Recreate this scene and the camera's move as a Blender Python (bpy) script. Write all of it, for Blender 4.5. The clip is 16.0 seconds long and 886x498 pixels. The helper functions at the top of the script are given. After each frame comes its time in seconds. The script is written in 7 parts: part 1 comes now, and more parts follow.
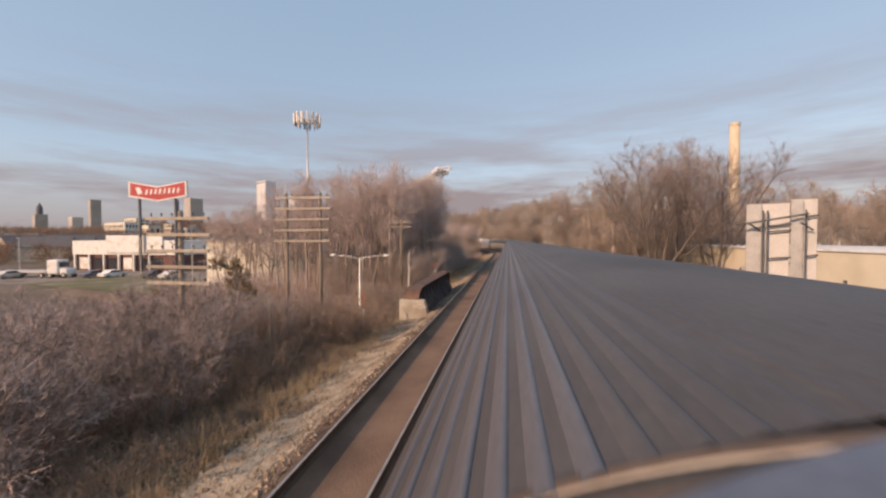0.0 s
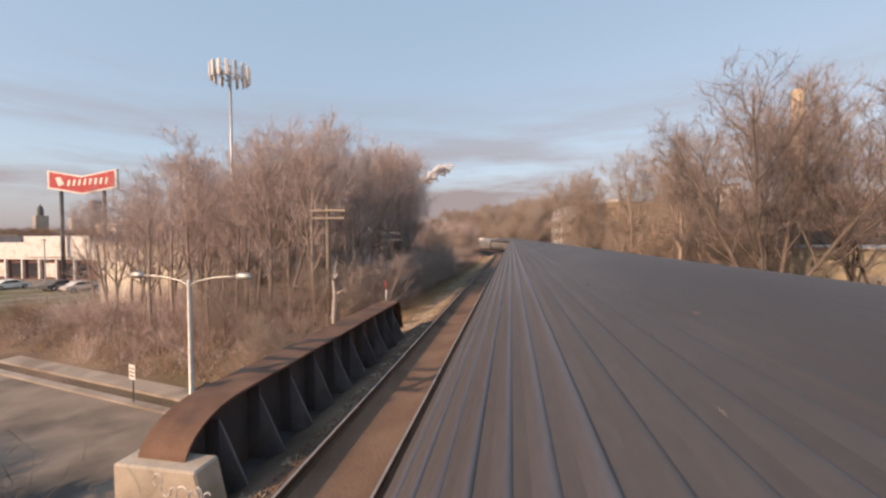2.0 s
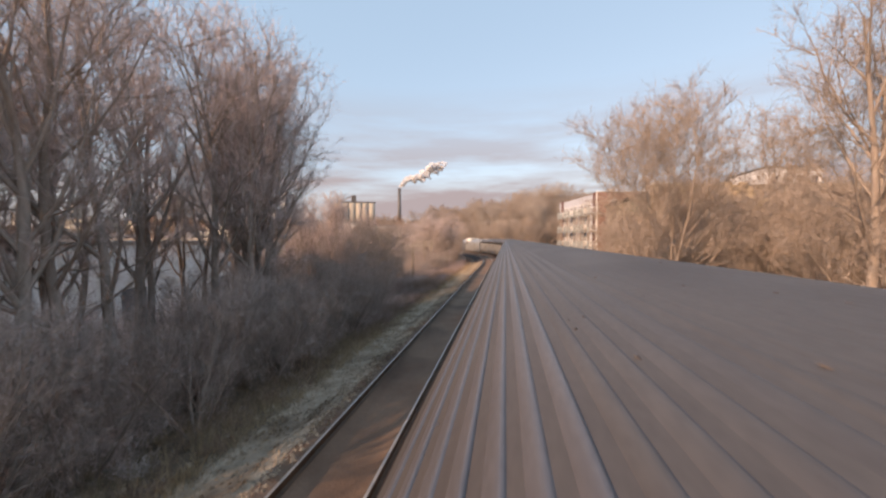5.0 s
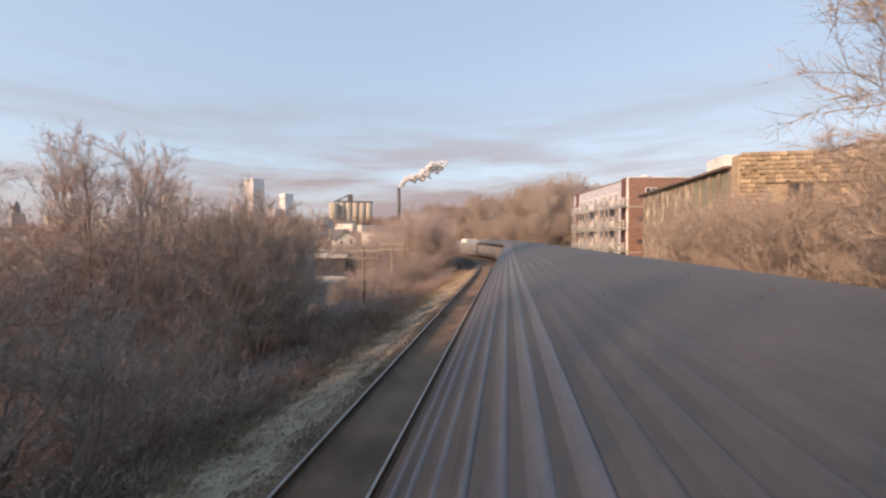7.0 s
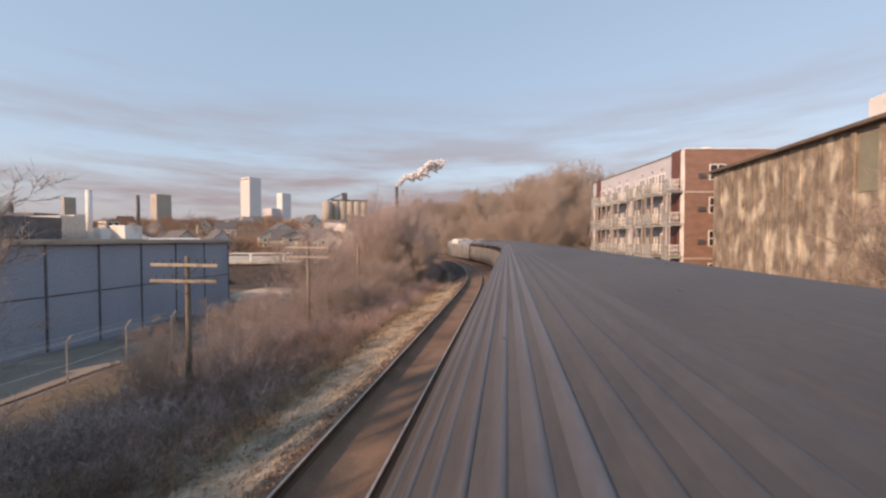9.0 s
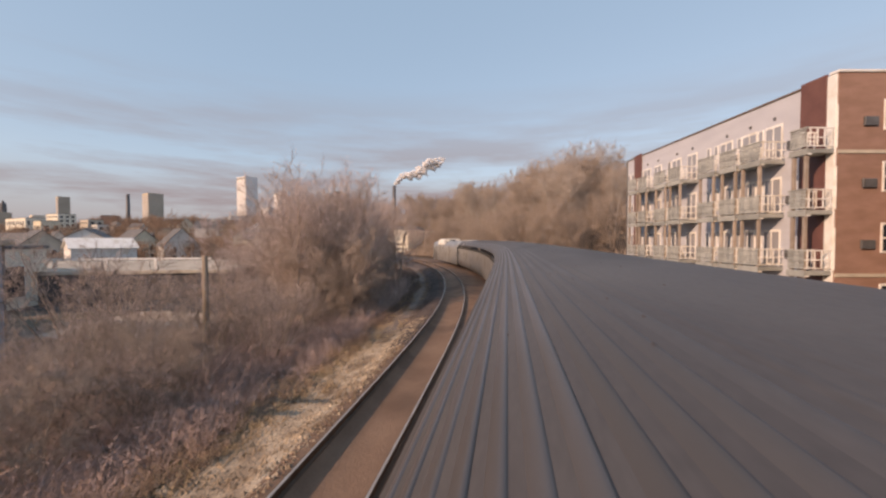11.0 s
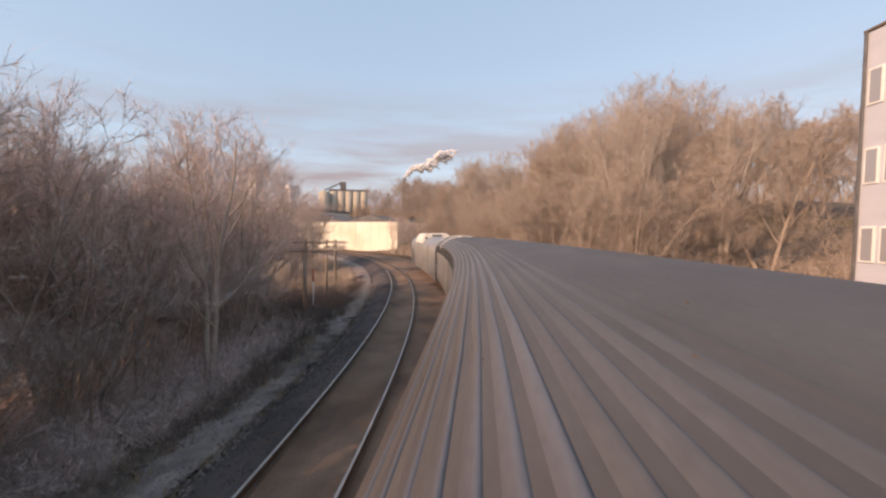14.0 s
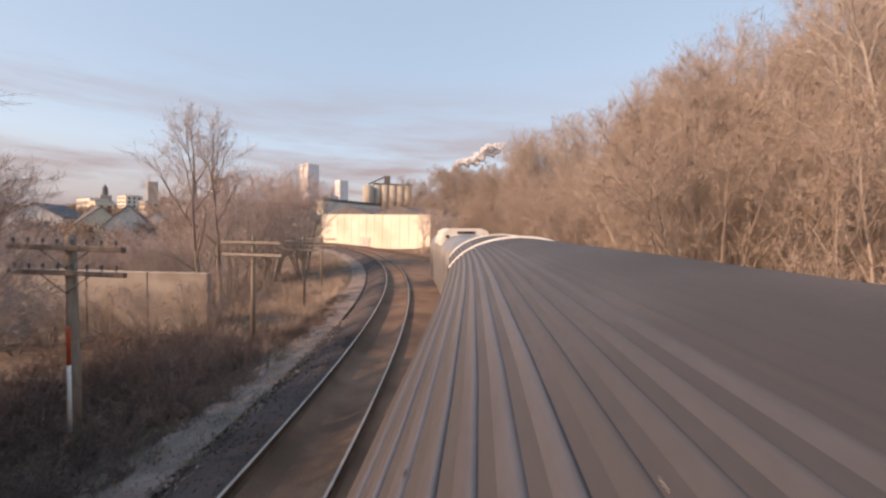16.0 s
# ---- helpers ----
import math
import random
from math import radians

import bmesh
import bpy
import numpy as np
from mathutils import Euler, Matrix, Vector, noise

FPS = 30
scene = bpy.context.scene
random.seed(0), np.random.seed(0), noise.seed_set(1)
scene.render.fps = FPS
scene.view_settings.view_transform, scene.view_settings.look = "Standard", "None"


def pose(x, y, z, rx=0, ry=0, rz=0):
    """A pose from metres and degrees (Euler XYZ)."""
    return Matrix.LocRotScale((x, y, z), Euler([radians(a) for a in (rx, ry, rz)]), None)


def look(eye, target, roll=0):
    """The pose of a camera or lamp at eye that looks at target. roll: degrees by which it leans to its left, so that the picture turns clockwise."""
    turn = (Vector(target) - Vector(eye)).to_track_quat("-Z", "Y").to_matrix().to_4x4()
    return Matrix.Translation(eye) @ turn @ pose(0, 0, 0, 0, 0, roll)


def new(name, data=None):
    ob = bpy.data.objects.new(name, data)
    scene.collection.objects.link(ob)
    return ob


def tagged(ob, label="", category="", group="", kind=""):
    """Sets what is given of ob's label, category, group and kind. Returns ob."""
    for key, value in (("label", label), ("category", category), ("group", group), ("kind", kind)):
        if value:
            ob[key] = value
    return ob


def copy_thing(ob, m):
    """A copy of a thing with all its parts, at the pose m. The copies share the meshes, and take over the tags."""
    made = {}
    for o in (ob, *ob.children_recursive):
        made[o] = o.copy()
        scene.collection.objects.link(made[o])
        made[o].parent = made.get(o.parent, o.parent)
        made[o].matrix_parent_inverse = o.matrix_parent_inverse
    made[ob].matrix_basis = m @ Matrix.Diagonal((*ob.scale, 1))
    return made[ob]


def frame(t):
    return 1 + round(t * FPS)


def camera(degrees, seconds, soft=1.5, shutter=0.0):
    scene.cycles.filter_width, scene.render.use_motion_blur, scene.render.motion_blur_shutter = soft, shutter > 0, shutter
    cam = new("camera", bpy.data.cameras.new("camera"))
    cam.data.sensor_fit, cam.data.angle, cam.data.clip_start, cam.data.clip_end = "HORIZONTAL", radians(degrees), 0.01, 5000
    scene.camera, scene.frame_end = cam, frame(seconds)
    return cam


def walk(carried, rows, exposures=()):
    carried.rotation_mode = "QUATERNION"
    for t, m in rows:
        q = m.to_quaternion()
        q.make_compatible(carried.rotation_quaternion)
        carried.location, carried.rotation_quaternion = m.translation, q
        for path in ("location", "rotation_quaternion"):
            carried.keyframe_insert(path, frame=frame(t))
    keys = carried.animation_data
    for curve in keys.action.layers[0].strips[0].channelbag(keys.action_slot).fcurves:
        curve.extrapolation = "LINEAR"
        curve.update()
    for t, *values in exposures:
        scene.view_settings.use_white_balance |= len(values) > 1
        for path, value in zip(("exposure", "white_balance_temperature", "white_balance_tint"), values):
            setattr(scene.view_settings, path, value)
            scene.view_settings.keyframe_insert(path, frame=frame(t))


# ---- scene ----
cam = camera(97.8, 16.0, soft=2.4, shutter=0.1)

PATH = [
    (0.0, 0.0, 0.0, 4.0, 88.5, 0, 9.5),
    (0.5, 0.0, 4.15, 4.0, 88.5, 0, 9.5),
    (1.0, 0.0, 8.3, 4.0, 88.4, 0, 9.5),
    (1.5, 0.0, 12.45, 4.0, 88.4, 0, 9.6),
    (2.0, 0.0, 16.6, 4.0, 88.4, 0.3, 10.0),
    (2.5, 0.0, 20.75, 4.0, 88.3, 0.3, 9.6),
    (3.0, 0.0, 24.9, 4.0, 88.8, 0.3, 9.1),
    (3.5, 0.0, 29.05, 4.0, 88.6, 0.4, 9.1),
    (4.0, 0.0, 33.2, 4.0, 88.6, 0.2, 9.6),
    (4.5, 0.0, 37.35, 4.0, 88.0, 0, 9.7),
    (5.0, 0.0, 41.5, 4.0, 88.4, 0, 9.2),
    (5.5, 0.0, 45.65, 4.0, 88.5, 0, 9.45),
    (6.0, 0.0, 49.8, 4.0, 88.5, 0, 9.45),
    (6.5, 0.0, 53.95, 4.0, 88.5, 0, 9.45),
    (7.0, 0.0, 58.1, 4.0, 88.5, 0, 9.45),
    (7.5, 0.0, 62.25, 4.0, 88.5, 0, 9.45),
    (8.0, 0.0, 66.4, 4.0, 88.5, 0, 9.45),
    (8.5, 0.0, 70.55, 4.0, 88.5, 0, 9.45),
    (9.0, 0.0, 74.7, 4.0, 88.5, 0, 9.45),
    (9.5, 0.0, 78.85, 4.0, 88.5, 0, 9.45),
    (10.0, 0.0, 83.0, 4.0, 88.5, 0, 9.45),
    (10.5, 0.0, 87.15, 4.0, 88.5, 0, 9.45),
    (11.0, 0.0, 91.3, 4.0, 88.5, 0, 9.45),
    (11.5, 0.0, 95.45, 4.0, 88.5, -0.0, 9.4),
    (12.0, -0.016, 99.598, 3.996, 88.5, -0.0, 9.5),
    (12.5, -0.063, 103.737, 3.99, 88.31, -0.21, 9.76),
    (13.0, -0.171, 107.864, 3.984, 88.12, -0.42, 9.9),
    (13.5, -0.375, 111.977, 3.977, 87.94, -0.64, 10.4),
    (14.0, -0.706, 116.075, 3.971, 87.75, -0.85, 11.3),
    (14.5, -1.162, 120.161, 3.966, 87.56, -1.06, 12.25),
    (15.0, -1.736, 124.232, 3.966, 87.38, -1.27, 13.95),
    (15.5, -2.442, 128.282, 3.966, 87.19, -1.49, 15.85),
    (16.0, -3.278, 132.307, 3.966, 87.0, -1.7, 18.1),
]
walk(cam, [(r[0], pose(*r[1:])) for r in PATH], [(0.0, 0.53, 11000, 30), (1.5, 0.63, 11200, 30), (2.5, 0.77, 11500, 30), (5.0, 0.97, 11500, 30), (7.5, 0.84, 11300, 31), (9.0, 0.68, 11000, 31), (12.0, 0.57, 11200, 30), (13.5, 0.8, 11400, 31), (15.0, 0.91, 11700, 33), (16.0, 0.87, 11800, 34)])

# ---- the line of the railway: arc length s along the train's own track, u to its right ----
CURVE_FROM, CURVE_FULL, RADIUS, CENTRE = 97.0, 112.0, 128.0, 1.08


def _line():
    ds, rows, x, y, h = 0.25, [], CENTRE, -80.0, 0.0
    s = -80.0
    while s < 420.0:
        rows.append((s, x, y, h))
        k = 0.0 if s < CURVE_FROM else min(1.0, (s - CURVE_FROM) / (CURVE_FULL - CURVE_FROM)) / RADIUS
        if h > radians(62):
            k = 0.0
        h += k * ds
        x -= ds * math.sin(h)
        y += ds * math.cos(h)
        s += ds
    return np.array(rows)


LINE = _line()


def on_line(s):
    return [np.interp(s, LINE[:, 0], LINE[:, i]) for i in (1, 2, 3)]


def bank(s):
    return np.radians(1.7) * np.clip((np.asarray(s) - CURVE_FROM) / 22.0, 0, 1)


def at(s, u, z=0.0, tilt=False):
    """World place of the point u metres right of the own track's centre at s; tilt: leaning with the track."""
    s, u, z = np.broadcast_arrays(np.asarray(s, float), np.asarray(u, float), np.asarray(z, float))
    x, y, h = on_line(s)
    if tilt:
        b = bank(s)
        u, z = u * np.cos(b) - z * np.sin(b), z * np.cos(b) + u * np.sin(b)
    return np.stack([x + u * np.cos(h), y + u * np.sin(h), z], -1)


def to_line(x, y):
    """s and u of places in the world."""
    x, y = np.asarray(x, float), np.asarray(y, float)
    shape = x.shape
    x, y = x.ravel(), y.ravel()
    s_out, u_out = np.empty(len(x)), np.empty(len(x))
    rows = LINE[::4]
    for a in range(0, len(x), 4000):
        b = slice(a, a + 4000)
        d = (x[b, None] - rows[None, :, 1]) ** 2 + (y[b, None] - rows[None, :, 2]) ** 2
        i = d.argmin(1)
        r = rows[i]
        u_out[b] = (x[b] - r[:, 1]) * np.cos(r[:, 3]) + (y[b] - r[:, 2]) * np.sin(r[:, 3])
        s_out[b] = r[:, 0] - (x[b] - r[:, 1]) * np.sin(r[:, 3]) + (y[b] - r[:, 2]) * np.cos(r[:, 3])
    return s_out.reshape(shape), u_out.reshape(shape)


# ---- light ----
SUN_UP, SUN_FROM = 27.0, (-0.66, -0.75)   # elevation; where it stands: left and behind
world = bpy.data.worlds.new("sky")
scene.world = world
world.use_nodes = True
wn, wl = world.node_tree.nodes, world.node_tree.links
sky = wn.new("ShaderNodeTexSky")
sky.sky_type, sky.sun_disc = "NISHITA", False
sky.sun_elevation, sky.sun_rotation = radians(SUN_UP), math.atan2(SUN_FROM[0], SUN_FROM[1])
sky.air_density, sky.dust_density, sky.ozone_density = 1.0, 0.6, 1.5
where = wn.new("ShaderNodeTexCoord")
stretch = wn.new("ShaderNodeMapping")
stretch.inputs["Scale"].default_value = (1.1, 1.1, 9.0)
streaks = wn.new("ShaderNodeTexNoise")
streaks.inputs["Scale"].default_value, streaks.inputs["Detail"].default_value, streaks.inputs["Roughness"].default_value = 1.5, 6.0, 0.6
cover = wn.new("ShaderNodeMapRange")
cover.inputs["From Min"].default_value, cover.inputs["From Max"].default_value = 0.4, 0.62
cover.inputs["To Min"].default_value = 0.0
height = wn.new("ShaderNodeSeparateXYZ")
fade = wn.new("ShaderNodeMapRange")
fade.inputs["From Min"].default_value, fade.inputs["From Max"].default_value = 0.36, 0.12
both = wn.new("ShaderNodeMath")
both.operation = "MULTIPLY"
cloud = wn.new("ShaderNodeMix")
cloud.data_type = "RGBA"
cloud.inputs["B"].default_value = (1.22, 1.48, 2.08, 1)
wl.new(where.outputs["Generated"], stretch.inputs["Vector"])
wl.new(stretch.outputs[0], streaks.inputs["Vector"])
wl.new(streaks.outputs["Fac"], cover.inputs["Value"])
wl.new(where.outputs["Generated"], height.inputs[0])
wl.new(height.outputs["Z"], fade.inputs["Value"])
wl.new(cover.outputs[0], both.inputs[0])
wl.new(fade.outputs[0], both.inputs[1])
low_haze = wn.new("ShaderNodeMapRange")
low_haze.inputs["From Min"].default_value, low_haze.inputs["From Max"].default_value, low_haze.inputs["To Max"].default_value = 0.16, 0.0, 0.95
wl.new(height.outputs["Z"], low_haze.inputs["Value"])
most = wn.new("ShaderNodeMath")
most.operation = "MAXIMUM"
wl.new(both.outputs[0], most.inputs[0])
wl.new(low_haze.outputs[0], most.inputs[1])
veil = wn.new("ShaderNodeMix")   # thin high veil that evens out the blue
veil.data_type = "RGBA"
veil.inputs["Factor"].default_value = 0.7
veil.inputs["B"].default_value = (0.93, 2.43, 4.5, 1)
wl.new(sky.outputs[0], veil.inputs["A"])
wl.new(most.outputs[0], cloud.inputs["Factor"])
wl.new(veil.outputs["Result"], cloud.inputs["A"])
wl.new(cloud.outputs["Result"], wn["Background"].inputs["Color"])
wn["Background"].inputs["Strength"].default_value = 0.15
sun = new("sun", bpy.data.lights.new("sun", "SUN"))
sun.data.energy, sun.data.angle, sun.data.color = 2.5, radians(0.6), (1.0, 0.89, 0.8)
sun.matrix_world = look((0, 0, 0), (-SUN_FROM[0], -SUN_FROM[1], -math.tan(radians(SUN_UP))))

# ---- materials ----
def material(name, a, b, scale=4.0, rough=0.85, bump=0.2, metal=0.0, fine=40.0, c=None, stretch=(1, 1, 1), vary=0.0, island=False, coords="Object", dist=0.02):
    """Two-scale noise between the colours a and b, with a finer grain; c: stain colour; vary: brightness from piece to piece."""
    m = bpy.data.materials.new(name)
    m.use_nodes = True
    n, l = m.node_tree.nodes, m.node_tree.links
    p = n["Principled BSDF"]
    p.inputs["Roughness"].default_value, p.inputs["Metallic"].default_value = rough, metal
    tc, mp = n.new("ShaderNodeTexCoord"), n.new("ShaderNodeMapping")
    mp.inputs["Scale"].default_value = stretch
    l.new(tc.outputs[coords], mp.inputs["Vector"])
    big, small = n.new("ShaderNodeTexNoise"), n.new("ShaderNodeTexNoise")
    for t, sc, d in ((big, scale, 6.0), (small, fine, 3.0)):
        t.inputs["Scale"].default_value, t.inputs["Detail"].default_value = sc, d
        l.new(mp.outputs[0], t.inputs["Vector"])
    ramp = n.new("ShaderNodeMapRange")
    ramp.inputs["From Min"].default_value, ramp.inputs["From Max"].default_value = 0.33, 0.67
    l.new(big.outputs["Fac"], ramp.inputs["Value"])
    mix = n.new("ShaderNodeMix")
    mix.data_type = "RGBA"
    mix.inputs["A"].default_value, mix.inputs["B"].default_value = (*a, 1), (*b, 1)
    l.new(ramp.outputs[0], mix.inputs["Factor"])
    out = mix.outputs["Result"]
    grain = n.new("ShaderNodeMapRange")
    grain.inputs["To Min"].default_value, grain.inputs["To Max"].default_value = 0.72, 1.28
    l.new(small.outputs["Fac"], grain.inputs["Value"])
    times = n.new("ShaderNodeMix")
    times.data_type, times.blend_type = "RGBA", "MULTIPLY"
    times.inputs["Factor"].default_value = 1.0
    l.new(out, times.inputs["A"])
    l.new(grain.outputs[0], times.inputs["B"])
    out = times.outputs["Result"]
    if c:
        stain, cut = n.new("ShaderNodeTexNoise"), n.new("ShaderNodeMapRange")
        stain.inputs["Scale"].default_value, stain.inputs["Detail"].default_value = scale * 0.43, 8.0
        cut.inputs["From Min"].default_value, cut.inputs["From Max"].default_value = 0.52, 0.66
        l.new(mp.outputs[0], stain.inputs["Vector"])
        l.new(stain.outputs["Fac"], cut.inputs["Value"])
        over = n.new("ShaderNodeMix")
        over.data_type = "RGBA"
        over.inputs["B"].default_value = (*c, 1)
        l.new(cut.outputs[0], over.inputs["Factor"])
        l.new(out, over.inputs["A"])
        out = over.outputs["Result"]
    if vary:
        if island:
            rnd = n.new("ShaderNodeNewGeometry").outputs["Random Per Island"]
        else:
            rnd = n.new("ShaderNodeObjectInfo").outputs["Random"]
        shade = n.new("ShaderNodeMapRange")
        shade.inputs["To Min"].default_value, shade.inputs["To Max"].default_value = 1 - vary, 1 + vary
        l.new(rnd, shade.inputs["Value"])
        again = n.new("ShaderNodeMix")
        again.data_type, again.blend_type = "RGBA", "MULTIPLY"
        again.inputs["Factor"].default_value = 1.0
        l.new(out, again.inputs["A"])
        l.new(shade.outputs[0], again.inputs["B"])
        out = again.outputs["Result"]
    l.new(out, p.inputs["Base Color"])
    if bump:
        bm_ = n.new("ShaderNodeBump")
        bm_.inputs["Strength"].default_value, bm_.inputs["Distance"].default_value = bump, dist
        l.new(small.outputs["Fac"], bm_.inputs["Height"])
        l.new(bm_.outputs[0], p.inputs["Normal"])
    return m


def plain_glass(name, tint, rough=0.05):
    m = bpy.data.materials.new(name)
    m.use_nodes = True
    p = m.node_tree.nodes["Principled BSDF"]
    p.inputs["Base Color"].default_value = (*tint, 1)
    p.inputs["Roughness"].default_value, p.inputs["Metallic"].default_value = rough, 0.0
    p.inputs["Specular IOR Level"].default_value = 0.8
    return m


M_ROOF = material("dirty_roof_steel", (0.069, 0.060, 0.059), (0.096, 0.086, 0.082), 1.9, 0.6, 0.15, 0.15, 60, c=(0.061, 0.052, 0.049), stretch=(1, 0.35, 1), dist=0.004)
# Rib colours carry a sky highlight put into the steel, fainter for mid ribs.
M_RIB_FAINT = material("faint_lit_rib_steel", (0.074, 0.066, 0.066), (0.1, 0.091, 0.09), 1.6, 0.55, 0.15, 0.15, 60, c=(0.07, 0.061, 0.058), stretch=(1, 0.35, 1), dist=0.004)
M_RIB = material("sky_lit_rib_steel", (0.096, 0.093, 0.102), (0.132, 0.127, 0.137), 1.6, 0.43, 0.15, 0.22, 60, c=(0.09, 0.081, 0.08), stretch=(1, 0.35, 1), dist=0.004)
M_RIM = material("bare_edge_trim", (0.36, 0.3, 0.25), (0.44, 0.38, 0.32), 9, 0.6, 0.3, 0.0, 70, c=(0.3, 0.22, 0.16), dist=0.004)
M_RUST = material("rusty_sealant", (0.085, 0.058, 0.045), (0.12, 0.085, 0.065), 7, 0.8, 0.3, 0.0, 60, dist=0.004)
M_NOSE = material("blue_grey_paint", (0.1, 0.112, 0.145), (0.13, 0.142, 0.18), 3, 0.3, 0.05, 0.2, 30, dist=0.002)
M_SIDE = material("fluted_side_steel", (0.32, 0.32, 0.33), (0.42, 0.41, 0.40), 2, 0.4, 0.1, 0.6, 30, c=(0.2, 0.17, 0.14))
M_LOCO = material("cream_cab_paint", (0.68, 0.66, 0.60), (0.75, 0.73, 0.68), 2, 0.45, 0.1, 0.0, 30, c=(0.5, 0.45, 0.38))
M_DARK = material("black_rubber", (0.02, 0.02, 0.02), (0.035, 0.033, 0.03), 5, 0.7, 0.2, 0, 40)
M_GLASS = plain_glass("dark_window_glass", (0.03, 0.035, 0.045))
M_CURTAIN = plain_glass("curtained_window_glass", (0.3, 0.3, 0.32), 0.12)
M_SOIL = material("dry_winter_ground", (0.13, 0.092, 0.07), (0.22, 0.16, 0.12), 0.22, 0.95, 0.8, 0, 6.0, c=(0.125, 0.1, 0.066), dist=0.15)
M_BALLAST = material("brown_ballast", (0.16, 0.096, 0.068), (0.215, 0.138, 0.1), 0.8, 0.95, 0.6, 0, 22, c=(0.11, 0.068, 0.05), dist=0.03)
M_DKBALLAST = material("dark_ballast", (0.062, 0.048, 0.047), (0.1, 0.078, 0.074), 0.8, 0.95, 0.6, 0, 22, c=(0.04, 0.032, 0.032), dist=0.03)
# Darker gravel for the curve, where the shade is put into the colour.
M_GRAVEL_SHADED = material("shaded_grey_gravel", (0.15, 0.12, 0.11), (0.27, 0.22, 0.198), 1.6, 0.95, 0.8, 0, 18, c=(0.085, 0.066, 0.06), dist=0.05, vary=0.4, island=True)
M_GRAVEL = material("pale_limestone_gravel", (0.27, 0.205, 0.15), (0.46, 0.37, 0.285), 1.6, 0.95, 1.0, 0, 16, c=(0.17, 0.12, 0.085), dist=0.08, vary=0.3, island=True)
M_RAIL = material("rail_steel", (0.085, 0.055, 0.04), (0.13, 0.085, 0.06), 3, 0.6, 0.2, 0.3, 40, dist=0.004)
M_RAILTOP = material("polished_rail_head", (0.34, 0.31, 0.29), (0.44, 0.41, 0.38), 3, 0.45, 0.05, 0.4, 40, dist=0.002)
M_WOOD = material("weathered_pole_timber", (0.21, 0.165, 0.13), (0.32, 0.255, 0.2), 3, 0.9, 0.5, 0, 30, stretch=(6, 6, 0.6), vary=0.15, dist=0.01)
M_ARM = material("grey_crossarm_timber", (0.33, 0.28, 0.23), (0.45, 0.39, 0.32), 4, 0.9, 0.4, 0, 30, vary=0.15, dist=0.01)
M_BARK = material("grey_brown_bark", (0.27, 0.215, 0.185), (0.4, 0.33, 0.285), 2.5, 0.95, 0.6, 0, 18, stretch=(3, 3, 0.7), vary=0.3, dist=0.03)
M_TWIG = material("purple_brown_twigs", (0.53, 0.42, 0.397), (0.66, 0.535, 0.507), 0.6, 0.9, 0, 0, 5, vary=0.35, island=True)
M_BARK_DARK = material("dark_bark", (0.12, 0.095, 0.082), (0.2, 0.165, 0.145), 2.5, 0.95, 0.6, 0, 18, stretch=(3, 3, 0.7), vary=0.3, dist=0.03)
M_TWIG_DARK = material("dark_purple_twigs", (0.26, 0.203, 0.19), (0.38, 0.3, 0.287), 0.6, 0.9, 0, 0, 5, vary=0.35, island=True)
M_TWIG_TAN = material("tan_twigs", (0.31, 0.245, 0.208), (0.425, 0.343, 0.293), 0.5, 0.9, 0, 0, 5, vary=0.35, island=True)
M_TWIG_MID = material("mid_brown_twigs", (0.41, 0.318, 0.293), (0.55, 0.432, 0.4), 0.6, 0.9, 0, 0, 5, vary=0.35, island=True)
M_BRUSH_UMBER = material("umber_brush", (0.14, 0.1, 0.088), (0.215, 0.156, 0.14), 0.35, 0.95, 0, 0, 4, vary=0.4, island=True)
M_DKBRUSH = material("dark_brush", (0.33, 0.243, 0.226), (0.46, 0.345, 0.322), 0.35, 0.95, 0, 0, 4, vary=0.4, island=True)
M_BRUSH = material("dead_brush", (0.225, 0.155, 0.12), (0.345, 0.243, 0.19), 0.35, 0.95, 0, 0, 4, vary=0.4, island=True)
M_STRAW = material("dry_straw_grass", (0.3, 0.215, 0.135), (0.46, 0.345, 0.225), 0.6, 0.95, 0, 0, 4, vary=0.35, island=True)
M_CONC = material("weathered_concrete", (0.42, 0.37, 0.31), (0.54, 0.48, 0.4), 1.2, 0.9, 0.4, 0, 25, c=(0.3, 0.25, 0.2), dist=0.01)
M_GIRDER = material("rust_brown_girder_paint", (0.125, 0.066, 0.046), (0.2, 0.112, 0.078), 1.5, 0.8, 0.3, 0.1, 30, c=(0.075, 0.05, 0.042), dist=0.006)
M_BRACE = material("blue_grey_brace_paint", (0.115, 0.112, 0.122), (0.175, 0.168, 0.178), 1.5, 0.75, 0.3, 0.1, 30, c=(0.075, 0.065, 0.066), dist=0.006)
# Dark colour that holds the shade of girder web and hall wall; also dark scraps.
M_GIRDARK = material("dark_and_shaded_paint", (0.072, 0.067, 0.071), (0.115, 0.106, 0.11), 1.5, 0.7, 0.3, 0.1, 30, c=(0.13, 0.1, 0.085), dist=0.006)
M_ASPHALT = material("worn_asphalt", (0.2, 0.168, 0.14), (0.28, 0.235, 0.2), 0.5, 0.9, 0.5, 0, 30, c=(0.1, 0.09, 0.08), dist=0.01)
M_LOT_DARK = material("dark_lot_asphalt", (0.045, 0.042, 0.042), (0.07, 0.064, 0.062), 0.4, 0.9, 0.4, 0, 30, dist=0.01)
M_WALK = material("pale_sidewalk", (0.31, 0.275, 0.24), (0.41, 0.365, 0.32), 0.8, 0.9, 0.3, 0, 25, c=(0.24, 0.2, 0.17), dist=0.01)
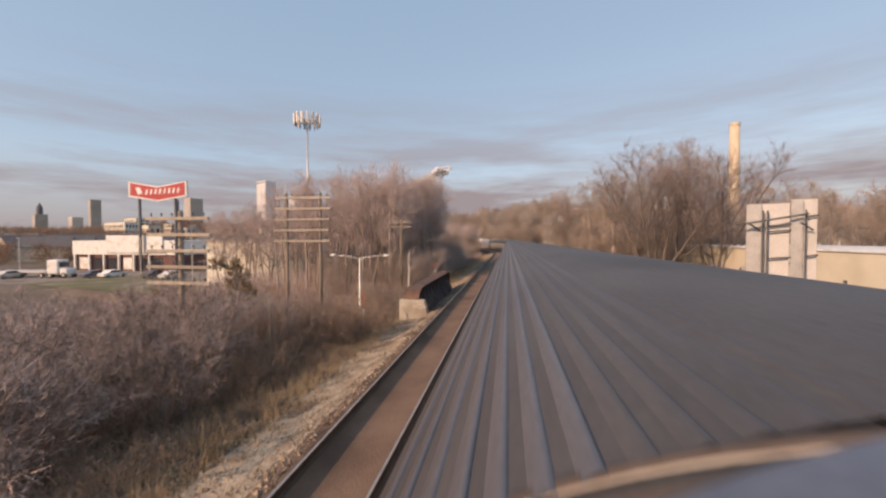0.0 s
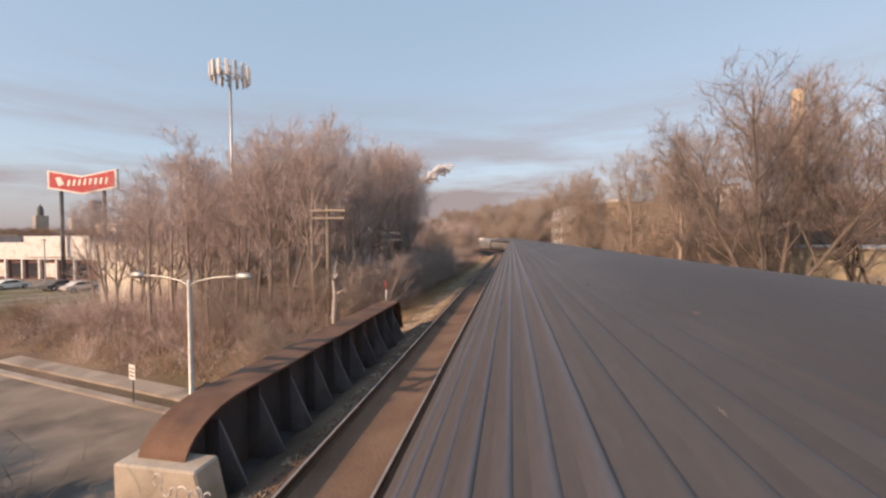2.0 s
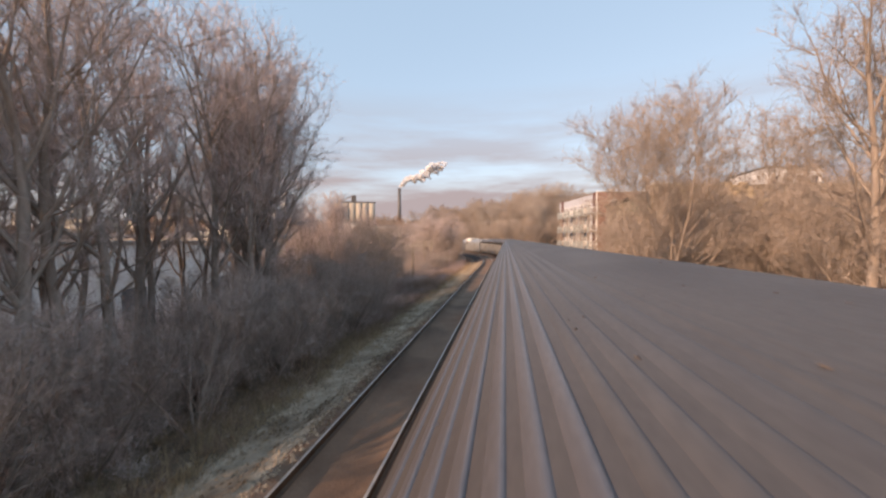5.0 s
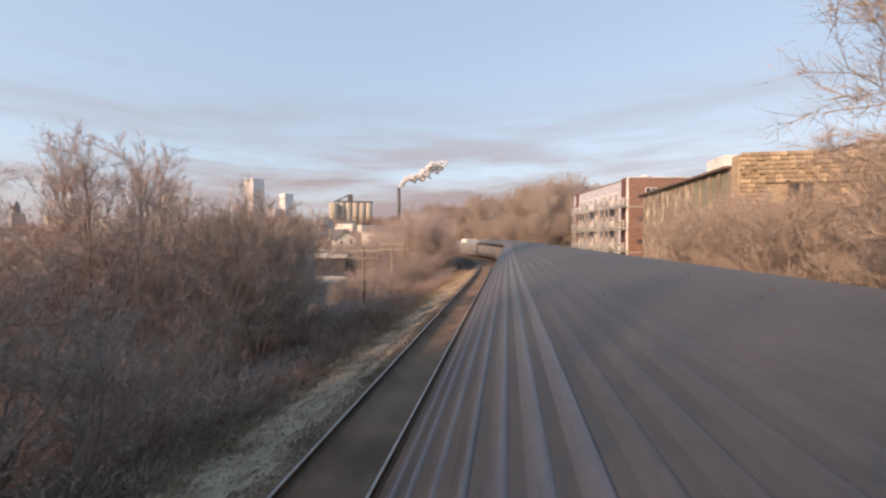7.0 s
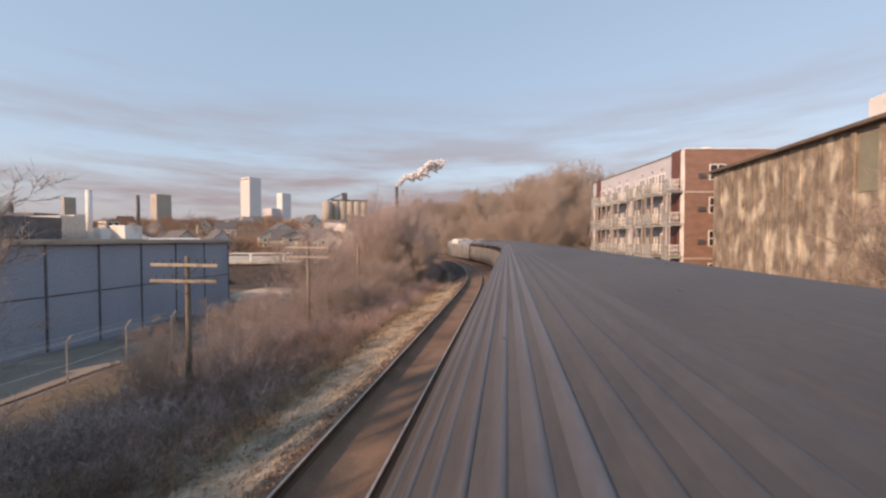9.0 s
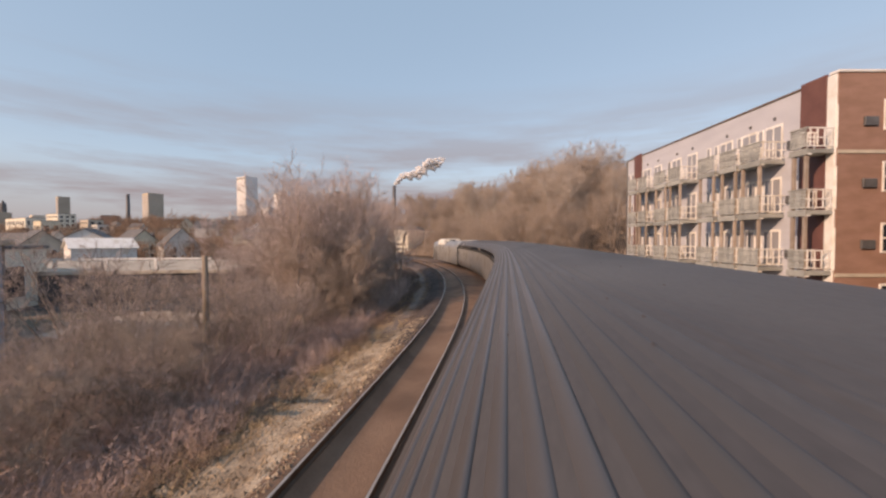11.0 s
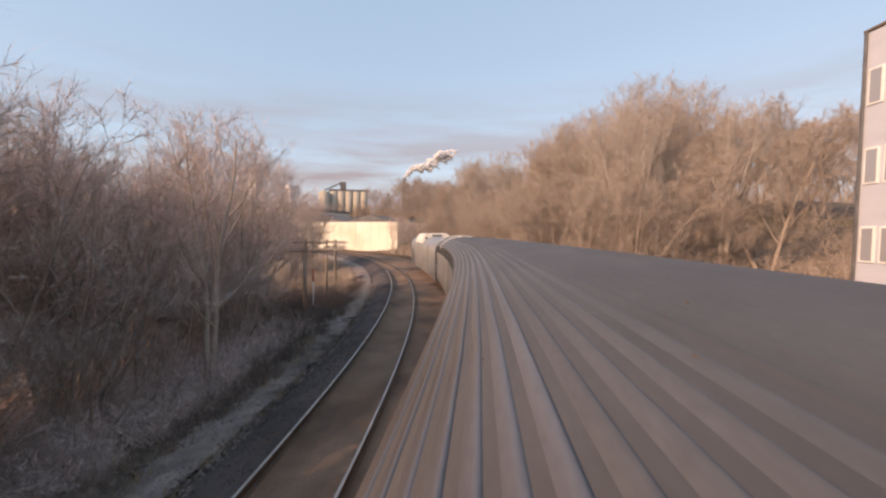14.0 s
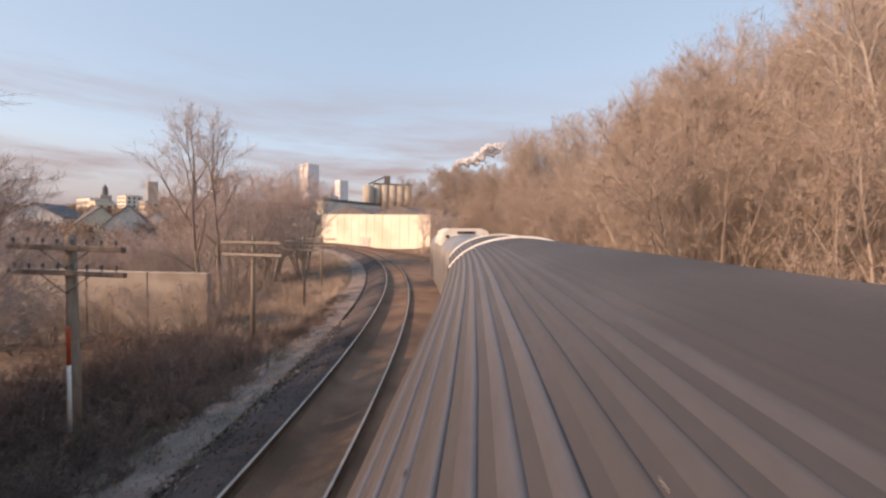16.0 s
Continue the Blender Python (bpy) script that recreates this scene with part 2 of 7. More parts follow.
M_GALV = material("galvanised_steel", (0.46, 0.45, 0.43), (0.58, 0.56, 0.53), 3, 0.45, 0.1, 0.5, 30, dist=0.003)
M_WHITE = material("white_paint", (0.72, 0.71, 0.68), (0.8, 0.79, 0.77), 2, 0.6, 0.1, 0, 25, c=(0.6, 0.56, 0.5), dist=0.003)
M_RED = material("red_sign_paint", (0.47, 0.03, 0.045), (0.54, 0.05, 0.065), 2, 0.5, 0.05, 0, 25, dist=0.003)
M_ORANGE = material("red_orange_post_paint", (0.66, 0.085, 0.04), (0.74, 0.12, 0.06), 2, 0.5, 0.05, 0, 25, dist=0.003)
M_BLUE = material("blue_sign_paint", (0.03, 0.06, 0.22), (0.05, 0.085, 0.28), 2, 0.5, 0.05, 0, 25, dist=0.003)
M_CREAM = material("cream_wall_paint", (0.66, 0.59, 0.46), (0.73, 0.66, 0.53), 0.4, 0.8, 0.2, 0, 20, c=(0.58, 0.5, 0.38), dist=0.005)
M_SHEET = material("pale_sheet_metal", (0.55, 0.53, 0.5), (0.66, 0.63, 0.6), 1.2, 0.5, 0.1, 0.2, 25, c=(0.45, 0.42, 0.38), dist=0.003)
M_STACK = material("buff_chimney_brick", (0.6, 0.49, 0.36), (0.68, 0.57, 0.43), 0.5, 0.85, 0.3, 0, 8, dist=0.02)
M_SIDING = material("light_grey_siding", (0.45, 0.468, 0.525), (0.51, 0.528, 0.58), 0.4, 0.75, 0.1, 0, 20, stretch=(1, 1, 4), dist=0.004)
M_BRICK = material("red_brown_brick", (0.26, 0.15, 0.115), (0.33, 0.195, 0.155), 1.0, 0.9, 0.3, 0, 25, stretch=(1, 1, 2.5), dist=0.006)
M_MAROON = material("maroon_panel", (0.13, 0.055, 0.05), (0.17, 0.075, 0.065), 1, 0.7, 0.1, 0, 20, dist=0.003)
M_POST = material("brown_timber_post", (0.29, 0.235, 0.2), (0.37, 0.305, 0.26), 3, 0.85, 0.3, 0, 30, vary=0.2, dist=0.005)
M_BALC = material("grey_green_balcony_timber", (0.27, 0.285, 0.275), (0.36, 0.375, 0.36), 2, 0.85, 0.3, 0, 30, vary=0.2, dist=0.005)
M_STUCCO = material("peeling_old_stucco", (0.17, 0.135, 0.11), (0.36, 0.295, 0.23), 1.5, 0.95, 0.8, 0, 11, c=(0.62, 0.55, 0.44), stretch=(1.4, 1.4, 0.7), dist=0.03)
M_PATCH = material("brown_stucco_patch", (0.2, 0.145, 0.1), (0.28, 0.205, 0.14), 0.8, 0.95, 0.4, 0, 10, c=(0.16, 0.11, 0.075), dist=0.02)
M_CREAMBRICK = material("cream_city_brick", (0.42, 0.32, 0.22), (0.58, 0.46, 0.33), 1.6, 0.95, 0.8, 0, 12, c=(0.27, 0.19, 0.11), dist=0.03, vary=0.3)
M_GREENW = material("dark_green_boarding", (0.2, 0.205, 0.155), (0.27, 0.265, 0.2), 1, 0.8, 0.2, 0, 20, dist=0.005)
M_EAVE = material("brown_roof_edge", (0.12, 0.085, 0.065), (0.18, 0.13, 0.1), 1, 0.8, 0.2, 0, 20, dist=0.005)
M_SHED = material("blue_grey_shed_cladding", (0.27, 0.33, 0.4), (0.33, 0.39, 0.46), 0.35, 0.6, 0.1, 0, 12, stretch=(1, 1, 0.5), dist=0.004)
M_FLATROOF = material("tan_flat_roof", (0.42, 0.33, 0.26), (0.5, 0.41, 0.33), 0.6, 0.9, 0.3, 0, 15, dist=0.01)
M_OFFWHITE = material("sunlit_white_cladding", (0.7, 0.66, 0.56), (0.78, 0.74, 0.64), 0.3, 0.75, 0.15, 0, 12, c=(0.64, 0.58, 0.47), dist=0.006)
M_DKROOF = material("dark_shingle_roof", (0.1, 0.1, 0.105), (0.15, 0.145, 0.15), 1, 0.9, 0.3, 0, 20, dist=0.01)
M_SILO = material("pale_silo_concrete", (0.38, 0.34, 0.285), (0.46, 0.415, 0.35), 0.2, 0.85, 0.2, 0, 6, stretch=(1, 1, 0.3), dist=0.01)
M_TOWER = material("white_tower_cladding", (0.7, 0.7, 0.7), (0.76, 0.75, 0.74), 0.02, 0.7, 0.1, 0, 1, dist=0.01)
# Skyline windows paled: distance haze is put into this colour.
M_CITYGLASS = material("hazy_window_bands", (0.5, 0.5, 0.53), (0.57, 0.57, 0.59), 0.05, 0.5, 0, 0, 1)
M_TAN = material("tan_city_stone", (0.46, 0.4, 0.33), (0.56, 0.49, 0.41), 0.05, 0.85, 0.1, 0, 1, vary=0.2)
M_FARWOOD = material("far_bare_woods", (0.16, 0.105, 0.08), (0.25, 0.165, 0.12), 0.05, 0.95, 0, 0, 0.4, vary=0.3, island=True)
M_STEAM = material("white_steam", (0.85, 0.85, 0.87), (0.9, 0.9, 0.9), 0.1, 1.0, 0, 0, 1)
M_LAWN = material("worn_winter_lawn", (0.10, 0.11, 0.045), (0.17, 0.15, 0.075), 0.25, 0.95, 0.6, 0, 8, c=(0.2, 0.15, 0.09), dist=0.05)
M_DEADWOOD = material("bleached_deadwood", (0.4, 0.35, 0.31), (0.52, 0.47, 0.43), 3, 0.9, 0.3, 0, 30, dist=0.01)
M_STEAM.node_tree.nodes["Principled BSDF"].inputs["Alpha"].default_value = 0.5
M_STEELGREY = material("dark_grey_steel", (0.1, 0.1, 0.105), (0.15, 0.15, 0.155), 2, 0.6, 0.1, 0.3, 20, dist=0.003)


# ---- tools for meshes ----
class Shape:
    """Gathers vertices and faces of one mesh."""

    def __init__(self):
        self.v, self.f, self.n = [], [], 0

    def add(self, verts, faces):
        verts = np.asarray(verts, float).reshape(-1, 3)
        self.v.append(verts)
        n = self.n
        self.f.extend([tuple(int(i) + n for i in f) for f in faces])
        self.n += len(verts)
        return self

    def add_many(self, verts, faces):
        """faces: an array with the same number of corners in each row."""
        self.v.append(np.asarray(verts, float).reshape(-1, 3))
        self.f.extend(map(tuple, (np.asarray(faces) + self.n).tolist()))
        self.n += len(self.v[-1])
        return self

    def box(self, x0, x1, y0, y1, z0, z1, m=None, bevel=0.0):
        b = min(bevel, (x1 - x0) / 3, (y1 - y0) / 3, (z1 - z0) / 3)
        if b <= 0:
            v = np.array([(x, y, z) for z in (z0, z1) for y in (y0, y1) for x in (x0, x1)], float)
            f = [(0, 2, 3, 1), (4, 5, 7, 6), (0, 1, 5, 4), (2, 6, 7, 3), (0, 4, 6, 2), (1, 3, 7, 5)]
        else:
            # chamfered box: each corner becomes three points
            v, f, idx = [], [], {}
            for cx, (xa, xs) in enumerate(((x0, 1), (x1, -1))):
                for cy, (ya, ys) in enumerate(((y0, 1), (y1, -1))):
                    for cz, (za, zs) in enumerate(((z0, 1), (z1, -1))):
                        idx[cx, cy, cz] = len(v)
                        v += [(xa, ya + ys * b, za + zs * b), (xa + xs * b, ya, za + zs * b), (xa + xs * b, ya + ys * b, za)]
            for a in range(3):
                o1, o2 = (a + 1) % 3, (a + 2) % 3
                for side in (0, 1):
                    ring = []
                    for p, q in ((0, 0), (1, 0), (1, 1), (0, 1)):
                        k = [0, 0, 0]
                        k[a], k[o1], k[o2] = side, p, q
                        ring.append(idx[tuple(k)] + a)
                    f.append(tuple(ring if side else ring[::-1]))
                for p in (0, 1):
                    for q in (0, 1):
                        k0, k1 = [0, 0, 0], [0, 0, 0]
                        k0[a], k0[o1], k0[o2] = 0, p, q
                        k1[a], k1[o1], k1[o2] = 1, p, q
                        i0, i1 = idx[tuple(k0)], idx[tuple(k1)]
                        f.append((i0 + o1, i1 + o1, i1 + o2, i0 + o2))
            for i in idx.values():
                f.append((i, i + 1, i + 2))
            v = np.array(v)
        if m is not None:
            v = np.array([tuple(m @ Vector(p)) for p in v])
        return self.add(v, f)

    def tube(self, points, radii, sides=8, caps=True):
        points = np.asarray(points, float)
        n = len(points)
        radii = np.broadcast_to(np.asarray(radii, float), (n,))
        t = np.gradient(points, axis=0)
        t /= np.linalg.norm(t, axis=1)[:, None] + 1e-9
        ref = np.array((0, 0, 1.0)) if abs(t[0][2]) < 0.9 else np.array((1.0, 0, 0))
        a = np.cross(t, ref)
        a /= np.linalg.norm(a, axis=1)[:, None] + 1e-9
        b = np.cross(t, a)
        ang = np.arange(sides) * 2 * np.pi / sides
        ring = a[:, None] * np.cos(ang)[None, :, None] + b[:, None] * np.sin(ang)[None, :, None]
        v = points[:, None] + ring * radii[:, None, None]
        f = [(i * sides + j, i * sides + (j + 1) % sides, (i + 1) * sides + (j + 1) % sides, (i + 1) * sides + j) for i in range(n - 1) for j in range(sides)]
        if caps:
            f += [tuple(range(sides))[::-1], tuple((n - 1) * sides + j for j in range(sides))]
        return self.add(v, f)

    def spikes(self, base, way, r):
        """Thin three-sided tapering twigs from base along way."""
        base, way = np.asarray(base, float), np.asarray(way, float)
        n = len(base)
        if not n:
            return self
        r = np.broadcast_to(np.asarray(r, float), (n,))[:, None]
        d = way / (np.linalg.norm(way, axis=1)[:, None] + 1e-9)
        a = np.cross(d, np.where(np.abs(d[:, 2:3]) < 0.8, (0, 0, 1.0), (1.0, 0, 0)))
        a /= np.linalg.norm(a, axis=1)[:, None] + 1e-9
        b = np.cross(d, a)
        v = np.stack([base + a * r, base - a * r * 0.5 + b * r * 0.87, base - a * r * 0.5 - b * r * 0.87, base + way], 1)
        k = np.arange(n)[:, None, None] * 4
        return self.add_many(v, (k + np.array([(0, 1, 3), (1, 2, 3), (2, 0, 3)])[None]).reshape(-1, 3))

    def blades(self, base, way, r, g):
        """The finest twig ends, one narrow tapering sliver each."""
        base, way = np.asarray(base, float), np.asarray(way, float)
        n = len(base)
        a = np.cross(way, g.normal(0, 1, (n, 3)))
        a *= (np.broadcast_to(r, (n,)) / (np.linalg.norm(a, axis=1) + 1e-9))[:, None]
        k = np.arange(n)[:, None] * 3
        return self.add_many(np.stack([base + a, base - a, base + way], 1), k + np.array([(0, 1, 2)]))

    def grid(self, pts, close=False):
        """pts: rows x columns x 3."""
        pts = np.asarray(pts, float)
        r, c = pts.shape[:2]
        i, j = np.meshgrid(np.arange(r - 1), np.arange(c - 1), indexing="ij")
        k = (i * c + j).ravel()
        return self.add_many(pts, np.stack([k, k + 1, k + c + 1, k + c], 1))

    def mesh(self, name, mat, smooth=False):
        me = bpy.data.meshes.new(name)
        me.from_pydata(np.concatenate(self.v).tolist() if self.v else [], [], self.f)
        for m in mat if isinstance(mat, (list, tuple)) else (mat,):
            me.materials.append(m)
        if smooth:
            me.polygons.foreach_set("use_smooth", [True] * len(me.polygons))
        me.update()
        return me


def fix_normals(me):
    b = bmesh.new()
    b.from_mesh(me)
    bmesh.ops.recalc_face_normals(b, faces=b.faces[:])
    b.to_mesh(me)
    b.free()
    return me


def part(name, shape, mat, parent=None, label="", smooth=False, m=None):
    """One mesh object under a thing or a part."""
    ob = new(name, shape.mesh(name, mat, smooth) if isinstance(shape, Shape) else shape)
    if parent is not None:
        ob.parent = parent
    if m is not None:
        ob.matrix_basis = m
    if label:
        ob["label"] = label
    return ob


def thing(name, m, label, category, group="", kind=""):
    ob = new(name)
    ob.matrix_basis = m
    ob.empty_display_size = 0.3
    return tagged(ob, label, category, group, kind)


def structure(name, shape, mat, label, smooth=False):
    ob = part(name, shape, mat, None, "", smooth)
    return tagged(ob, label, kind="structure")


def sweep(profile, s0, s1, step=2.0, tilt=False):
    """Sheet of a cross-section [(u, z), ...] drawn along the railway."""
    s = np.linspace(s0, s1, max(2, int((s1 - s0) / step) + 1))
    profile = np.asarray(profile, float)
    return at(s[:, None], profile[None, :, 0], profile[None, :, 1], tilt)


# ---- ground ----
ROAD_Y, ROAD_Z = 28.2, -4.7


def smooth_step(a, b, x):
    t = np.clip((np.asarray(x, float) - a) / (b - a), 0, 1)
    return t * t * (3 - 2 * t)


def wave(x, y, k):
    return np.sin(x * 0.31 * k + 1.7) * np.cos(y * 0.27 * k + 0.4) + 0.5 * np.sin(x * 0.83 * k - y * 0.71 * k)


def road_y(x):
    return ROAD_Y - 0.2 * np.minimum(np.asarray(x, float) + 8, 0)


def land(x, y):
    """Height of the ground."""
    x, y = np.asarray(x, float), np.asarray(y, float)
    s, u = to_line(x, y)
    left = -0.75 - 0.75 * smooth_step(-7.0, -10.5, u) - 1.1 * smooth_step(-10, -24, u) - 0.8 * smooth_step(-24, -60, u)
    right = -0.6 + 0.5 * smooth_step(5, 12, u)
    bluff = 8.5 * smooth_step(7, 34, u) * smooth_step(124, 156, s) + 1.5 * smooth_step(34, 120, u) * smooth_step(118, 150, s)
    near = 1.4 * smooth_step(8, 26, u) * smooth_step(60, 36, s)
    z = np.where(u < 0, left, right + bluff + near)
    z = z + 0.10 * wave(x, y, 1.0) * smooth_step(6.5, 10, np.abs(u))
    # underpass of the street
    d = np.abs(y - road_y(x))
    cut = ROAD_Z + 4.5 * smooth_step(5.2, 11.0, d)
    z = np.where((s < 60) & (x > -130) & (x < 60), np.minimum(z, cut + 3.0 * smooth_step(-50, -90, x) + 5 * smooth_step(25, 55, x)), z)
    # the city side rises far away
    far = np.hypot(x, y - 60)
    z = z + 14 * smooth_step(220, 900, far) + 25 * smooth_step(900, 4000, far)
    return z


def axis(fine0, fine1, step, out0, out1):
    a = list(np.arange(fine0, fine1 + 1e-6, step))
    d, p = step, fine0
    lo = []
    while p > out0:
        d *= 1.22
        p -= d
        lo.append(p)
    d, p = step, a[-1]
    hi = []
    while p < out1:
        d *= 1.22
        p += d
        hi.append(p)
    return np.array(lo[::-1] + a + hi)


gx, gy = np.meshgrid(axis(-60, 45, 1.0, -4300, 4300), axis(-12, 215, 1.0, -4300, 4300))
ground = structure("ground", Shape().grid(np.stack([gx, gy, land(gx, gy)], -1)), M_SOIL, "dry brown winter ground with dead grass beside the railway", smooth=True)

lx, ly = np.meshgrid(np.linspace(-78, -31, 40), np.linspace(0, 1, 16))
ly = road_y(lx) + 8.0 + ly * (15 + 0.25 * (lx + 78) * 0)
structure("lawn", Shape().grid(np.stack([lx, ly, land(lx, ly) + 0.06], -1)), M_LAWN, "worn green lawn beside the parking lot", smooth=True)

# ---- track beds ----
ADJ = -3.96   # centre of the neighbouring track
structure("ballast_bed", Shape().grid(sweep([(-6.9, -1.1), (-6.1, -0.62), (-5.55, -0.3), (-5.2, -0.19), (-4.64, -0.175), (-4.5, -0.29), (-4.1, -0.3), (-3.7, -0.29), (-3.3, -0.175), (-2.75, -0.17), (-1.9, -0.24), (-1.2, -0.17), (1.3, -0.17), (2.2, -0.5), (3.2, -1.2)], -20, 300, 2.0)), M_BALLAST, "brown railway ballast between and beside the rails", smooth=True)
rng = np.random.default_rng(3)


def stones(n, s0, s1, u0, u1, zfun, size):
    """Loose angular stones strewn over a strip of the railway."""
    sh = Shape()
    s, u = rng.uniform(s0, s1, n), rng.uniform(u0, u1, n)
    c = at(s, u, zfun(u))
    k = rng.uniform(*size, n)[:, None, None]
    base = np.array([(1, 0, -0.3), (-0.5, 0.87, -0.3), (-0.5, -0.87, -0.3), (0.1, 0.1, 0.75)])
    v = base[None] * k * rng.uniform(0.7, 1.3, (n, 4, 3))
    a = rng.uniform(0, 6.28, n)
    ca, sa = np.cos(a)[:, None], np.sin(a)[:, None]
    v = np.stack([v[..., 0] * ca - v[..., 1] * sa, v[..., 0] * sa + v[..., 1] * ca, v[..., 2]], -1) + c[:, None]
    i = np.arange(n)[:, None, None] * 4
    sh.add_many(v, (i + np.array([(0, 1, 3), (1, 2, 3), (2, 0, 3)])[None]).reshape(-1, 3))
    return sh


def shoulder(u):
    return np.interp(u, [-8.5, -6.9, -6.1, -5.55, -5.2, -2.7], [-0.9, -0.70, -0.60, -0.29, -0.18, -0.165])


VERGE = [(-7.9, -1.2), (-7.35, -0.8), (-6.9, -0.7), (-6.1, -0.585), (-5.5, -0.27), (-5.15, -0.185)]
structure("gravel_verge", Shape().grid(sweep(VERGE, -20, 22.2, 1.9)), M_GRAVEL, "pale limestone gravel shoulder before the bridge", smooth=True)
structure("gravel_verge", Shape().grid(sweep(VERGE, 35.2, 110, 2.0)), M_GRAVEL, "pale limestone gravel shoulder beside the track past the bridge", smooth=True)
structure("curve_verge", Shape().grid(sweep([(-8.0, -1.1), (-7.7, -0.8), (-7.3, -0.72), (-6.9, -0.68), (-6.7, -0.655), (-6.45, -0.64)], 110, 300, 2.0)), M_GRAVEL_SHADED, "narrow pale gravel shoulder along the curve", smooth=True)
tagged(part("loose_gravel", stones(5600, 0, 22.3, -7.7, -5.0, shoulder, (0.02, 0.085)), M_GRAVEL), "loose pale limestone gravel strewn before the bridge", "gravel", kind="stuff")
tagged(part("loose_gravel", stones(19000, 35.0, 112, -7.7, -5.0, shoulder, (0.02, 0.085)), M_GRAVEL), "loose pale limestone gravel strewn on the shoulder", "gravel", kind="stuff")
# Stones added at even steps to stand in for sunlit spots beside the rail.
for s_ in np.arange(23.2, 34.5, 1.13):
    tagged(part("loose_gravel", stones(26, s_ - 0.16, s_ + 0.16, -5.35, -4.98, shoulder, (0.02, 0.06)), M_GRAVEL), "pale stones standing in for a sunlit spot on the bridge deck", "gravel", "stone heaps on the bridge", kind="stuff")
structure("dark_shoulder", Shape().grid(sweep([(-6.5, -0.8), (-6.1, -0.6), (-5.55, -0.285), (-5.2, -0.178), (-4.82, -0.168), (-4.76, -0.2)], 106, 300, 2.0)), M_DKBALLAST, "dark ballast shoulder of the curving track", smooth=True)
tagged(part("loose_gravel", stones(9000, 110, 152, -7.8, -6.0, shoulder, (0.02, 0.075)), M_GRAVEL_SHADED), "loose gravel strewn on the curve's narrow shoulder", "gravel", kind="stuff")
tagged(part("ballast_stones", stones(6000, 0, 150, -5.2, -4.8, shoulder, (0.02, 0.045)), M_BALLAST), "brown ballast stones between the rails", "ballast", kind="stuff")
tagged(part("ballast_stones", stones(5000, 110, 150, -6.3, -4.8, shoulder, (0.02, 0.05)), M_DKBALLAST), "dark ballast stones beside the curving rails", "ballast", kind="stuff")

RAIL_PROFILE = [(-0.075, -0.17), (-0.075, -0.155), (-0.012, -0.135), (-0.012, -0.045), (-0.036, -0.035), (-0.036, -0.004), (-0.03, 0), (0.03, 0), (0.036, -0.004), (0.036, -0.035), (0.012, -0.045), (0.012, -0.135), (0.075, -0.155), (0.075, -0.17)]


def track(name, centre, label, s0=-15, s1=300):
    whole = tagged(new(name), label, kind="structure")
    for side in (-1, 1):
        c = centre + side * 0.7535
        r = part("rail", Shape().grid(sweep([(c + a, b) for a, b in RAIL_PROFILE], s0, s1, 1.0)), M_RAIL, whole)
        part("rail_head", Shape().grid(sweep([(c + a, b) for a, b in [(-0.024, 0.001), (-0.016, 0.003), (0.016, 0.003), (0.024, 0.001)]], s0, s1, 1.0)), M_RAILTOP, r, "polished running surface")
    return whole


track("railway_track", ADJ, "rusty rails of the neighbouring track on brown ballast")


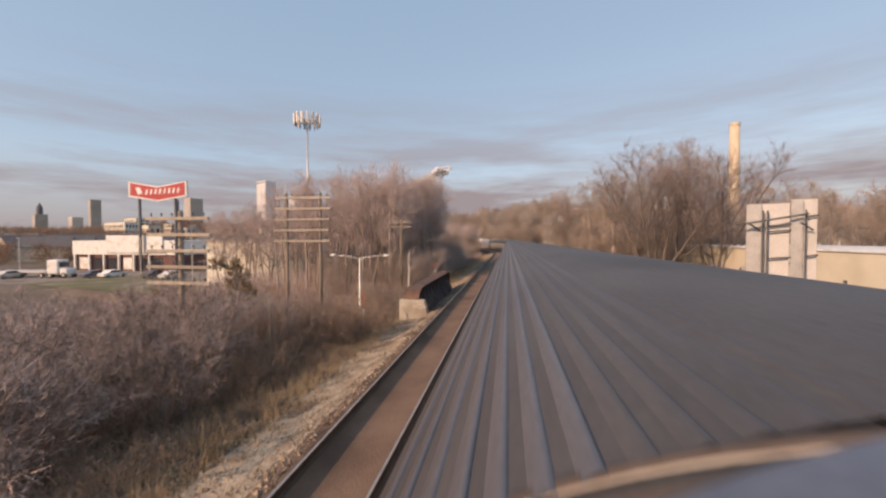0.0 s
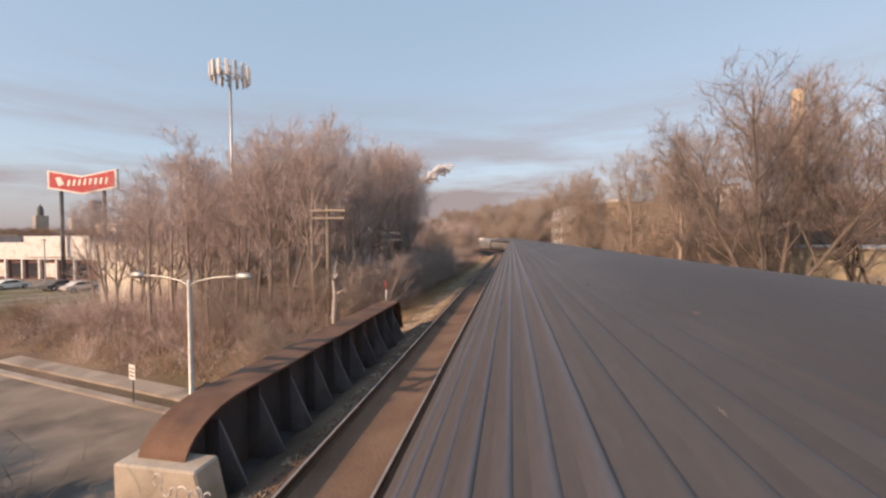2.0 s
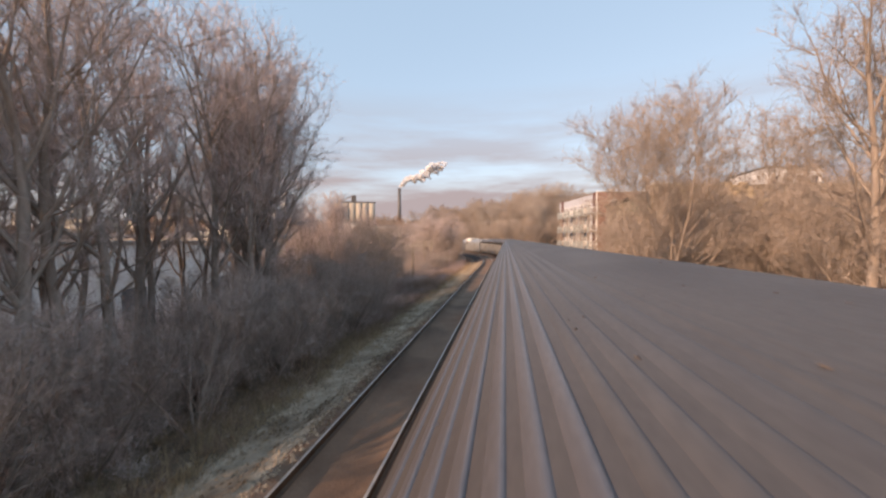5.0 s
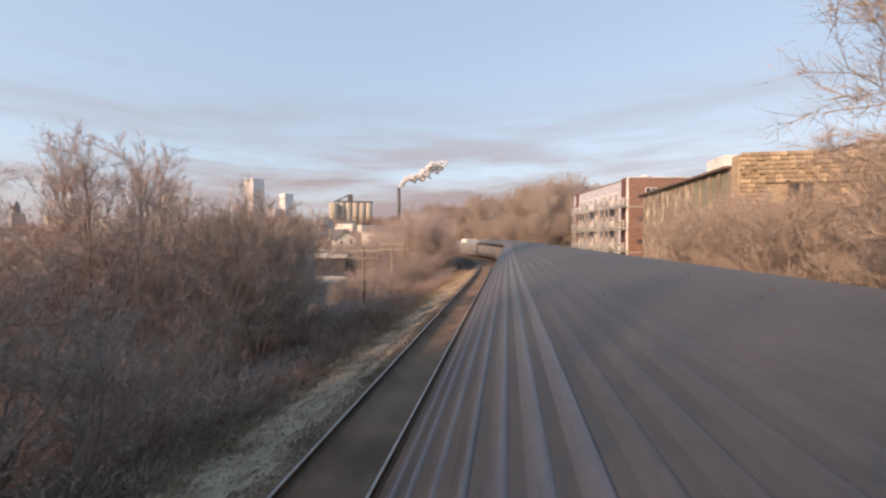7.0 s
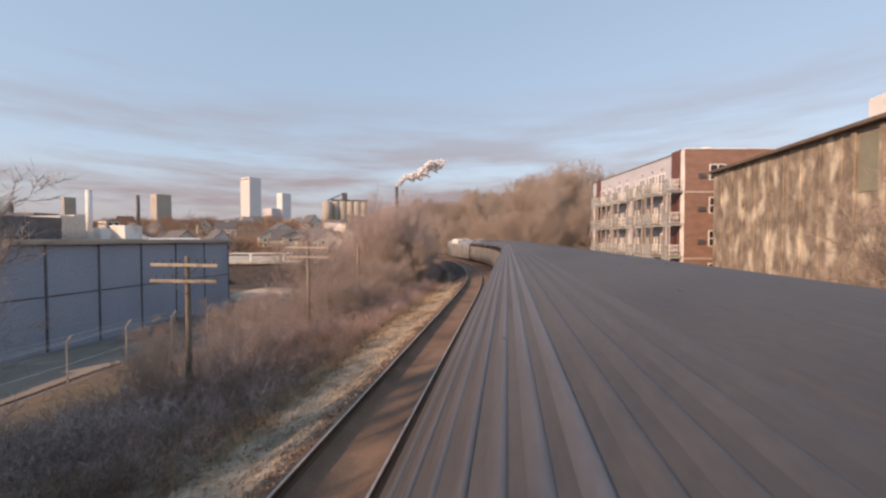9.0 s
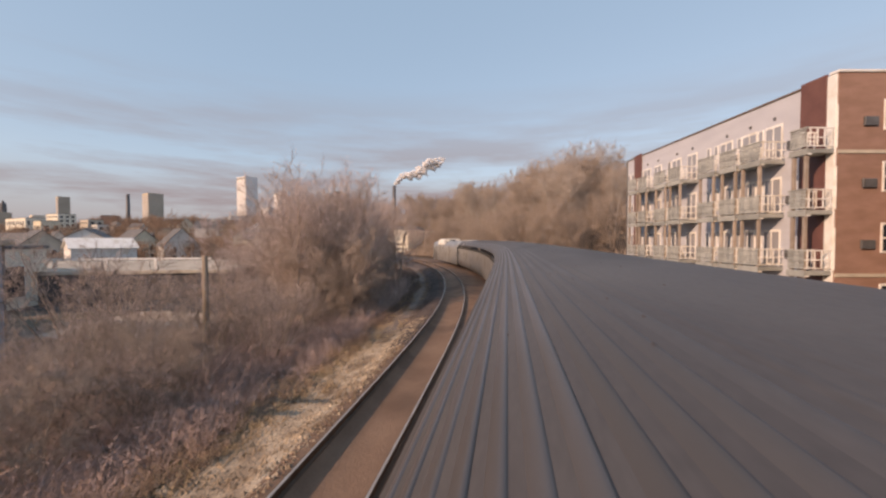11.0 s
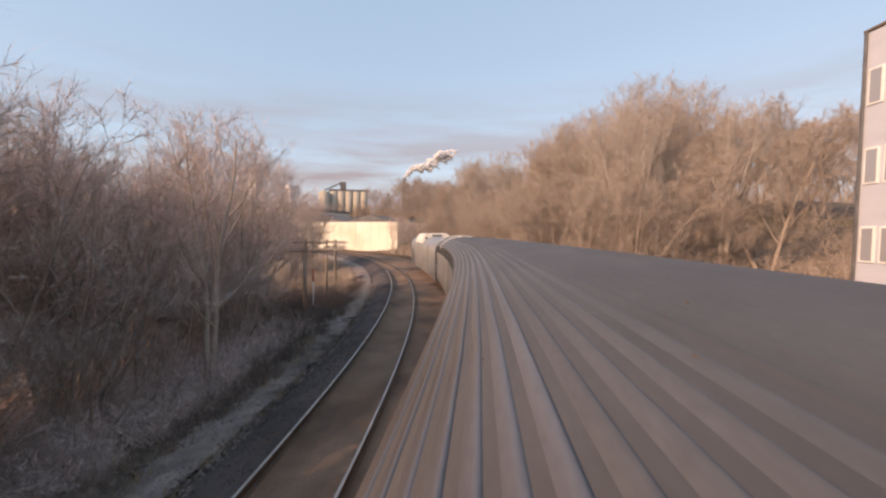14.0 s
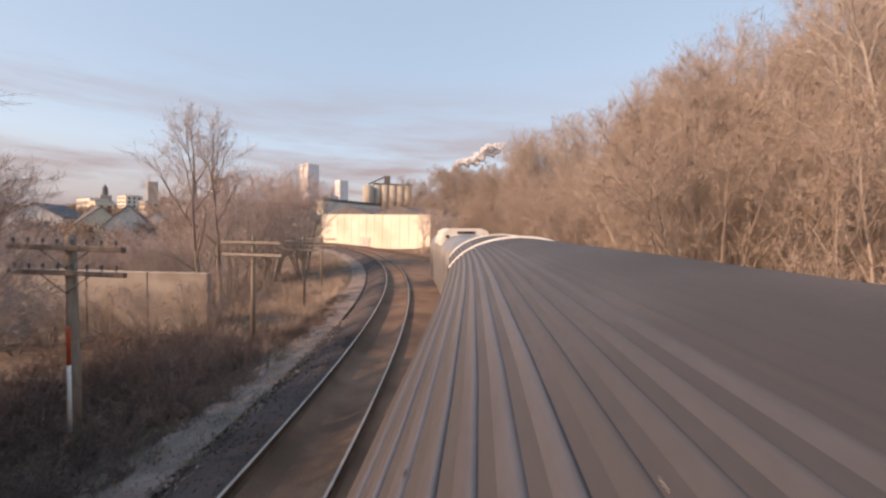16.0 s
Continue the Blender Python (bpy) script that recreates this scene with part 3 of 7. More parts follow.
# ---- bare trees ----
def bare_tree(seed, height, radius, twigs, trunks=1, bottom=0.25, twig_len=0.7, fat=1.0, limbs_each=11, thick=1.0, rise=0.5, forks=6, fan=0.35, wander=0.09):
    """Shapes of the limbs and of the fine twigs of one leafless tree, grown branch from branch; fan: how far several trunks lean apart."""
    g = np.random.default_rng(seed)
    limbs, fine = Shape(), Shape()
    shoots_p, shoots_w = [], []

    def unit(v):
        return v / (np.linalg.norm(v) + 1e-9)

    def grow(p, d, length, n, up, wobble):
        """A bent path that leaves p along d and turns slowly upwards."""
        pts = [p]
        for _ in range(n):
            d = unit(d + np.array((0, 0, up / n)) + g.normal(0, wobble, 3))
            p = p + d * length / n
            pts.append(p)
        return np.array(pts)

    def along(pts, f):
        n = len(pts) - 1
        i = min(int(f * n), n - 1)
        d = pts[i + 1] - pts[i]
        return pts[i] + d * (f * n - i), unit(d)

    def aside(d, angle, turn):
        """d swung out by angle, in the direction turn about it."""
        a = unit(np.cross(d, (0.31, 0.77, 0.2) if abs(d[2]) < 0.95 else (1.0, 0.2, 0)))
        b = np.cross(d, a)
        return unit(d * math.cos(angle) + (a * math.cos(turn) + b * math.sin(turn)) * math.sin(angle))

    for k in range(trunks):
        az = k * 6.283 / trunks + g.uniform(-0.4, 0.4)
        tilt = 0.0 if trunks == 1 else fan * g.uniform(0.35, 1.15) * (0.3 if k == 0 else 1.0)
        foot = np.array((math.cos(az), math.sin(az), 0)) * (0 if trunks == 1 else 0.12 + 0.03 * radius)
        d0 = unit(np.array((math.cos(az) * math.tan(tilt), math.sin(az) * math.tan(tilt), 1.0)) + g.normal(0, 0.03, 3))
        tall = height * g.uniform(0.72, 0.86)
        trunk = grow(foot + (0, 0, -0.3), d0, tall, 9, 0.22, 0.055)
        r0 = height * 0.0125 * thick * (1 if trunks < 3 else 0.62)
        limbs.tube(trunk, r0 * (1 - 0.86 * np.linspace(0, 1, 10) ** 0.9), 6, caps=False)
        turn0 = g.uniform(0, 6.28)
        for j in range(limbs_each):
            f = bottom + (0.97 - bottom) * ((j + g.uniform(0, 1)) / limbs_each)
            p, d = along(trunk, f)
            q = (f - bottom) / (1 - bottom)
            spread = radius * (0.72 + 0.45 * math.sin(math.pi * min(1.0, q * 1.2) ** 0.9)) * (1 - 0.3 * q) * g.uniform(0.75, 1.12) / (1 if trunks == 1 else 1.3)
            angle = (1.2 - 0.55 * rise) * (1 - 0.5 * q) * g.uniform(0.8, 1.2)
            limb = grow(p, aside(d, angle, turn0 + j * 2.4 + g.uniform(-0.5, 0.5)), spread * 1.12, 6, 0.55 * rise + 0.15, wander)
            r1 = r0 * (1 - 0.8 * f) * g.uniform(0.45, 0.62)
            limbs.tube(limb, r1 * (1 - 0.75 * np.linspace(0, 1, 7)), 4, caps=False)
            shoots_p += [limb[3], limb[4], limb[5]]
            shoots_w += [limb[4] - limb[3], limb[5] - limb[4], limb[6] - limb[5]]
            side = g.uniform(0, 6.28)
            for i in range(forks):
                f2 = 0.18 + 0.8 * (i + g.uniform(0, 1)) / forks
                p2, d2 = along(limb, f2)
                l2 = spread * g.uniform(0.42, 0.75) * (1 - 0.42 * f2) + 0.15
                twig = grow(p2, aside(d2, g.uniform(0.5, 1.0), side + i * 2.6), l2, 4, 0.3, 0.14)
                r2 = max(r1 * (1 - 0.72 * f2) * 0.55, 0.007)
                limbs.tube(twig, np.linspace(r2, 0.006, 5), 3, caps=False)
                shoots_p += list(twig[1:4])
                shoots_w += list(twig[2:5] - twig[1:4])
                for _ in range(9):
                    p3, d3 = along(twig, g.uniform(0.12, 1.0))
                    w3 = unit(aside(d3, g.uniform(0.4, 0.95), g.uniform(0, 6.28)) + (0, 0, 0.22)) * l2 * g.uniform(0.3, 0.65)
                    limbs.spikes(p3[None], w3[None], 0.0065)
                    shoots_p.append(p3)
                    shoots_w.append(w3)
    sp, sw = np.array(shoots_p), np.array(shoots_w)
    w = np.linalg.norm(sw, axis=1)
    pick = g.choice(len(sp), twigs, p=w / w.sum())
    d = sw[pick] / (w[pick, None] + 1e-9)
    way = d * 0.75 + g.normal(0, 0.55, (twigs, 3)) + (0, 0, 0.15)
    way /= np.linalg.norm(way, axis=1)[:, None]
    base = sp[pick] + sw[pick] * g.uniform(0.05, 1.05, (twigs, 1))
    fine.blades(base, way * twig_len * g.uniform(0.25, 1.0, (twigs, 1)), g.uniform(0.0028, 0.0062, twigs) * fat, g)
    return limbs, fine


KINDS = {}


def tree_kind(key, name, label, bark, twig, **how):
    limbs, fine = bare_tree(**how)
    k = how["height"] / np.quantile(np.concatenate(fine.v)[:, 2], 0.995)
    for sh in (limbs, fine):
        sh.v = [v * k for v in sh.v]
    lo = thing(name, Matrix.Translation((0, 0, -500)), label, "tree", key)
    part("trunk", limbs, bark, lo, smooth=True)
    part("crown", fine, twig, lo)
    KINDS[key] = [lo, False]


def plant(key, x, y, size=1.0, turn=0.0, z=None, lean=0.0):
    base, used = KINDS[key]
    if z is None:
        z = float(land(x, y))
    m = Matrix.Translation((x, y, z)) @ Matrix.Rotation(turn, 4, "Z") @ Matrix.Rotation(lean, 4, "X") @ Matrix.Diagonal((size, size, size, 1))
    if not used:
        KINDS[key][1] = True
        base.matrix_basis = m
        return base
    c = copy_thing(base, Matrix.Identity(4))
    c.matrix_basis = m
    return c


tree_kind("tall", "bare_tree", "tall leafless tree with dark grey-brown limbs and fine twigs", M_BARK, M_TWIG, seed=11, height=14, radius=3.4, twigs=8500, bottom=0.3, limbs_each=17, rise=0.85, forks=6, twig_len=0.6)
tree_kind("tall_b", "bare_tree", "tall slender leafless tree with upright purple-brown twigs", M_BARK, M_TWIG, seed=12, height=13, radius=2.5, twigs=7000, bottom=0.32, limbs_each=15, rise=0.95, forks=5, twig_len=0.55)
tree_kind("forked", "bare_tree", "leafless forked tree with dark spreading limbs and fine twigs", M_BARK, M_TWIG, seed=21, height=13, radius=4.2, twigs=9500, trunks=2, bottom=0.28, limbs_each=11, rise=0.85, forks=6, fan=0.3, twig_len=0.6)
tree_kind("wide", "bare_tree", "wide leafless tree with spreading many-stemmed crown", M_BARK_DARK, M_TWIG_DARK, seed=13, height=12, radius=4.6, twigs=24000, trunks=5, bottom=0.2, limbs_each=11, rise=0.75, forks=8, fan=0.55, thick=1.3, twig_len=0.6)
tree_kind("thicket", "thicket_tree", "low dense leafless thicket tree with purple-brown twigs", M_BARK, M_TWIG_MID, seed=14, height=7, radius=2.5, twigs=6200, trunks=6, bottom=0.12, limbs_each=7, forks=5, twig_len=0.5, fat=0.9, fan=0.5)
tree_kind("back", "bare_tree", "leafless tree with grey-brown twigs in a dense wood", M_BARK, M_TWIG, seed=18, height=14, radius=3.8, twigs=5500, bottom=0.2, limbs_each=13, forks=4, twig_len=0.8, fat=1.3, rise=0.7)
tree_kind("tan_tall", "bare_tree", "tall sunlit leafless tree with tan twigs", M_BARK, M_TWIG_TAN, seed=15, height=13, radius=4.0, twigs=15000, trunks=2, bottom=0.3, limbs_each=11, forks=6, rise=0.7, fan=0.28, fat=0.9, twig_len=0.55)
tree_kind("tan_wide", "bare_tree", "broad fan-shaped leafless tree with dense tan twigs", M_BARK, M_TWIG_TAN, seed=16, height=12.5, radius=4.3, twigs=44000, trunks=7, bottom=0.27, limbs_each=13, forks=7, rise=0.5, fan=0.46, fat=1.1, twig_len=0.65, wander=0.05, thick=0.8)
tree_kind("tan_thicket", "thicket_tree", "dense tan thicket tree in low sunlight", M_BARK, M_TWIG_TAN, seed=17, height=7, radius=2.7, twigs=14000, trunks=6, bottom=0.08, limbs_each=7, forks=5, twig_len=0.55, fat=1.1, fan=0.5)
tree_kind("tan_back", "bare_tree", "sunlit leafless tree with tan twigs on the wooded bank", M_BARK, M_TWIG_TAN, seed=19, height=13, radius=4.3, twigs=17000, trunks=2, bottom=0.14, limbs_each=11, forks=6, twig_len=0.7, fat=1.5, fan=0.3, rise=0.6)
tree_kind("tan_crown", "bare_tree", "large sunlit leafless tree with arching pale limbs on the bank", M_DEADWOOD, M_TWIG_TAN, seed=20, height=14, radius=5.2, twigs=14000, trunks=3, bottom=0.3, limbs_each=10, forks=6, twig_len=0.6, fat=1.1, fan=0.4, rise=0.6, wander=0.13)
tree_kind("clump", "thicket_tree", "tall rounded leafless thicket with dense fine brown twigs", M_BARK, M_TWIG, seed=23, height=9.5, radius=3.2, twigs=8000, trunks=5, bottom=0.15, limbs_each=8, forks=5, twig_len=0.55, fat=0.9, fan=0.42)
tree_kind("tan_clump", "thicket_tree", "tall rounded leafless thicket with dense tan twigs", M_BARK, M_TWIG_TAN, seed=24, height=9.5, radius=3.6, twigs=16000, trunks=5, bottom=0.08, limbs_each=8, forks=6, twig_len=0.6, fat=1.0, fan=0.45)

tree_kind("dark_thicket", "thicket_tree", "low leafless shrub with dense dark brown twigs", M_BARK_DARK, M_TWIG_MID, seed=33, height=5, radius=2.2, twigs=9000, trunks=7, bottom=0.06, limbs_each=7, forks=5, twig_len=0.5, fat=1.1, fan=0.6)
tree_kind("leafy", "oak_sapling", "small tree still holding dry tan leaves", M_BARK, M_STRAW, seed=27, height=6, radius=1.1, twigs=4500, bottom=0.04, limbs_each=12, forks=4, twig_len=0.28, fat=6.0)
pr = random.Random(5)


def built_over(x, y):
    """Where halls, the service road or the street leave no room for trees."""
    return (x < -18.8 and y > 50 and y < 112) or abs(y - float(road_y(x))) < 6.5 or (x > 16 and 88 < y < 140)


def grove(keys, n, s0, s1, u0, u1, size=(0.8, 1.15), gap=2.0):
    done, tries = [], 0
    while len(done) < n and tries < n * 30:
        tries += 1
        s, u = pr.uniform(s0, s1), pr.uniform(u0, u1)
        x, y, _ = [float(a) for a in at(s, u)]
        if built_over(x, y) or any((x - a) ** 2 + (y - b) ** 2 < gap * gap for a, b in done):
            continue
        done.append((x, y))
        plant(pr.choice(keys), x, y, pr.uniform(*size), pr.uniform(0, 6.28))


plant("leafy", -17.8, 24.0, 1.2, 0.3)
grove(["dark_thicket"], 22, 4.5, 12, -24, -10.6, (0.6, 0.85), 1.8)
grove(["thicket", "dark_thicket", "thicket"], 13, 14.5, 20.5, -19, -10.2, (0.4, 0.58), 1.7)
# left of the line, past the street
grove(["back", "forked"], 9, 45.5, 50.5, -41, -29, (0.75, 0.95), 2.4)
grove(["tall", "tall_b", "tall", "forked"], 18, 38.5, 60, -17, -11.2, (0.88, 1.12), 2.1)
grove(["back", "tall", "forked"], 22, 39, 51, -28, -15, (0.8, 1.05), 2.8)
grove(["tan_thicket", "thicket"], 16, 37, 46, -24, -9.2, (0.42, 0.68), 1.9)
grove(["thicket"], 16, 38.5, 64, -12.5, -9.6, (0.5, 0.75), 1.6)
grove(["thicket"], 14, 50, 68, -11.6, -9.0, (0.42, 0.66), 1.3)
grove(["thicket", "thicket", "tan_thicket"], 14, 66, 79, -18.5, -12.2, (0.8, 1.12), 2.0)
grove(["tall_b"], 5, 62, 70, -17, -12.5, (0.5, 0.72), 2.0)
for x, y, k in ((-12.8, 70.0, 0.72), (-14.5, 72.2, 0.75), (-12.2, 74.8, 0.66), (-16.0, 75.5, 0.7), (-14.0, 68.4, 0.7)):
    plant("tall_b", x, y, k, y)
for key, x, y, k in (("tall", -11.4, 55.2, 1.08), ("tall", -11.2, 57.4, 1.1), ("tall_b", -12.8, 58.4, 1.1), ("tall", -11.7, 59.8, 1.1), ("forked", -13.6, 60.6, 0.95)):
    plant(key, x, y, k, y)
grove(["tall", "forked", "tall_b"], 7, 39, 49, -26, -16, (0.98, 1.1), 2.6)
for x, y, k in ((-12.6, 78.8, 1.1), (-14.4, 80.2, 1.1), (-15.8, 78.9, 1.15), (-12.9, 76.8, 1.05)):
    plant("thicket", x, y, k, x)
grove(["thicket", "tan_thicket"], 16, 85, 103, -15, -10.5, (0.3, 0.48), 1.6)
grove(["dark_thicket", "thicket"], 14, 96, 111, -17, -10.5, (0.38, 0.62), 1.6)
# left, inside of the curve
grove(["clump", "tan_thicket"], 7, 113.5, 118, -12.8, -10.8, (0.75, 0.95), 1.2)
grove(["clump"], 6, 116, 122, -15.5, -12.2, (0.95, 1.12), 1.9)
grove(["clump"], 9, 121, 133, -17, -12.4, (0.82, 0.98), 2.0)
grove(["clump"], 5, 125, 135, -13.6, -11.2, (0.8, 0.95), 1.7)
grove(["thicket"], 14, 114, 138, -12.5, -10.2, (0.45, 0.7), 1.5)
grove(["back", "clump"], 12, 124, 138, -26, -15, (0.55, 0.75), 2.6)
grove(["clump", "thicket", "thicket"], 7, 133, 138.5, -22, -12.8, (0.6, 0.85), 2.0)
for x, y, k in ((-29.6, 166.0, 0.98), (-31.4, 164.0, 1.0), (-31.2, 168.4, 0.95), (-29.0, 160.6, 0.86), (-32.6, 160.8, 0.98), (-34.4, 165.4, 1.0), (-30.2, 157.6, 0.82), (-34.0, 157.2, 0.86), (-37.0, 161.0, 0.95), (-36.4, 169.6, 0.95)):
    plant("clump", x, y, k * 1.22, x + y)
for x, y, k in ((-20.6, 146.6, 0.42), (-22.6, 145.6, 0.36), (-24.6, 145.0, 0.45), (-27.0, 144.0, 0.4), (-29.8, 142.8, 0.48), (-32.6, 141.6, 0.44), (-19.6, 147.6, 0.55)):
    plant("thicket", x, y, k, y)
for x, y, k in ((-16.6, 136.2, 0.8), (-18.8, 137.2, 0.85), (-20.8, 138.2, 0.85), (-15.4, 135.0, 0.75), (-23.4, 139.0, 0.8)):
    plant("clump", x, y, k, y)
grove(["thicket", "clump"], 14, 150, 168, -34, -19, (0.5, 0.7), 2.4)
for x, y, k in ((-27.6, 151.6, 0.85), (-30.6, 149.4, 0.8), (-33.4, 146.6, 0.8), (-32.0, 152.6, 0.9), (-36.0, 149.6, 0.85), (-38.6, 145.0, 0.85), (-34.6, 142.4, 0.8), (-37.4, 139.4, 0.85), (-41.0, 150.0, 0.9)):
    plant("thicket", x, y, k, x + y)
plant("forked", -22.4, 149.2, 0.92, 1.0)
plant("thicket", -16.5, 104.5, 0.9, 0.7)
plant("thicket", -17.8, 107.0, 0.8, 1.9)
for x, y, k in ((-13.6, 106.3, 0.55), (-15.2, 103.4, 0.45), (-16.5, 101.5, 0.4)):
    plant("thicket", x, y, k, y)
for key, x, y, k in (("forked", -10.4, 126.6, 0.68), ("tall", -14.2, 125.0, 0.72), ("forked", -17.0, 131.0, 0.7), ("forked", -14.4, 133.6, 0.8), ("tall", -18.6, 135.2, 0.82), ("clump", -15.2, 134.4, 0.8), ("forked", -11.7, 112.8, 0.7), ("clump", -13.2, 119.6, 1.2), ("clump", -14.8, 117.4, 1.15)):
    plant(key, x, y, k, x)
# right of the line
plant("wide", 14.5, 41.5, 1.12, 0.3)
plant("wide", 20.5, 42.5, 1.1, 2.1)
plant("tan_tall", 12.0, 47.0, 0.9, 1.1)
plant("tan_wide", 8.1, 63.2, 0.97, 0.4)
for x, y, k in ((11.5, 55.7, 0.95), (14.8, 57.5, 0.88), (15.0, 50.0, 0.95), (22.0, 52.0, 1.1), (17.8, 46.5, 1.15), (28.0, 86.0, 1.25)):
    plant("tan_tall", x, y, k, x * 1.7)
grove(["tan_thicket"], 14, 46, 72, 9, 15, (0.6, 0.9), 2.2)
grove(["tan_back", "tan_clump", "tan_clump"], 44, 50, 78, 12.5, 30, (0.52, 0.74), 2.0)
grove(["tan_back"], 14, 46, 84, 28, 46, (0.6, 0.85), 4.0)
grove(["tan_thicket"], 12, 72, 91, 10.0, 14.5, (0.75, 1.0), 1.8)
grove(["tan_thicket"], 10, 91, 110, 8.5, 13.0, (0.2, 0.34), 1.5)
grove(["tan_clump", "tan_thicket", "tan_clump"], 40, 139, 190, 8.0, 16, (0.7, 1.0), 2.2)
grove(["tan_crown", "tan_tall"], 12, 140, 185, 14, 26, (0.75, 1.0), 4.5)
grove(["tan_back"], 24, 139, 160, 14, 50, (0.6, 0.8), 3.0)
grove(["tan_back"], 65, 158, 230, 14, 62, (0.8, 1.08), 3.0)
grove(["tan_crown", "tan_tall"], 14, 148, 205, 14, 30, (0.95, 1.15), 5.0)
for key, x, y, k in (("tan_crown", 8.0, 156.0, 1.0), ("tan_crown", 12.5, 160.0, 1.1), ("tan_tall", 4.0, 158.5, 0.95), ("tan_crown", 10.0, 151.0, 0.85)):
    plant(key, x, y, k, x)
for s_, u_, k in ((186, 7.5, 0.5), (191, 6.8, 0.55), (197, 7.5, 0.6), (203, 8.5, 0.6)):
    x, y, _ = [float(a) for a in at(s_, u_)]
    plant("forked", x, y, k, s_)


# ---- the train under the camera ----
ROOF_END = 144.0
TRAIN_FROM = 0.6


def roof_z(u):
    u = np.asarray(u, float)
    return 3.83 - 0.2 * u ** 2 - 0.02 * u ** 6


PITCH = 0.075


RIB = ((0.0, -0.25), (0.08, 0.15), (0.2, 0.55), (0.32, 0.86), (0.42, 1.0), (0.5, 0.94), (0.57, 0.6), (0.63, 0.15), (0.68, -0.3))
FLAT_RIB = ((0.0, -0.25), (0.08, 0.1), (0.16, 0.5), (0.23, 0.86), (0.31, 1.0), (0.39, 0.86), (0.46, 0.5), (0.54, 0.1), (0.62, -0.25))


def rib_height(u):
    """Rib height, lowered towards the right so that the lit edges fade out."""
    return np.interp(u, [-1.3, -0.9, -0.7, -0.5, -0.3], [0.013, 0.0105, 0.005, 0.0018, 0.001])


coach = thing("train_coach", Matrix.Identity(4), "long railway coach with dirty ribbed steel roof on its track", "train coach")
pan = np.linspace(-1.47, 1.47, 321)
roof = part("roof", Shape().grid(sweep(np.stack([pan, roof_z(pan)], 1), TRAIN_FROM, ROOF_END, 2.0, True)), M_ROOF, coach, "dirty grey-brown ribbed steel roof", smooth=True)
# Left ribs get the painted highlight; ribs farther right the plain roof colour.
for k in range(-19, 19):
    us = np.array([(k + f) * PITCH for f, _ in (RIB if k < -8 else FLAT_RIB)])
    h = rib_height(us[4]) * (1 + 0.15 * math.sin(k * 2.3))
    part("rib", Shape().grid(sweep(np.stack([us, roof_z(us) + h * np.array([q for _, q in (RIB if k < -8 else FLAT_RIB)])], 1), TRAIN_FROM, ROOF_END, 2.0, True)), M_RIB if k < -12 else (M_RIB_FAINT if k < -8 else M_ROOF), roof, smooth=True)
for side in (-1, 1):
    prof = [(side * 1.47, 2.99), (side * 1.505, 2.985), (side * 1.515, 2.95), (side * 1.505, 2.90), (side * 1.48, 2.7)]
    part("eave", Shape().grid(sweep(prof, TRAIN_FROM, ROOF_END, 2.0, True)), M_DARK, coach, "dark gutter strip", smooth=True)
    part("side_wall", Shape().grid(sweep([(side * 1.48, 2.95), (side * 1.5, 2.4), (side * 1.52, 1.5), (side * 1.52, 1.0), (side * 1.45, 0.75), (side * 1.2, 0.45)], TRAIN_FROM, ROOF_END, 2.0, True)), M_SIDE, coach, "fluted stainless side", smooth=True)
g7 = np.random.default_rng(91)


def roof_specks(n, size, long, seed_u=(-1.35, 0.9)):
    """Flat uneven flakes lying on the ribbed roof."""
    sh = Shape()
    s_, u_ = g7.uniform(1.5, ROOF_END - 1, n), g7.uniform(*seed_u, n)
    for s0, u0 in zip(s_, u_):
        f = (u0 / PITCH) % 1.0
        lift = 0.0025 + float(rib_height(u0)) * float(np.interp(f, [q for q, _ in RIB], [max(0.0, h_) for _, h_ in RIB]))
        k = g7.uniform(*size)
        a0 = g7.uniform(0, 6.28)
        ring = [(math.cos(a0 + i * 1.257) * k * g7.uniform(0.6, 1.1), math.sin(a0 + i * 1.257) * k * long * g7.uniform(0.6, 1.1)) for i in range(5)]
        z0 = float(roof_z(u0)) + lift
        top = [at(s0 + b, u0 + a, z0 + 0.004, True) for a, b in ring]
        low_ = [at(s0 + b, u0 + a, z0 - 0.002, True) for a, b in ring]
        sh.add(top + low_, [(0, 1, 2, 3, 4)] + [(i, i + 5, (i + 1) % 5 + 5, (i + 1) % 5) for i in range(5)])
    return sh


tagged(part("roof_flakes", roof_specks(600, (0.003, 0.007), 1.6, (-1.35, 0.1)), M_GIRDARK), "small dark leaf scraps and soot flakes on the roof", "debris", kind="stuff")
tagged(part("roof_scuffs", roof_specks(60, (0.0008, 0.0016), 3.0, (-1.2, -0.7)), M_RIM), "small bare scuffs where paint has chipped off the roof", "scuff marks", kind="stuff")
us = np.linspace(-1.47, 1.47, 61)


def hoop(s0, s1, lift0, lift1, thick=0.02):
    """Band over the roof's arch; s0 and s1 may vary across it."""
    s0, s1 = np.broadcast_to(s0, us.shape), np.broadcast_to(s1, us.shape)
    a = at(s0, us, roof_z(us) + lift0, True)
    b = at((s0 + s1) / 2, us, roof_z(us) + max(lift0, lift1) + thick, True)
    c = at(s1, us, roof_z(us) + lift1, True)
    d = at(s1, us, roof_z(us) - 0.12, True)
    e = at(s0, us, roof_z(us) - 0.12, True)
    return Shape().grid(np.stack([e, a, b, c, d]))


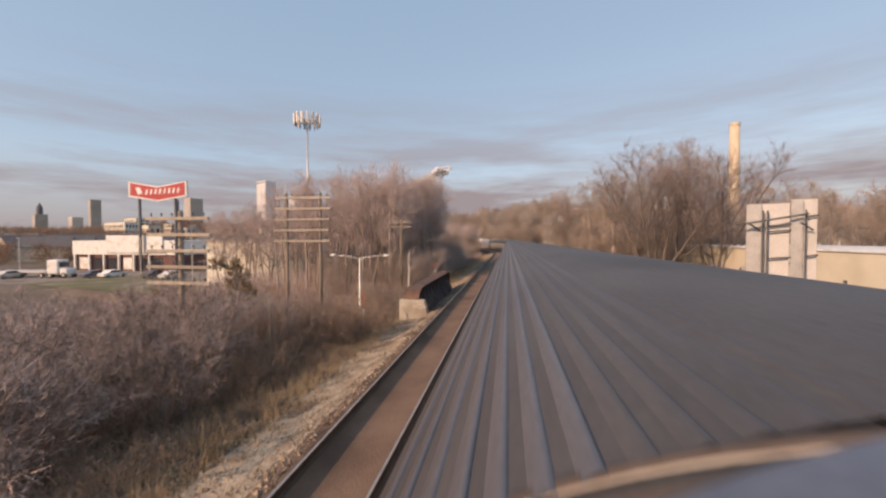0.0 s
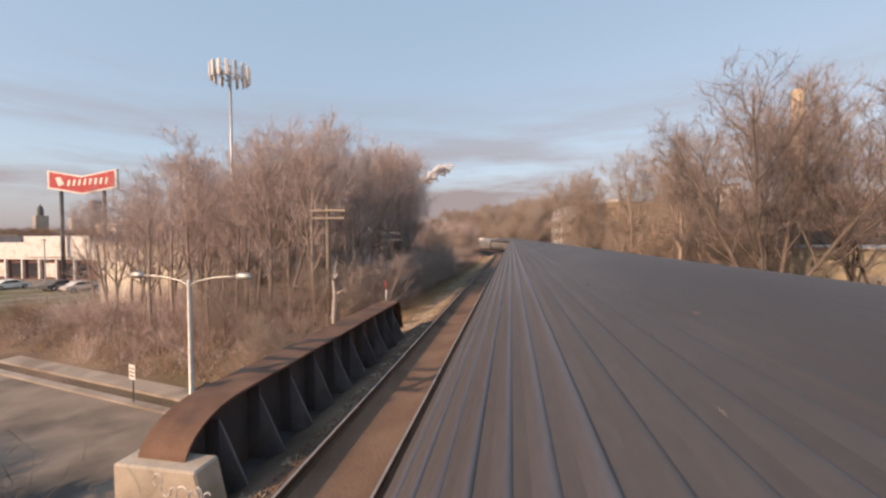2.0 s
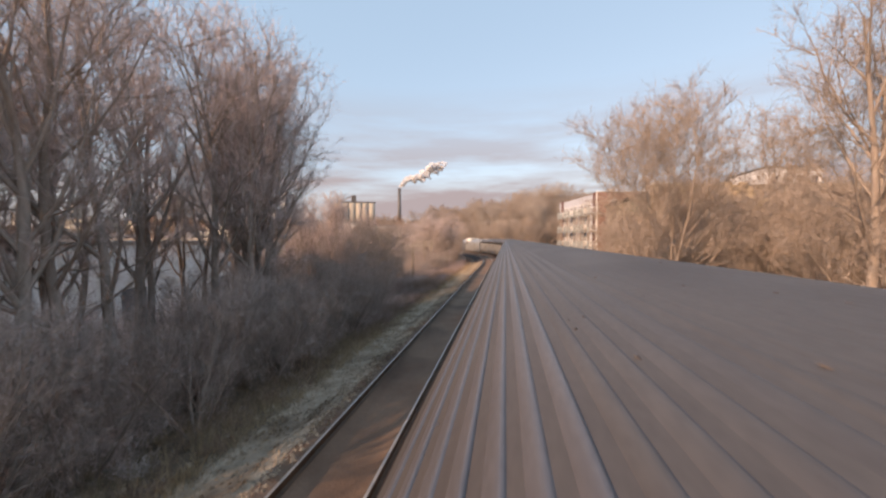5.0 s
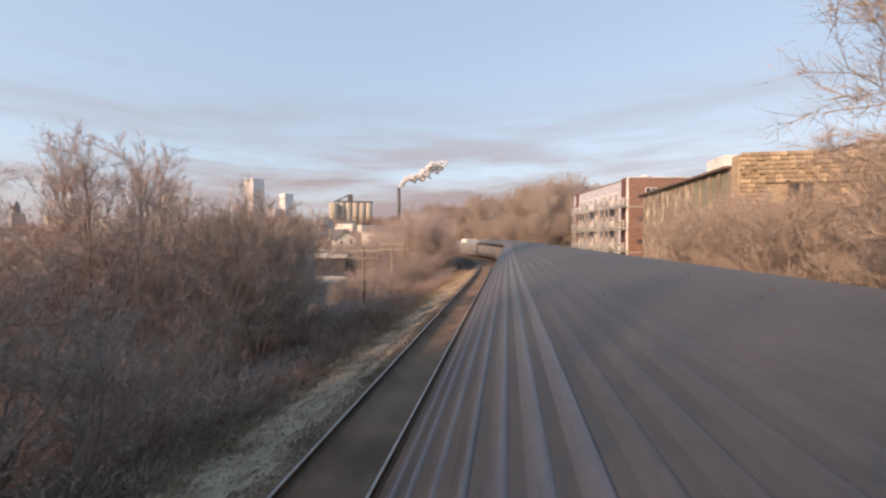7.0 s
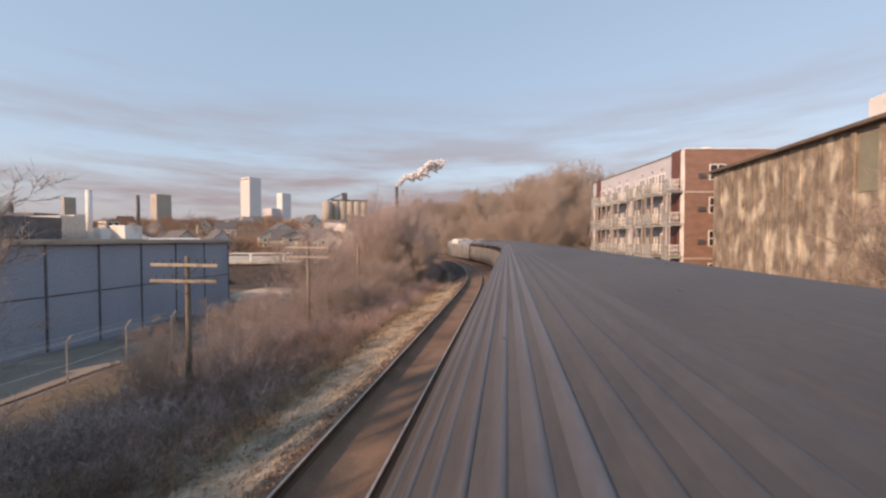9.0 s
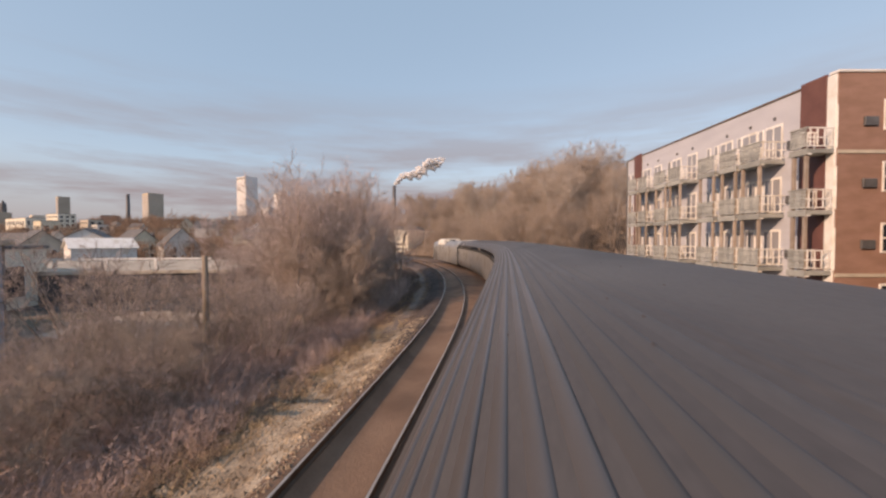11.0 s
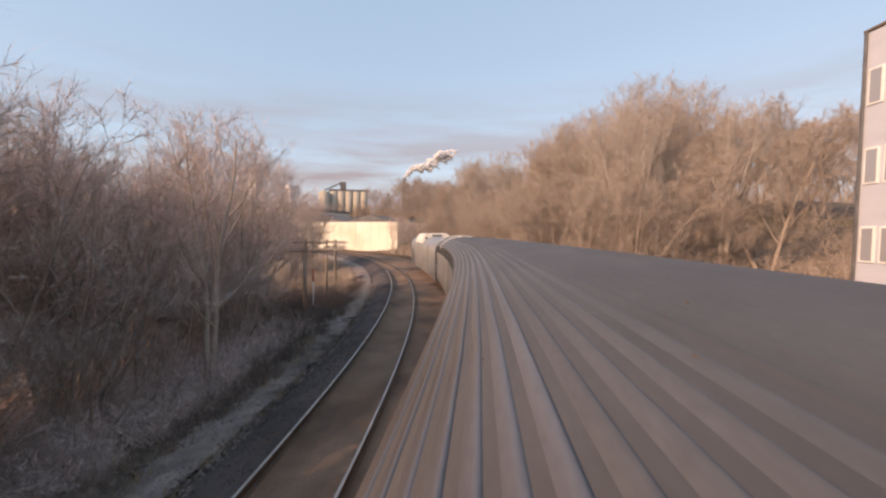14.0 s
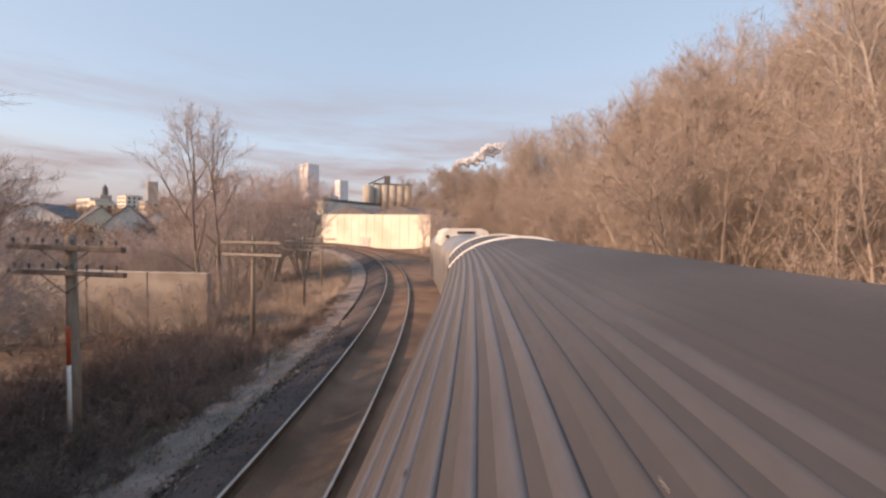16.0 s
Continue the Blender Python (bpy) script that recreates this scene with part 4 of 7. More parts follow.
bow = 0.556 - 0.155 * (us + 0.69)   # front edge of the dome, slanting in plan
chip = 0.0012 * np.sin(us * 61.0) + 0.001 * np.sin(us * 143.0 + 1)
part("end_strip", hoop(bow + 0.003, bow + 0.03, 0.0, 0.004, 0.001), M_RUST, coach, "dull brown strip where the ribs end", smooth=True)
part("roof_edge_trim", hoop(bow - 0.0025 + chip, bow + 0.0025 + chip, 0.002, 0.002, 0.001), M_RIM, coach, "pale chipped metal edge trim", smooth=True)
part("sealing_strip", hoop(bow - 0.12, bow - 0.007, -0.02, 0.001, 0.0), M_RUST, coach, "rusty brown sealing strip", smooth=True)
edge = 0.524 + 0.13 * (us + 0.87)
a = [at(edge - d, us, roof_z(us) + h, True) for d, h in ((0.0, -0.03), (0.0, 0.004), (0.012, 0.009), (0.1, 0.012), (0.3, 0.0), (0.9, -0.05))]
part("dome_sill", Shape().grid(np.stack(a)), M_NOSE, coach, "smooth blue-grey painted sill below the dome window", smooth=True)
for s in (ROOF_END - 3.2, ROOF_END):
    part("roof_end_hoop", hoop(s - 0.05, s + 0.05, 0.02, 0.02, 0.02), M_LOCO, coach, "pale hoop at the roof's end", smooth=True)


# ---- locomotive ahead of the coach ----
loco = thing("locomotive", Matrix.Identity(4), "grey locomotive with a cream raised cab ahead of the coach", "locomotive")
body = [(-1.5, 0.5), (-1.52, 1.2), (-1.5, 2.6), (-1.42, 3.05), (-1.15, 3.42), (-0.7, 3.62), (0, 3.7), (0.7, 3.62), (1.15, 3.42), (1.42, 3.05), (1.5, 2.6), (1.52, 1.2), (1.5, 0.5)]
L0 = ROOF_END + 0.9
part("body", Shape().grid(sweep(body, L0, L0 + 17, 1.0, True)), M_SIDE, loco, "grey ribbed body", smooth=True)
part("end_hoop", Shape().grid(sweep([(u * 1.006, z + 0.02) for u, z in body], L0 - 0.04, L0 + 0.12, 0.08, True)), M_LOCO, loco, "pale hoop round the rear end", smooth=True)
part("rear_wall", Shape().add(at(np.full(13, L0), [u for u, z in body], [z for u, z in body], True), [tuple(range(13))]), M_STEELGREY, loco)
cab = [(-1.42, 2.9), (-1.4, 3.35), (-1.2, 3.85), (-0.85, 4.02), (0.85, 4.02), (1.2, 3.85), (1.4, 3.35), (1.42, 2.9)]
part("cab_roof", Shape().grid(sweep(cab, L0 + 9.5, L0 + 14, 1.0, True)), M_LOCO, loco, "cream painted raised cab", smooth=False)
part("cab_rear", Shape().add(at(np.full(8, L0 + 9.5), [u for u, z in cab], [z for u, z in cab], True), [tuple(range(8))]), M_LOCO, loco, "cream painted cab rear")
for a, b, z0, z1 in ((-0.5, 0.5, 3.72, 3.86), (-1.15, -0.95, 3.5, 3.66), (0.95, 1.15, 3.5, 3.66)):
    q = at([L0 + 9.47] * 4, [a, b, b, a], [z0, z0, z1, z1], True)
    w = at([L0 + 9.53] * 4, [a, b, b, a], [z0, z0, z1, z1], True)
    part("cab_window", Shape().add(np.concatenate([q, w]), [(0, 1, 2, 3), (7, 6, 5, 4), (0, 4, 5, 1), (1, 5, 6, 2), (2, 6, 7, 3), (3, 7, 4, 0)]), M_GLASS, loco, "dark slot window")


# ---- poles ----
def telegraph_pole(x, y, top, arms, arm_len, spacing, label, two=0.0, base=None, turn=0.0, r=0.095, group="telegraph poles", timber=None):
    z = float(land(x, y)) - 0.3 if base is None else base
    p = thing("telegraph_pole", Matrix.Translation((x, y, z)) @ Matrix.Rotation(turn, 4, "Z"), label, "telegraph pole", group)
    h = top - z
    for off in ((-two / 2, two / 2) if two else (0,)):
        part("post", Shape().tube([(off, 0, 0), (off + 0.01, 0, h * 0.5), (off, 0, h + 0.25), (off, 0, h + 0.3)], [r * 1.2, r, r * 0.8, r * 0.5], 9), M_WOOD, p, smooth=True)
    for k in range(arms):
        za = h - k * spacing
        tilt = random.uniform(-0.012, 0.012)
        arm = part("crossarm", Shape().box(-arm_len / 2, arm_len / 2, -0.19, -0.09, za - 0.055, za + 0.055, Matrix.Rotation(tilt, 4, "Y"), 0.01), timber or M_ARM, p, "grey weathered crossarm")
        n = 8 if arm_len > 2.5 else 6
        for i in range(n):
            f = (i + 0.5) / n * 2 - 1
            if abs(f) < 0.1:
                continue
            xx = f * arm_len / 2
            zz = za + 0.055 - tilt * xx
            part("insulator", Shape().tube([(xx, -0.14, zz), (xx, -0.14, zz + 0.06), (xx, -0.14, zz + 0.07), (xx, -0.14, zz + 0.12), (xx, -0.14, zz + 0.15)], [0.012, 0.012, 0.035, 0.03, 0.012], 6), M_STEELGREY, arm)
        if not two:
            for sgn in (-1, 1):
                part("brace", Shape().tube([(sgn * 0.55, -0.14, za - 0.05), (0, -0.13, za - 0.45)], 0.014, 4), M_STEELGREY, p)
    return p


telegraph_pole(-10.9, 19.4, 6.2, 5, 3.2, 0.58, "pair of timber telegraph poles joined by five grey crossarms", two=1.95)
telegraph_pole(-11.28, 11.83, 4.7, 5, 2.5, 0.56, "timber telegraph pole with five long grey crossarms")
telegraph_pole(-10.6, 37.8, 5.65, 2, 2.2, 0.45, "timber telegraph pole with two crossarms by the bridge", r=0.14)
telegraph_pole(-8.9, 44.6, 4.4, 2, 1.7, 0.5, "timber telegraph pole with two short crossarms among trees")
telegraph_pole(-10.9, 86.4, 3.1, 2, 2.6, 0.55, "weathered timber telegraph pole with two crossarms in brush")
telegraph_pole(-11.4, 95.5, 3.5, 2, 2.6, 0.55, "weathered timber telegraph pole with two crossarms above dry brush", turn=0.05)
# Crossarms of this pole in a dark colour that stands in for their shade.
telegraph_pole(-13.8, 137.9, 3.3, 2, 2.6, 0.55, "timber telegraph pole with two shade-darkened crossarms beside the curve", turn=0.3, r=0.12, timber=M_BARK_DARK)
telegraph_pole(-16.7, 146.1, 3.1, 2, 2.6, 0.55, "timber telegraph pole with two crossarms beside the curve", turn=0.35)
telegraph_pole(-19.4, 153.1, 2.9, 2, 2.4, 0.55, "timber telegraph pole with two crossarms before the white building", turn=0.4)
telegraph_pole(-23.0, 160.0, 2.8, 2, 2.4, 0.55, "far timber telegraph pole with two crossarms on the curve", turn=0.45)
telegraph_pole(-12.3, 105.4, 3.0, 0, 1, 1, "bare dark timber pole without crossarms standing in brush", r=0.13)


def marker_post(x, y, top, label, h=1.55, tip=None):
    p = thing("marker_post", Matrix.Translation((x, y, top - h)), label, "marker post", "marker posts")
    part("shaft", Shape().tube([(0, 0, -0.3), (0, 0, h * 0.58), ], 0.036, 8), M_WHITE, p, "white lower half", smooth=True)
    part("tip", Shape().tube([(0, 0, h * 0.58), (0, 0, h - 0.03), (0, 0, h)], [0.038, 0.038, 0.025], 8), tip or M_ORANGE, p, "red-orange upper half", smooth=True)


marker_post(-7.55, 19.5, 1.12, "slim white post with red-orange upper half", 2.0)
marker_post(-7.2, 38.2, 1.55, "slim white post with red tip past the bridge", 1.25)
marker_post(-12.9, 137.35, 1.75, "slim white post with red upper half in brush", 1.9)
for x, y, top, h in ((-8.3, 41.3, 0.3, 0.9), (-12.6, 9.2, 0.2, 1.9), (-10.9, 16.3, 1.2, 2.3), (-12.4, 13.8, 2.3, 3.4)):
    p = thing("timber_stake", Matrix.Translation((x, y, top - h)), "grey weathered wooden stake standing in brush", "stake", "stakes")
    part("shaft", Shape().tube([(0, 0, -0.3), (0.03, 0.02, h * 0.6), (0.02, 0.0, h), (0.02, 0, h + 0.03)], [0.07, 0.06, 0.055, 0.02], 7), M_ARM, p, smooth=True)

for x, y in ((-31.1, 119.0), (-30.3, 120.6)):
    p = thing("bollard", Matrix.Translation((x, y, -4.1)), "short white-painted steel bollard on the lot", "bollard", "bollards")
    part("shaft", Shape().tube([(0, 0, -0.3), (0, 0, 1.4), (0, 0, 1.48)], [0.08, 0.08, 0.04], 8), M_WHITE, p, smooth=True)


def deadwood(name, label, pts, r, twigs, seed):
    """Bare bleached branch: one bent stem and some side branches."""
    g = np.random.default_rng(seed)
    pts = np.array(pts, float)
    t = thing(name, Matrix.Translation(pts[0]), label, "deadwood", "deadwood")
    stem = part("stem", Shape().tube(pts - pts[0], np.linspace(r, r * 0.4, len(pts)), 6), M_DEADWOOD, t, smooth=True)
    for _ in range(twigs):
        i = g.integers(1, len(pts))
        q = pts[i] - pts[0]
        d = (pts[i] - pts[i - 1]) / np.linalg.norm(pts[i] - pts[i - 1]) + g.normal(0, 0.6, 3)
        ln = g.uniform(0.4, 1.1)
        part("side_branch", Shape().tube([q, q + d * ln * 0.5, q + d * ln + (0, 0, g.normal(0, 0.1))], [r * 0.45, r * 0.3, 0.006], 4), M_DEADWOOD, stem)


deadwood("fallen_branch", "bleached fallen branch caught in the brush", [(-9.3, 42.0, 0.6), (-8.6, 42.1, 1.8), (-7.6, 42.3, 2.6), (-6.9, 42.5, 2.75), (-6.3, 42.7, 2.2)], 0.034, 9, 3)
deadwood("broken_trunk", "thick bleached broken trunk with splintered arms", [(-9.2, 35.6, -1.6), (-9.25, 35.65, 0.0), (-9.2, 35.7, 1.0), (-9.3, 35.75, 1.8), (-9.1, 35.8, 2.1)], 0.14, 7, 4)
for x, y, k in ((-9.7, 34.6, 0.55), (-11.2, 34.9, 0.62), (-13.0, 35.6, 0.6)):
    plant("tan_thicket", x, y, k, x)
deadwood("dead_stem", "thin leaning bleached dead stem in the wood", [(-11.6, 39.8, -1.4), (-11.0, 40.0, 0.6), (-10.2, 39.8, 2.0), (-9.6, 39.4, 3.0)], 0.045, 2, 5)
deadwood("dead_stem", "grey fallen dead branch by the blue shed", [(-11.4, 76.0, -1.2), (-11.2, 76.4, 0.4), (-10.6, 77.0, 2.0), (-10.4, 77.2, 2.8)], 0.05, 3, 6)
deadwood("dead_stem", "pale leaning dead branch inside the curve", [(-14.2, 131.0, -1.5), (-13.8, 131.4, 0.4), (-13.0, 132.0, 1.9), (-12.7, 132.2, 2.7)], 0.05, 3, 7)

# ---- street lamp and road sign ----
lamp = thing("street_lamp", Matrix.Translation((-11.35, 28.6, -4.7)), "two-armed galvanised street lamp beside the road", "street lamp")
part("mast", Shape().tube([(0, 0, 0), (0, 0, 0.3), (0, 0, 0.32), (0, 0, 7.2), (0, 0, 7.28)], [0.14, 0.14, 0.1, 0.07, 0.04], 10), M_GALV, lamp, smooth=True)
for sgn in (-1, 1):
    pts = [(sgn * 1.95 * (1 - math.cos(a)), 0, 6.95 + 0.45 * math.sin(a)) for a in np.linspace(0, math.pi / 2, 8)]
    arm = part("arm", Shape().tube(pts, 0.035, 7), M_GALV, lamp, smooth=True)
    head = Shape().tube([(sgn * 1.9, 0, 7.4), (sgn * 2.05, 0, 7.41), (sgn * 2.35, 0, 7.4), (sgn * 2.5, 0, 7.37)], [0.05, 0.13, 0.12, 0.03], 10)
    part("lamp_head", head, M_GALV, arm, "cobra-head lantern", smooth=True)
sign = thing("road_sign", Matrix.Translation((-19.6, 33.6, -4.7)) @ Matrix.Rotation(-0.3, 4, "Z"), "small white road sign on a dark post", "road sign")
part("post", Shape().tube([(0, 0, -0.2), (0, 0, 2.2)], 0.035, 6), M_STEELGREY, sign)
plate = part("plate", Shape().box(-0.3, 0.3, -0.05, -0.035, 1.35, 2.15, None, 0.006), M_WHITE, sign, "white plate")
for z in (1.55, 1.75, 1.95):
    part("bar", Shape().box(-0.2, 0.2, -0.056, -0.05, z - 0.04, z + 0.04), M_STEELGREY, plate)

# ---- street ----
xs = np.linspace(-36, 20, 40)


def street_strip(d0, d1, lift, extra=0.0):
    rows = []
    for d in np.linspace(d0, d1, 5):
        y = road_y(xs) + d
        rows.append(np.stack([xs, y, land(xs, road_y(xs)) + lift], -1))
    for r in (0, -1):
        rows.insert(0 if r == 0 else len(rows), rows[r] - (0, 0, 0.3))
    return Shape().grid(np.stack(rows))


structure("road", street_strip(-3.4, 3.0, 0.03), M_ASPHALT, "worn asphalt street passing under the railway bridge")
structure("sidewalk", street_strip(4.2, 5.4, 0.16), M_WALK, "pale concrete sidewalk along the street")
structure("kerb", street_strip(2.85, 3.3, 0.15), M_WALK, "pale concrete kerb of the street")
structure("near_sidewalk", street_strip(-5.4, -4.3, 0.16), M_WALK, "pale concrete sidewalk on the near side of the street")

# ---- bridge ----
bridge = thing("girder_bridge", Matrix.Identity(4), "rust-brown plate girder railway bridge over the street", "bridge")
GX = -5.5
zs = 1.18
prof = [(21.8, -0.6), (21.8, 0.4)] + [(21.8 + 1.3 * (1 - math.cos(a)), 0.4 + 0.7 * math.sin(a)) for a in np.linspace(0.2, math.pi / 2, 8)] + [(33.6, zs - 0.06), (33.95, zs - 0.35), (34.3, -0.2), (34.3, -0.6)]


def slab(poly, x0, x1):
    n = len(poly)
    v = [(x0, y, z) for y, z in poly] + [(x1, y, z) for y, z in poly]
    return Shape().add(v, [tuple(range(n)), tuple(range(2 * n - 1, n - 1, -1))] + [(i, i + n, (i + 1) % n + n, (i + 1) % n) for i in range(n)])


# Web and stiffeners darker than the flange: side shade put into the colour.
girder = part("girder", slab([(a, max(b - 0.04, -1.1) if b > -0.55 else -1.1) for a, b in prof], GX - 0.02, GX + 0.02), M_GIRDARK, bridge, "riveted plate girder with its shade put into the dark colour")
fix_normals(girder.data)
for (ya, za), (yb, zb) in zip(prof[1:-2], prof[2:-1]):
    part("top_flange", Shape().add([(GX - 0.46, ya, za), (GX + 0.42, ya, za), (GX + 0.42, yb, zb), (GX - 0.46, yb, zb), (GX - 0.46, ya, za - 0.05), (GX + 0.42, ya, za - 0.05), (GX + 0.42, yb, zb - 0.05), (GX - 0.46, yb, zb - 0.05)], [(0, 1, 2, 3), (7, 6, 5, 4), (0, 4, 5, 1), (1, 5, 6, 2), (2, 6, 7, 3), (3, 7, 4, 0)]), M_GIRDER, girder, "rust-brown flange")
y = 22.7
while y < 34.0:
    for sgn in (-1, 1):
        x0, x1 = (GX + 0.022, GX + 0.3) if sgn > 0 else (GX - 0.3, GX - 0.022)
        part("stiffener", Shape().box(x0, x1, y - 0.03, y + 0.03, -1.05, min(zs - 0.16, 0.75 + (y - 22.7) * 0.6), None, 0.004), M_GIRDARK, girder)
    if y < 33.6:
        # knee brace towards the deck
        part("knee_brace", Shape().add([(GX + 0.302, y - 0.02, 0.72), (GX + 0.302, y - 0.02, -0.6), (GX + 0.95, y - 0.02, -0.6), (GX + 0.302, y + 0.02, 0.72), (GX + 0.302, y + 0.02, -0.6), (GX + 0.95, y + 0.02, -0.6)], [(0, 1, 2), (5, 4, 3), (0, 3, 4, 1), (1, 4, 5, 2), (2, 5, 3, 0)]), M_BRACE, girder, "blue-grey triangular knee brace")
    y += 1.15
part("deck", Shape().box(GX + 0.05, 6.5, 22.1, 34.8, -1.3, -0.62), M_GIRDARK, bridge, "dark deck under the ballast")
part("far_girder", Shape().box(6.5, 6.6, 22.1, 34.8, -1.4, 0.6, None, 0.01), M_GIRDARK, bridge)
block = thing("abutment_block", Matrix.Identity(4), "weathered concrete abutment block with faded graffiti", "abutment", "abutments")
ab = part("block", slab([(0, 0), (0, 1), (1, 1), (1, 0)], 0, 1), M_CONC, block)
bm = bmesh.new()
bmesh.ops.create_cube(bm, size=1.0)
for v in bm.verts:
    right, back, up = v.co.x > 0, v.co.y > 0, v.co.z > 0
    v.co = Vector(((-4.72 if up else -4.25) if right else -6.2, 22.1 if back else 21.6, 0.47 if up else -1.5))
bmesh.ops.bevel(bm, geom=bm.edges[:], offset=0.03, segments=1, affect="EDGES")
bm.to_mesh(ab.data)
bm.free()
g2 = np.random.default_rng(8)
for k in range(7):
    cx, cz, r = -5.35 + 0.14 * k + g2.uniform(-0.06, 0.06), 0.18 + g2.uniform(-0.12, 0.12), g2.uniform(0.06, 0.13)
    aa = np.linspace(0, g2.uniform(3.5, 6), 12) + g2.uniform(0, 6)
    part("graffiti_stroke", Shape().tube(np.stack([cx + r * np.cos(aa), np.full(12, 21.597), cz + r * 1.2 * np.sin(aa)], -1), 0.012, 4), M_WHITE if k % 2 else M_STEAM, ab, "faded white paint scrawl")
block2 = thing("abutment_block", Matrix.Identity(4), "weathered concrete abutment at the bridge's far end", "abutment", "abutments")
part("block", Shape().box(-5.75, -5.15, 34.11, 34.7, -1.8, -0.5, None, 0.03), M_CONC, block2)
for y0, y1 in ((21.4, 22.6), (34.7, 36.0)):
    w = thing("bridge_abutment_wall", Matrix.Identity(4), "concrete abutment wall below the railway bridge", "abutment", "abutments")
    part("wall", Shape().box(-5.9, 7.2, y0, y1, -5.2, -0.75, None, 0.03), M_CONC, w)

# ---- advertising sign, cell mast ----
ad = thing("roadside_sign", Matrix.Translation((-77.5, 75.4, 0)) @ Matrix.Rotation(0.09, 4, "Z"), "tall red bow-tie shaped sign with white border on two posts", "sign")
w = 6.9


def bowtie(k, d0, d1):
    p = [(-w * k, 16.9 - (1 - k) * 5), (0, 15.75 - (1 - k) * 5), (w * k, 16.9 - (1 - k) * 5), (w * k, 13.5 + (1 - k) * 5), (0, 12.4 + (1 - k) * 5), (-w * k, 13.5 + (1 - k) * 5)]
    n = 6
    v = [(x, d0, z) for x, z in p] + [(x, d1, z) for x, z in p]
    return Shape().add(v, [(0, 1, 4, 5), (1, 2, 3, 4), (11, 10, 7, 6), (10, 9, 8, 7)] + [(i, i + n, (i + 1) % n + n, (i + 1) % n) for i in range(n)])


part("border", bowtie(1.0, -0.25, 0.3), M_WHITE, ad, "white border")
part("panel", bowtie(0.94, -0.3, -0.2), M_RED, ad, "red panel")
part("lettering_band", Shape().add([(-5.2, -0.33, 15.5), (-4.2, -0.33, 15.6), (-3.4, -0.33, 14.2), (-4.6, -0.33, 13.9)] + [(x + dx, -0.33, z + dz) for x in np.linspace(-2.9, 4.6, 8) for z in (14.15 + 0.05 * x,) for dx, dz in ((0, -0.1), (0.5, -0.1), (0.75, 1.05), (0.3, 1.05))], [(0, 1, 2, 3)] + [tuple(4 + 4 * i + j for j in range(4)) for i in range(8)]), M_WHITE, ad, "white plain shapes")
for x in (-4.6, 4.0):
    part("post", Shape().tube([(x, 0.1, -4), (x, 0.1, 13.6)], 0.32, 9), M_STEELGREY, ad, smooth=True)

mast = thing("cell_mast", Matrix.Translation((-29.3, 53.5, -2.3)), "tall slim steel cell mast with a ring of white antennas", "cell mast")
part("pole", Shape().tube([(0, 0, 0), (0, 0, 12), (0, 0, 24.6)], [0.3, 0.17, 0.11], 10), M_GALV, mast, smooth=True)
for k in range(3):
    a0, a1 = k * 2.094 + 0.4, (k + 1) * 2.094 + 0.4
    p0, p1 = np.array((1.7 * math.cos(a0), 1.7 * math.sin(a0), 23.6)), np.array((1.7 * math.cos(a1), 1.7 * math.sin(a1), 23.6))
    plat = part("platform_rail", Shape().tube([p0, p1], 0.06, 6), M_GALV, mast)
    part("platform_rail", Shape().tube([p0 + (0, 0, 0.7), p1 + (0, 0, 0.7)], 0.05, 6), M_GALV, mast)
    part("platform_strut", Shape().tube([(0, 0, 23.4), p0], 0.06, 6), M_GALV, mast)
    for j in range(5):
        aj = a0 + (j + 0.5) * 2.094 / 5
        c = Vector((1.85 * math.cos(aj), 1.85 * math.sin(aj), 23.75))
        ant = part("antenna", Shape().box(-0.1, 0.1, -0.17, 0.17, -0.75, 0.85, Matrix.Translation(c) @ Matrix.Rotation(aj, 4, "Z"), 0.04), M_WHITE, plat, "white antenna panel")
        part("mount", Shape().tube([c * 0.9 + Vector((0, 0, 2.375 - 1.0)), c * 0.9 + Vector((0, 0, 2.375 + 0.9))], 0.04, 6), M_STEELGREY, ant)

# ---- steel-backed board beside the coach ----
board = thing("billboard", Matrix.Translation((9.45, 15.4, 0)) @ Matrix.Rotation(-0.36, 4, "Z"), "pale sheet-metal back of a billboard with dark steel frame", "billboard")
for k, (x0, x1, y0, mt) in enumerate(((-0.95, -0.5, -0.05, M_GALV), (-0.5, 0.28, 0.05, M_SHEET), (0.28, 0.62, -0.05, M_GALV), (0.62, 1.0, 0.05, M_SHEET))):
    part("sheet", Shape().box(x0 + 0.005, x1 - 0.005, y0, y0 + 0.04, -0.6, 5.25 + 0.12 * (k > 1), None, 0.008), mt, board, "pale upright sheet")
for x in (-0.36, -0.48, 0.66):
    part("upright", Shape().tube([(x, -0.12, -0.8), (x, -0.12, 5.0)], 0.03, 6), M_STEELGREY, board)
part("beam", Shape().tube([(-1.25, -0.5, 4.5), (0.7, -0.25, 4.85)], 0.04, 6), M_STEELGREY, board)
for x0, x1, z in ((-0.36, 0.3, 4.45), (-0.36, 0.3, 4.25), (-0.36, 0.3, 3.3), (0.66, 1.0, 4.75), (0.66, 1.0, 3.4)):
    part("rung", Shape().tube([(x0, -0.1, z), (x1, -0.06, z + 0.06)], 0.03, 6), M_STEELGREY, board)
for x in (-0.95, 0.45):
    part("brace", Shape().tube([(x, -0.48, 4.55), (x + 0.4, -0.1, 4.3)], 0.03, 6), M_STEELGREY, board)


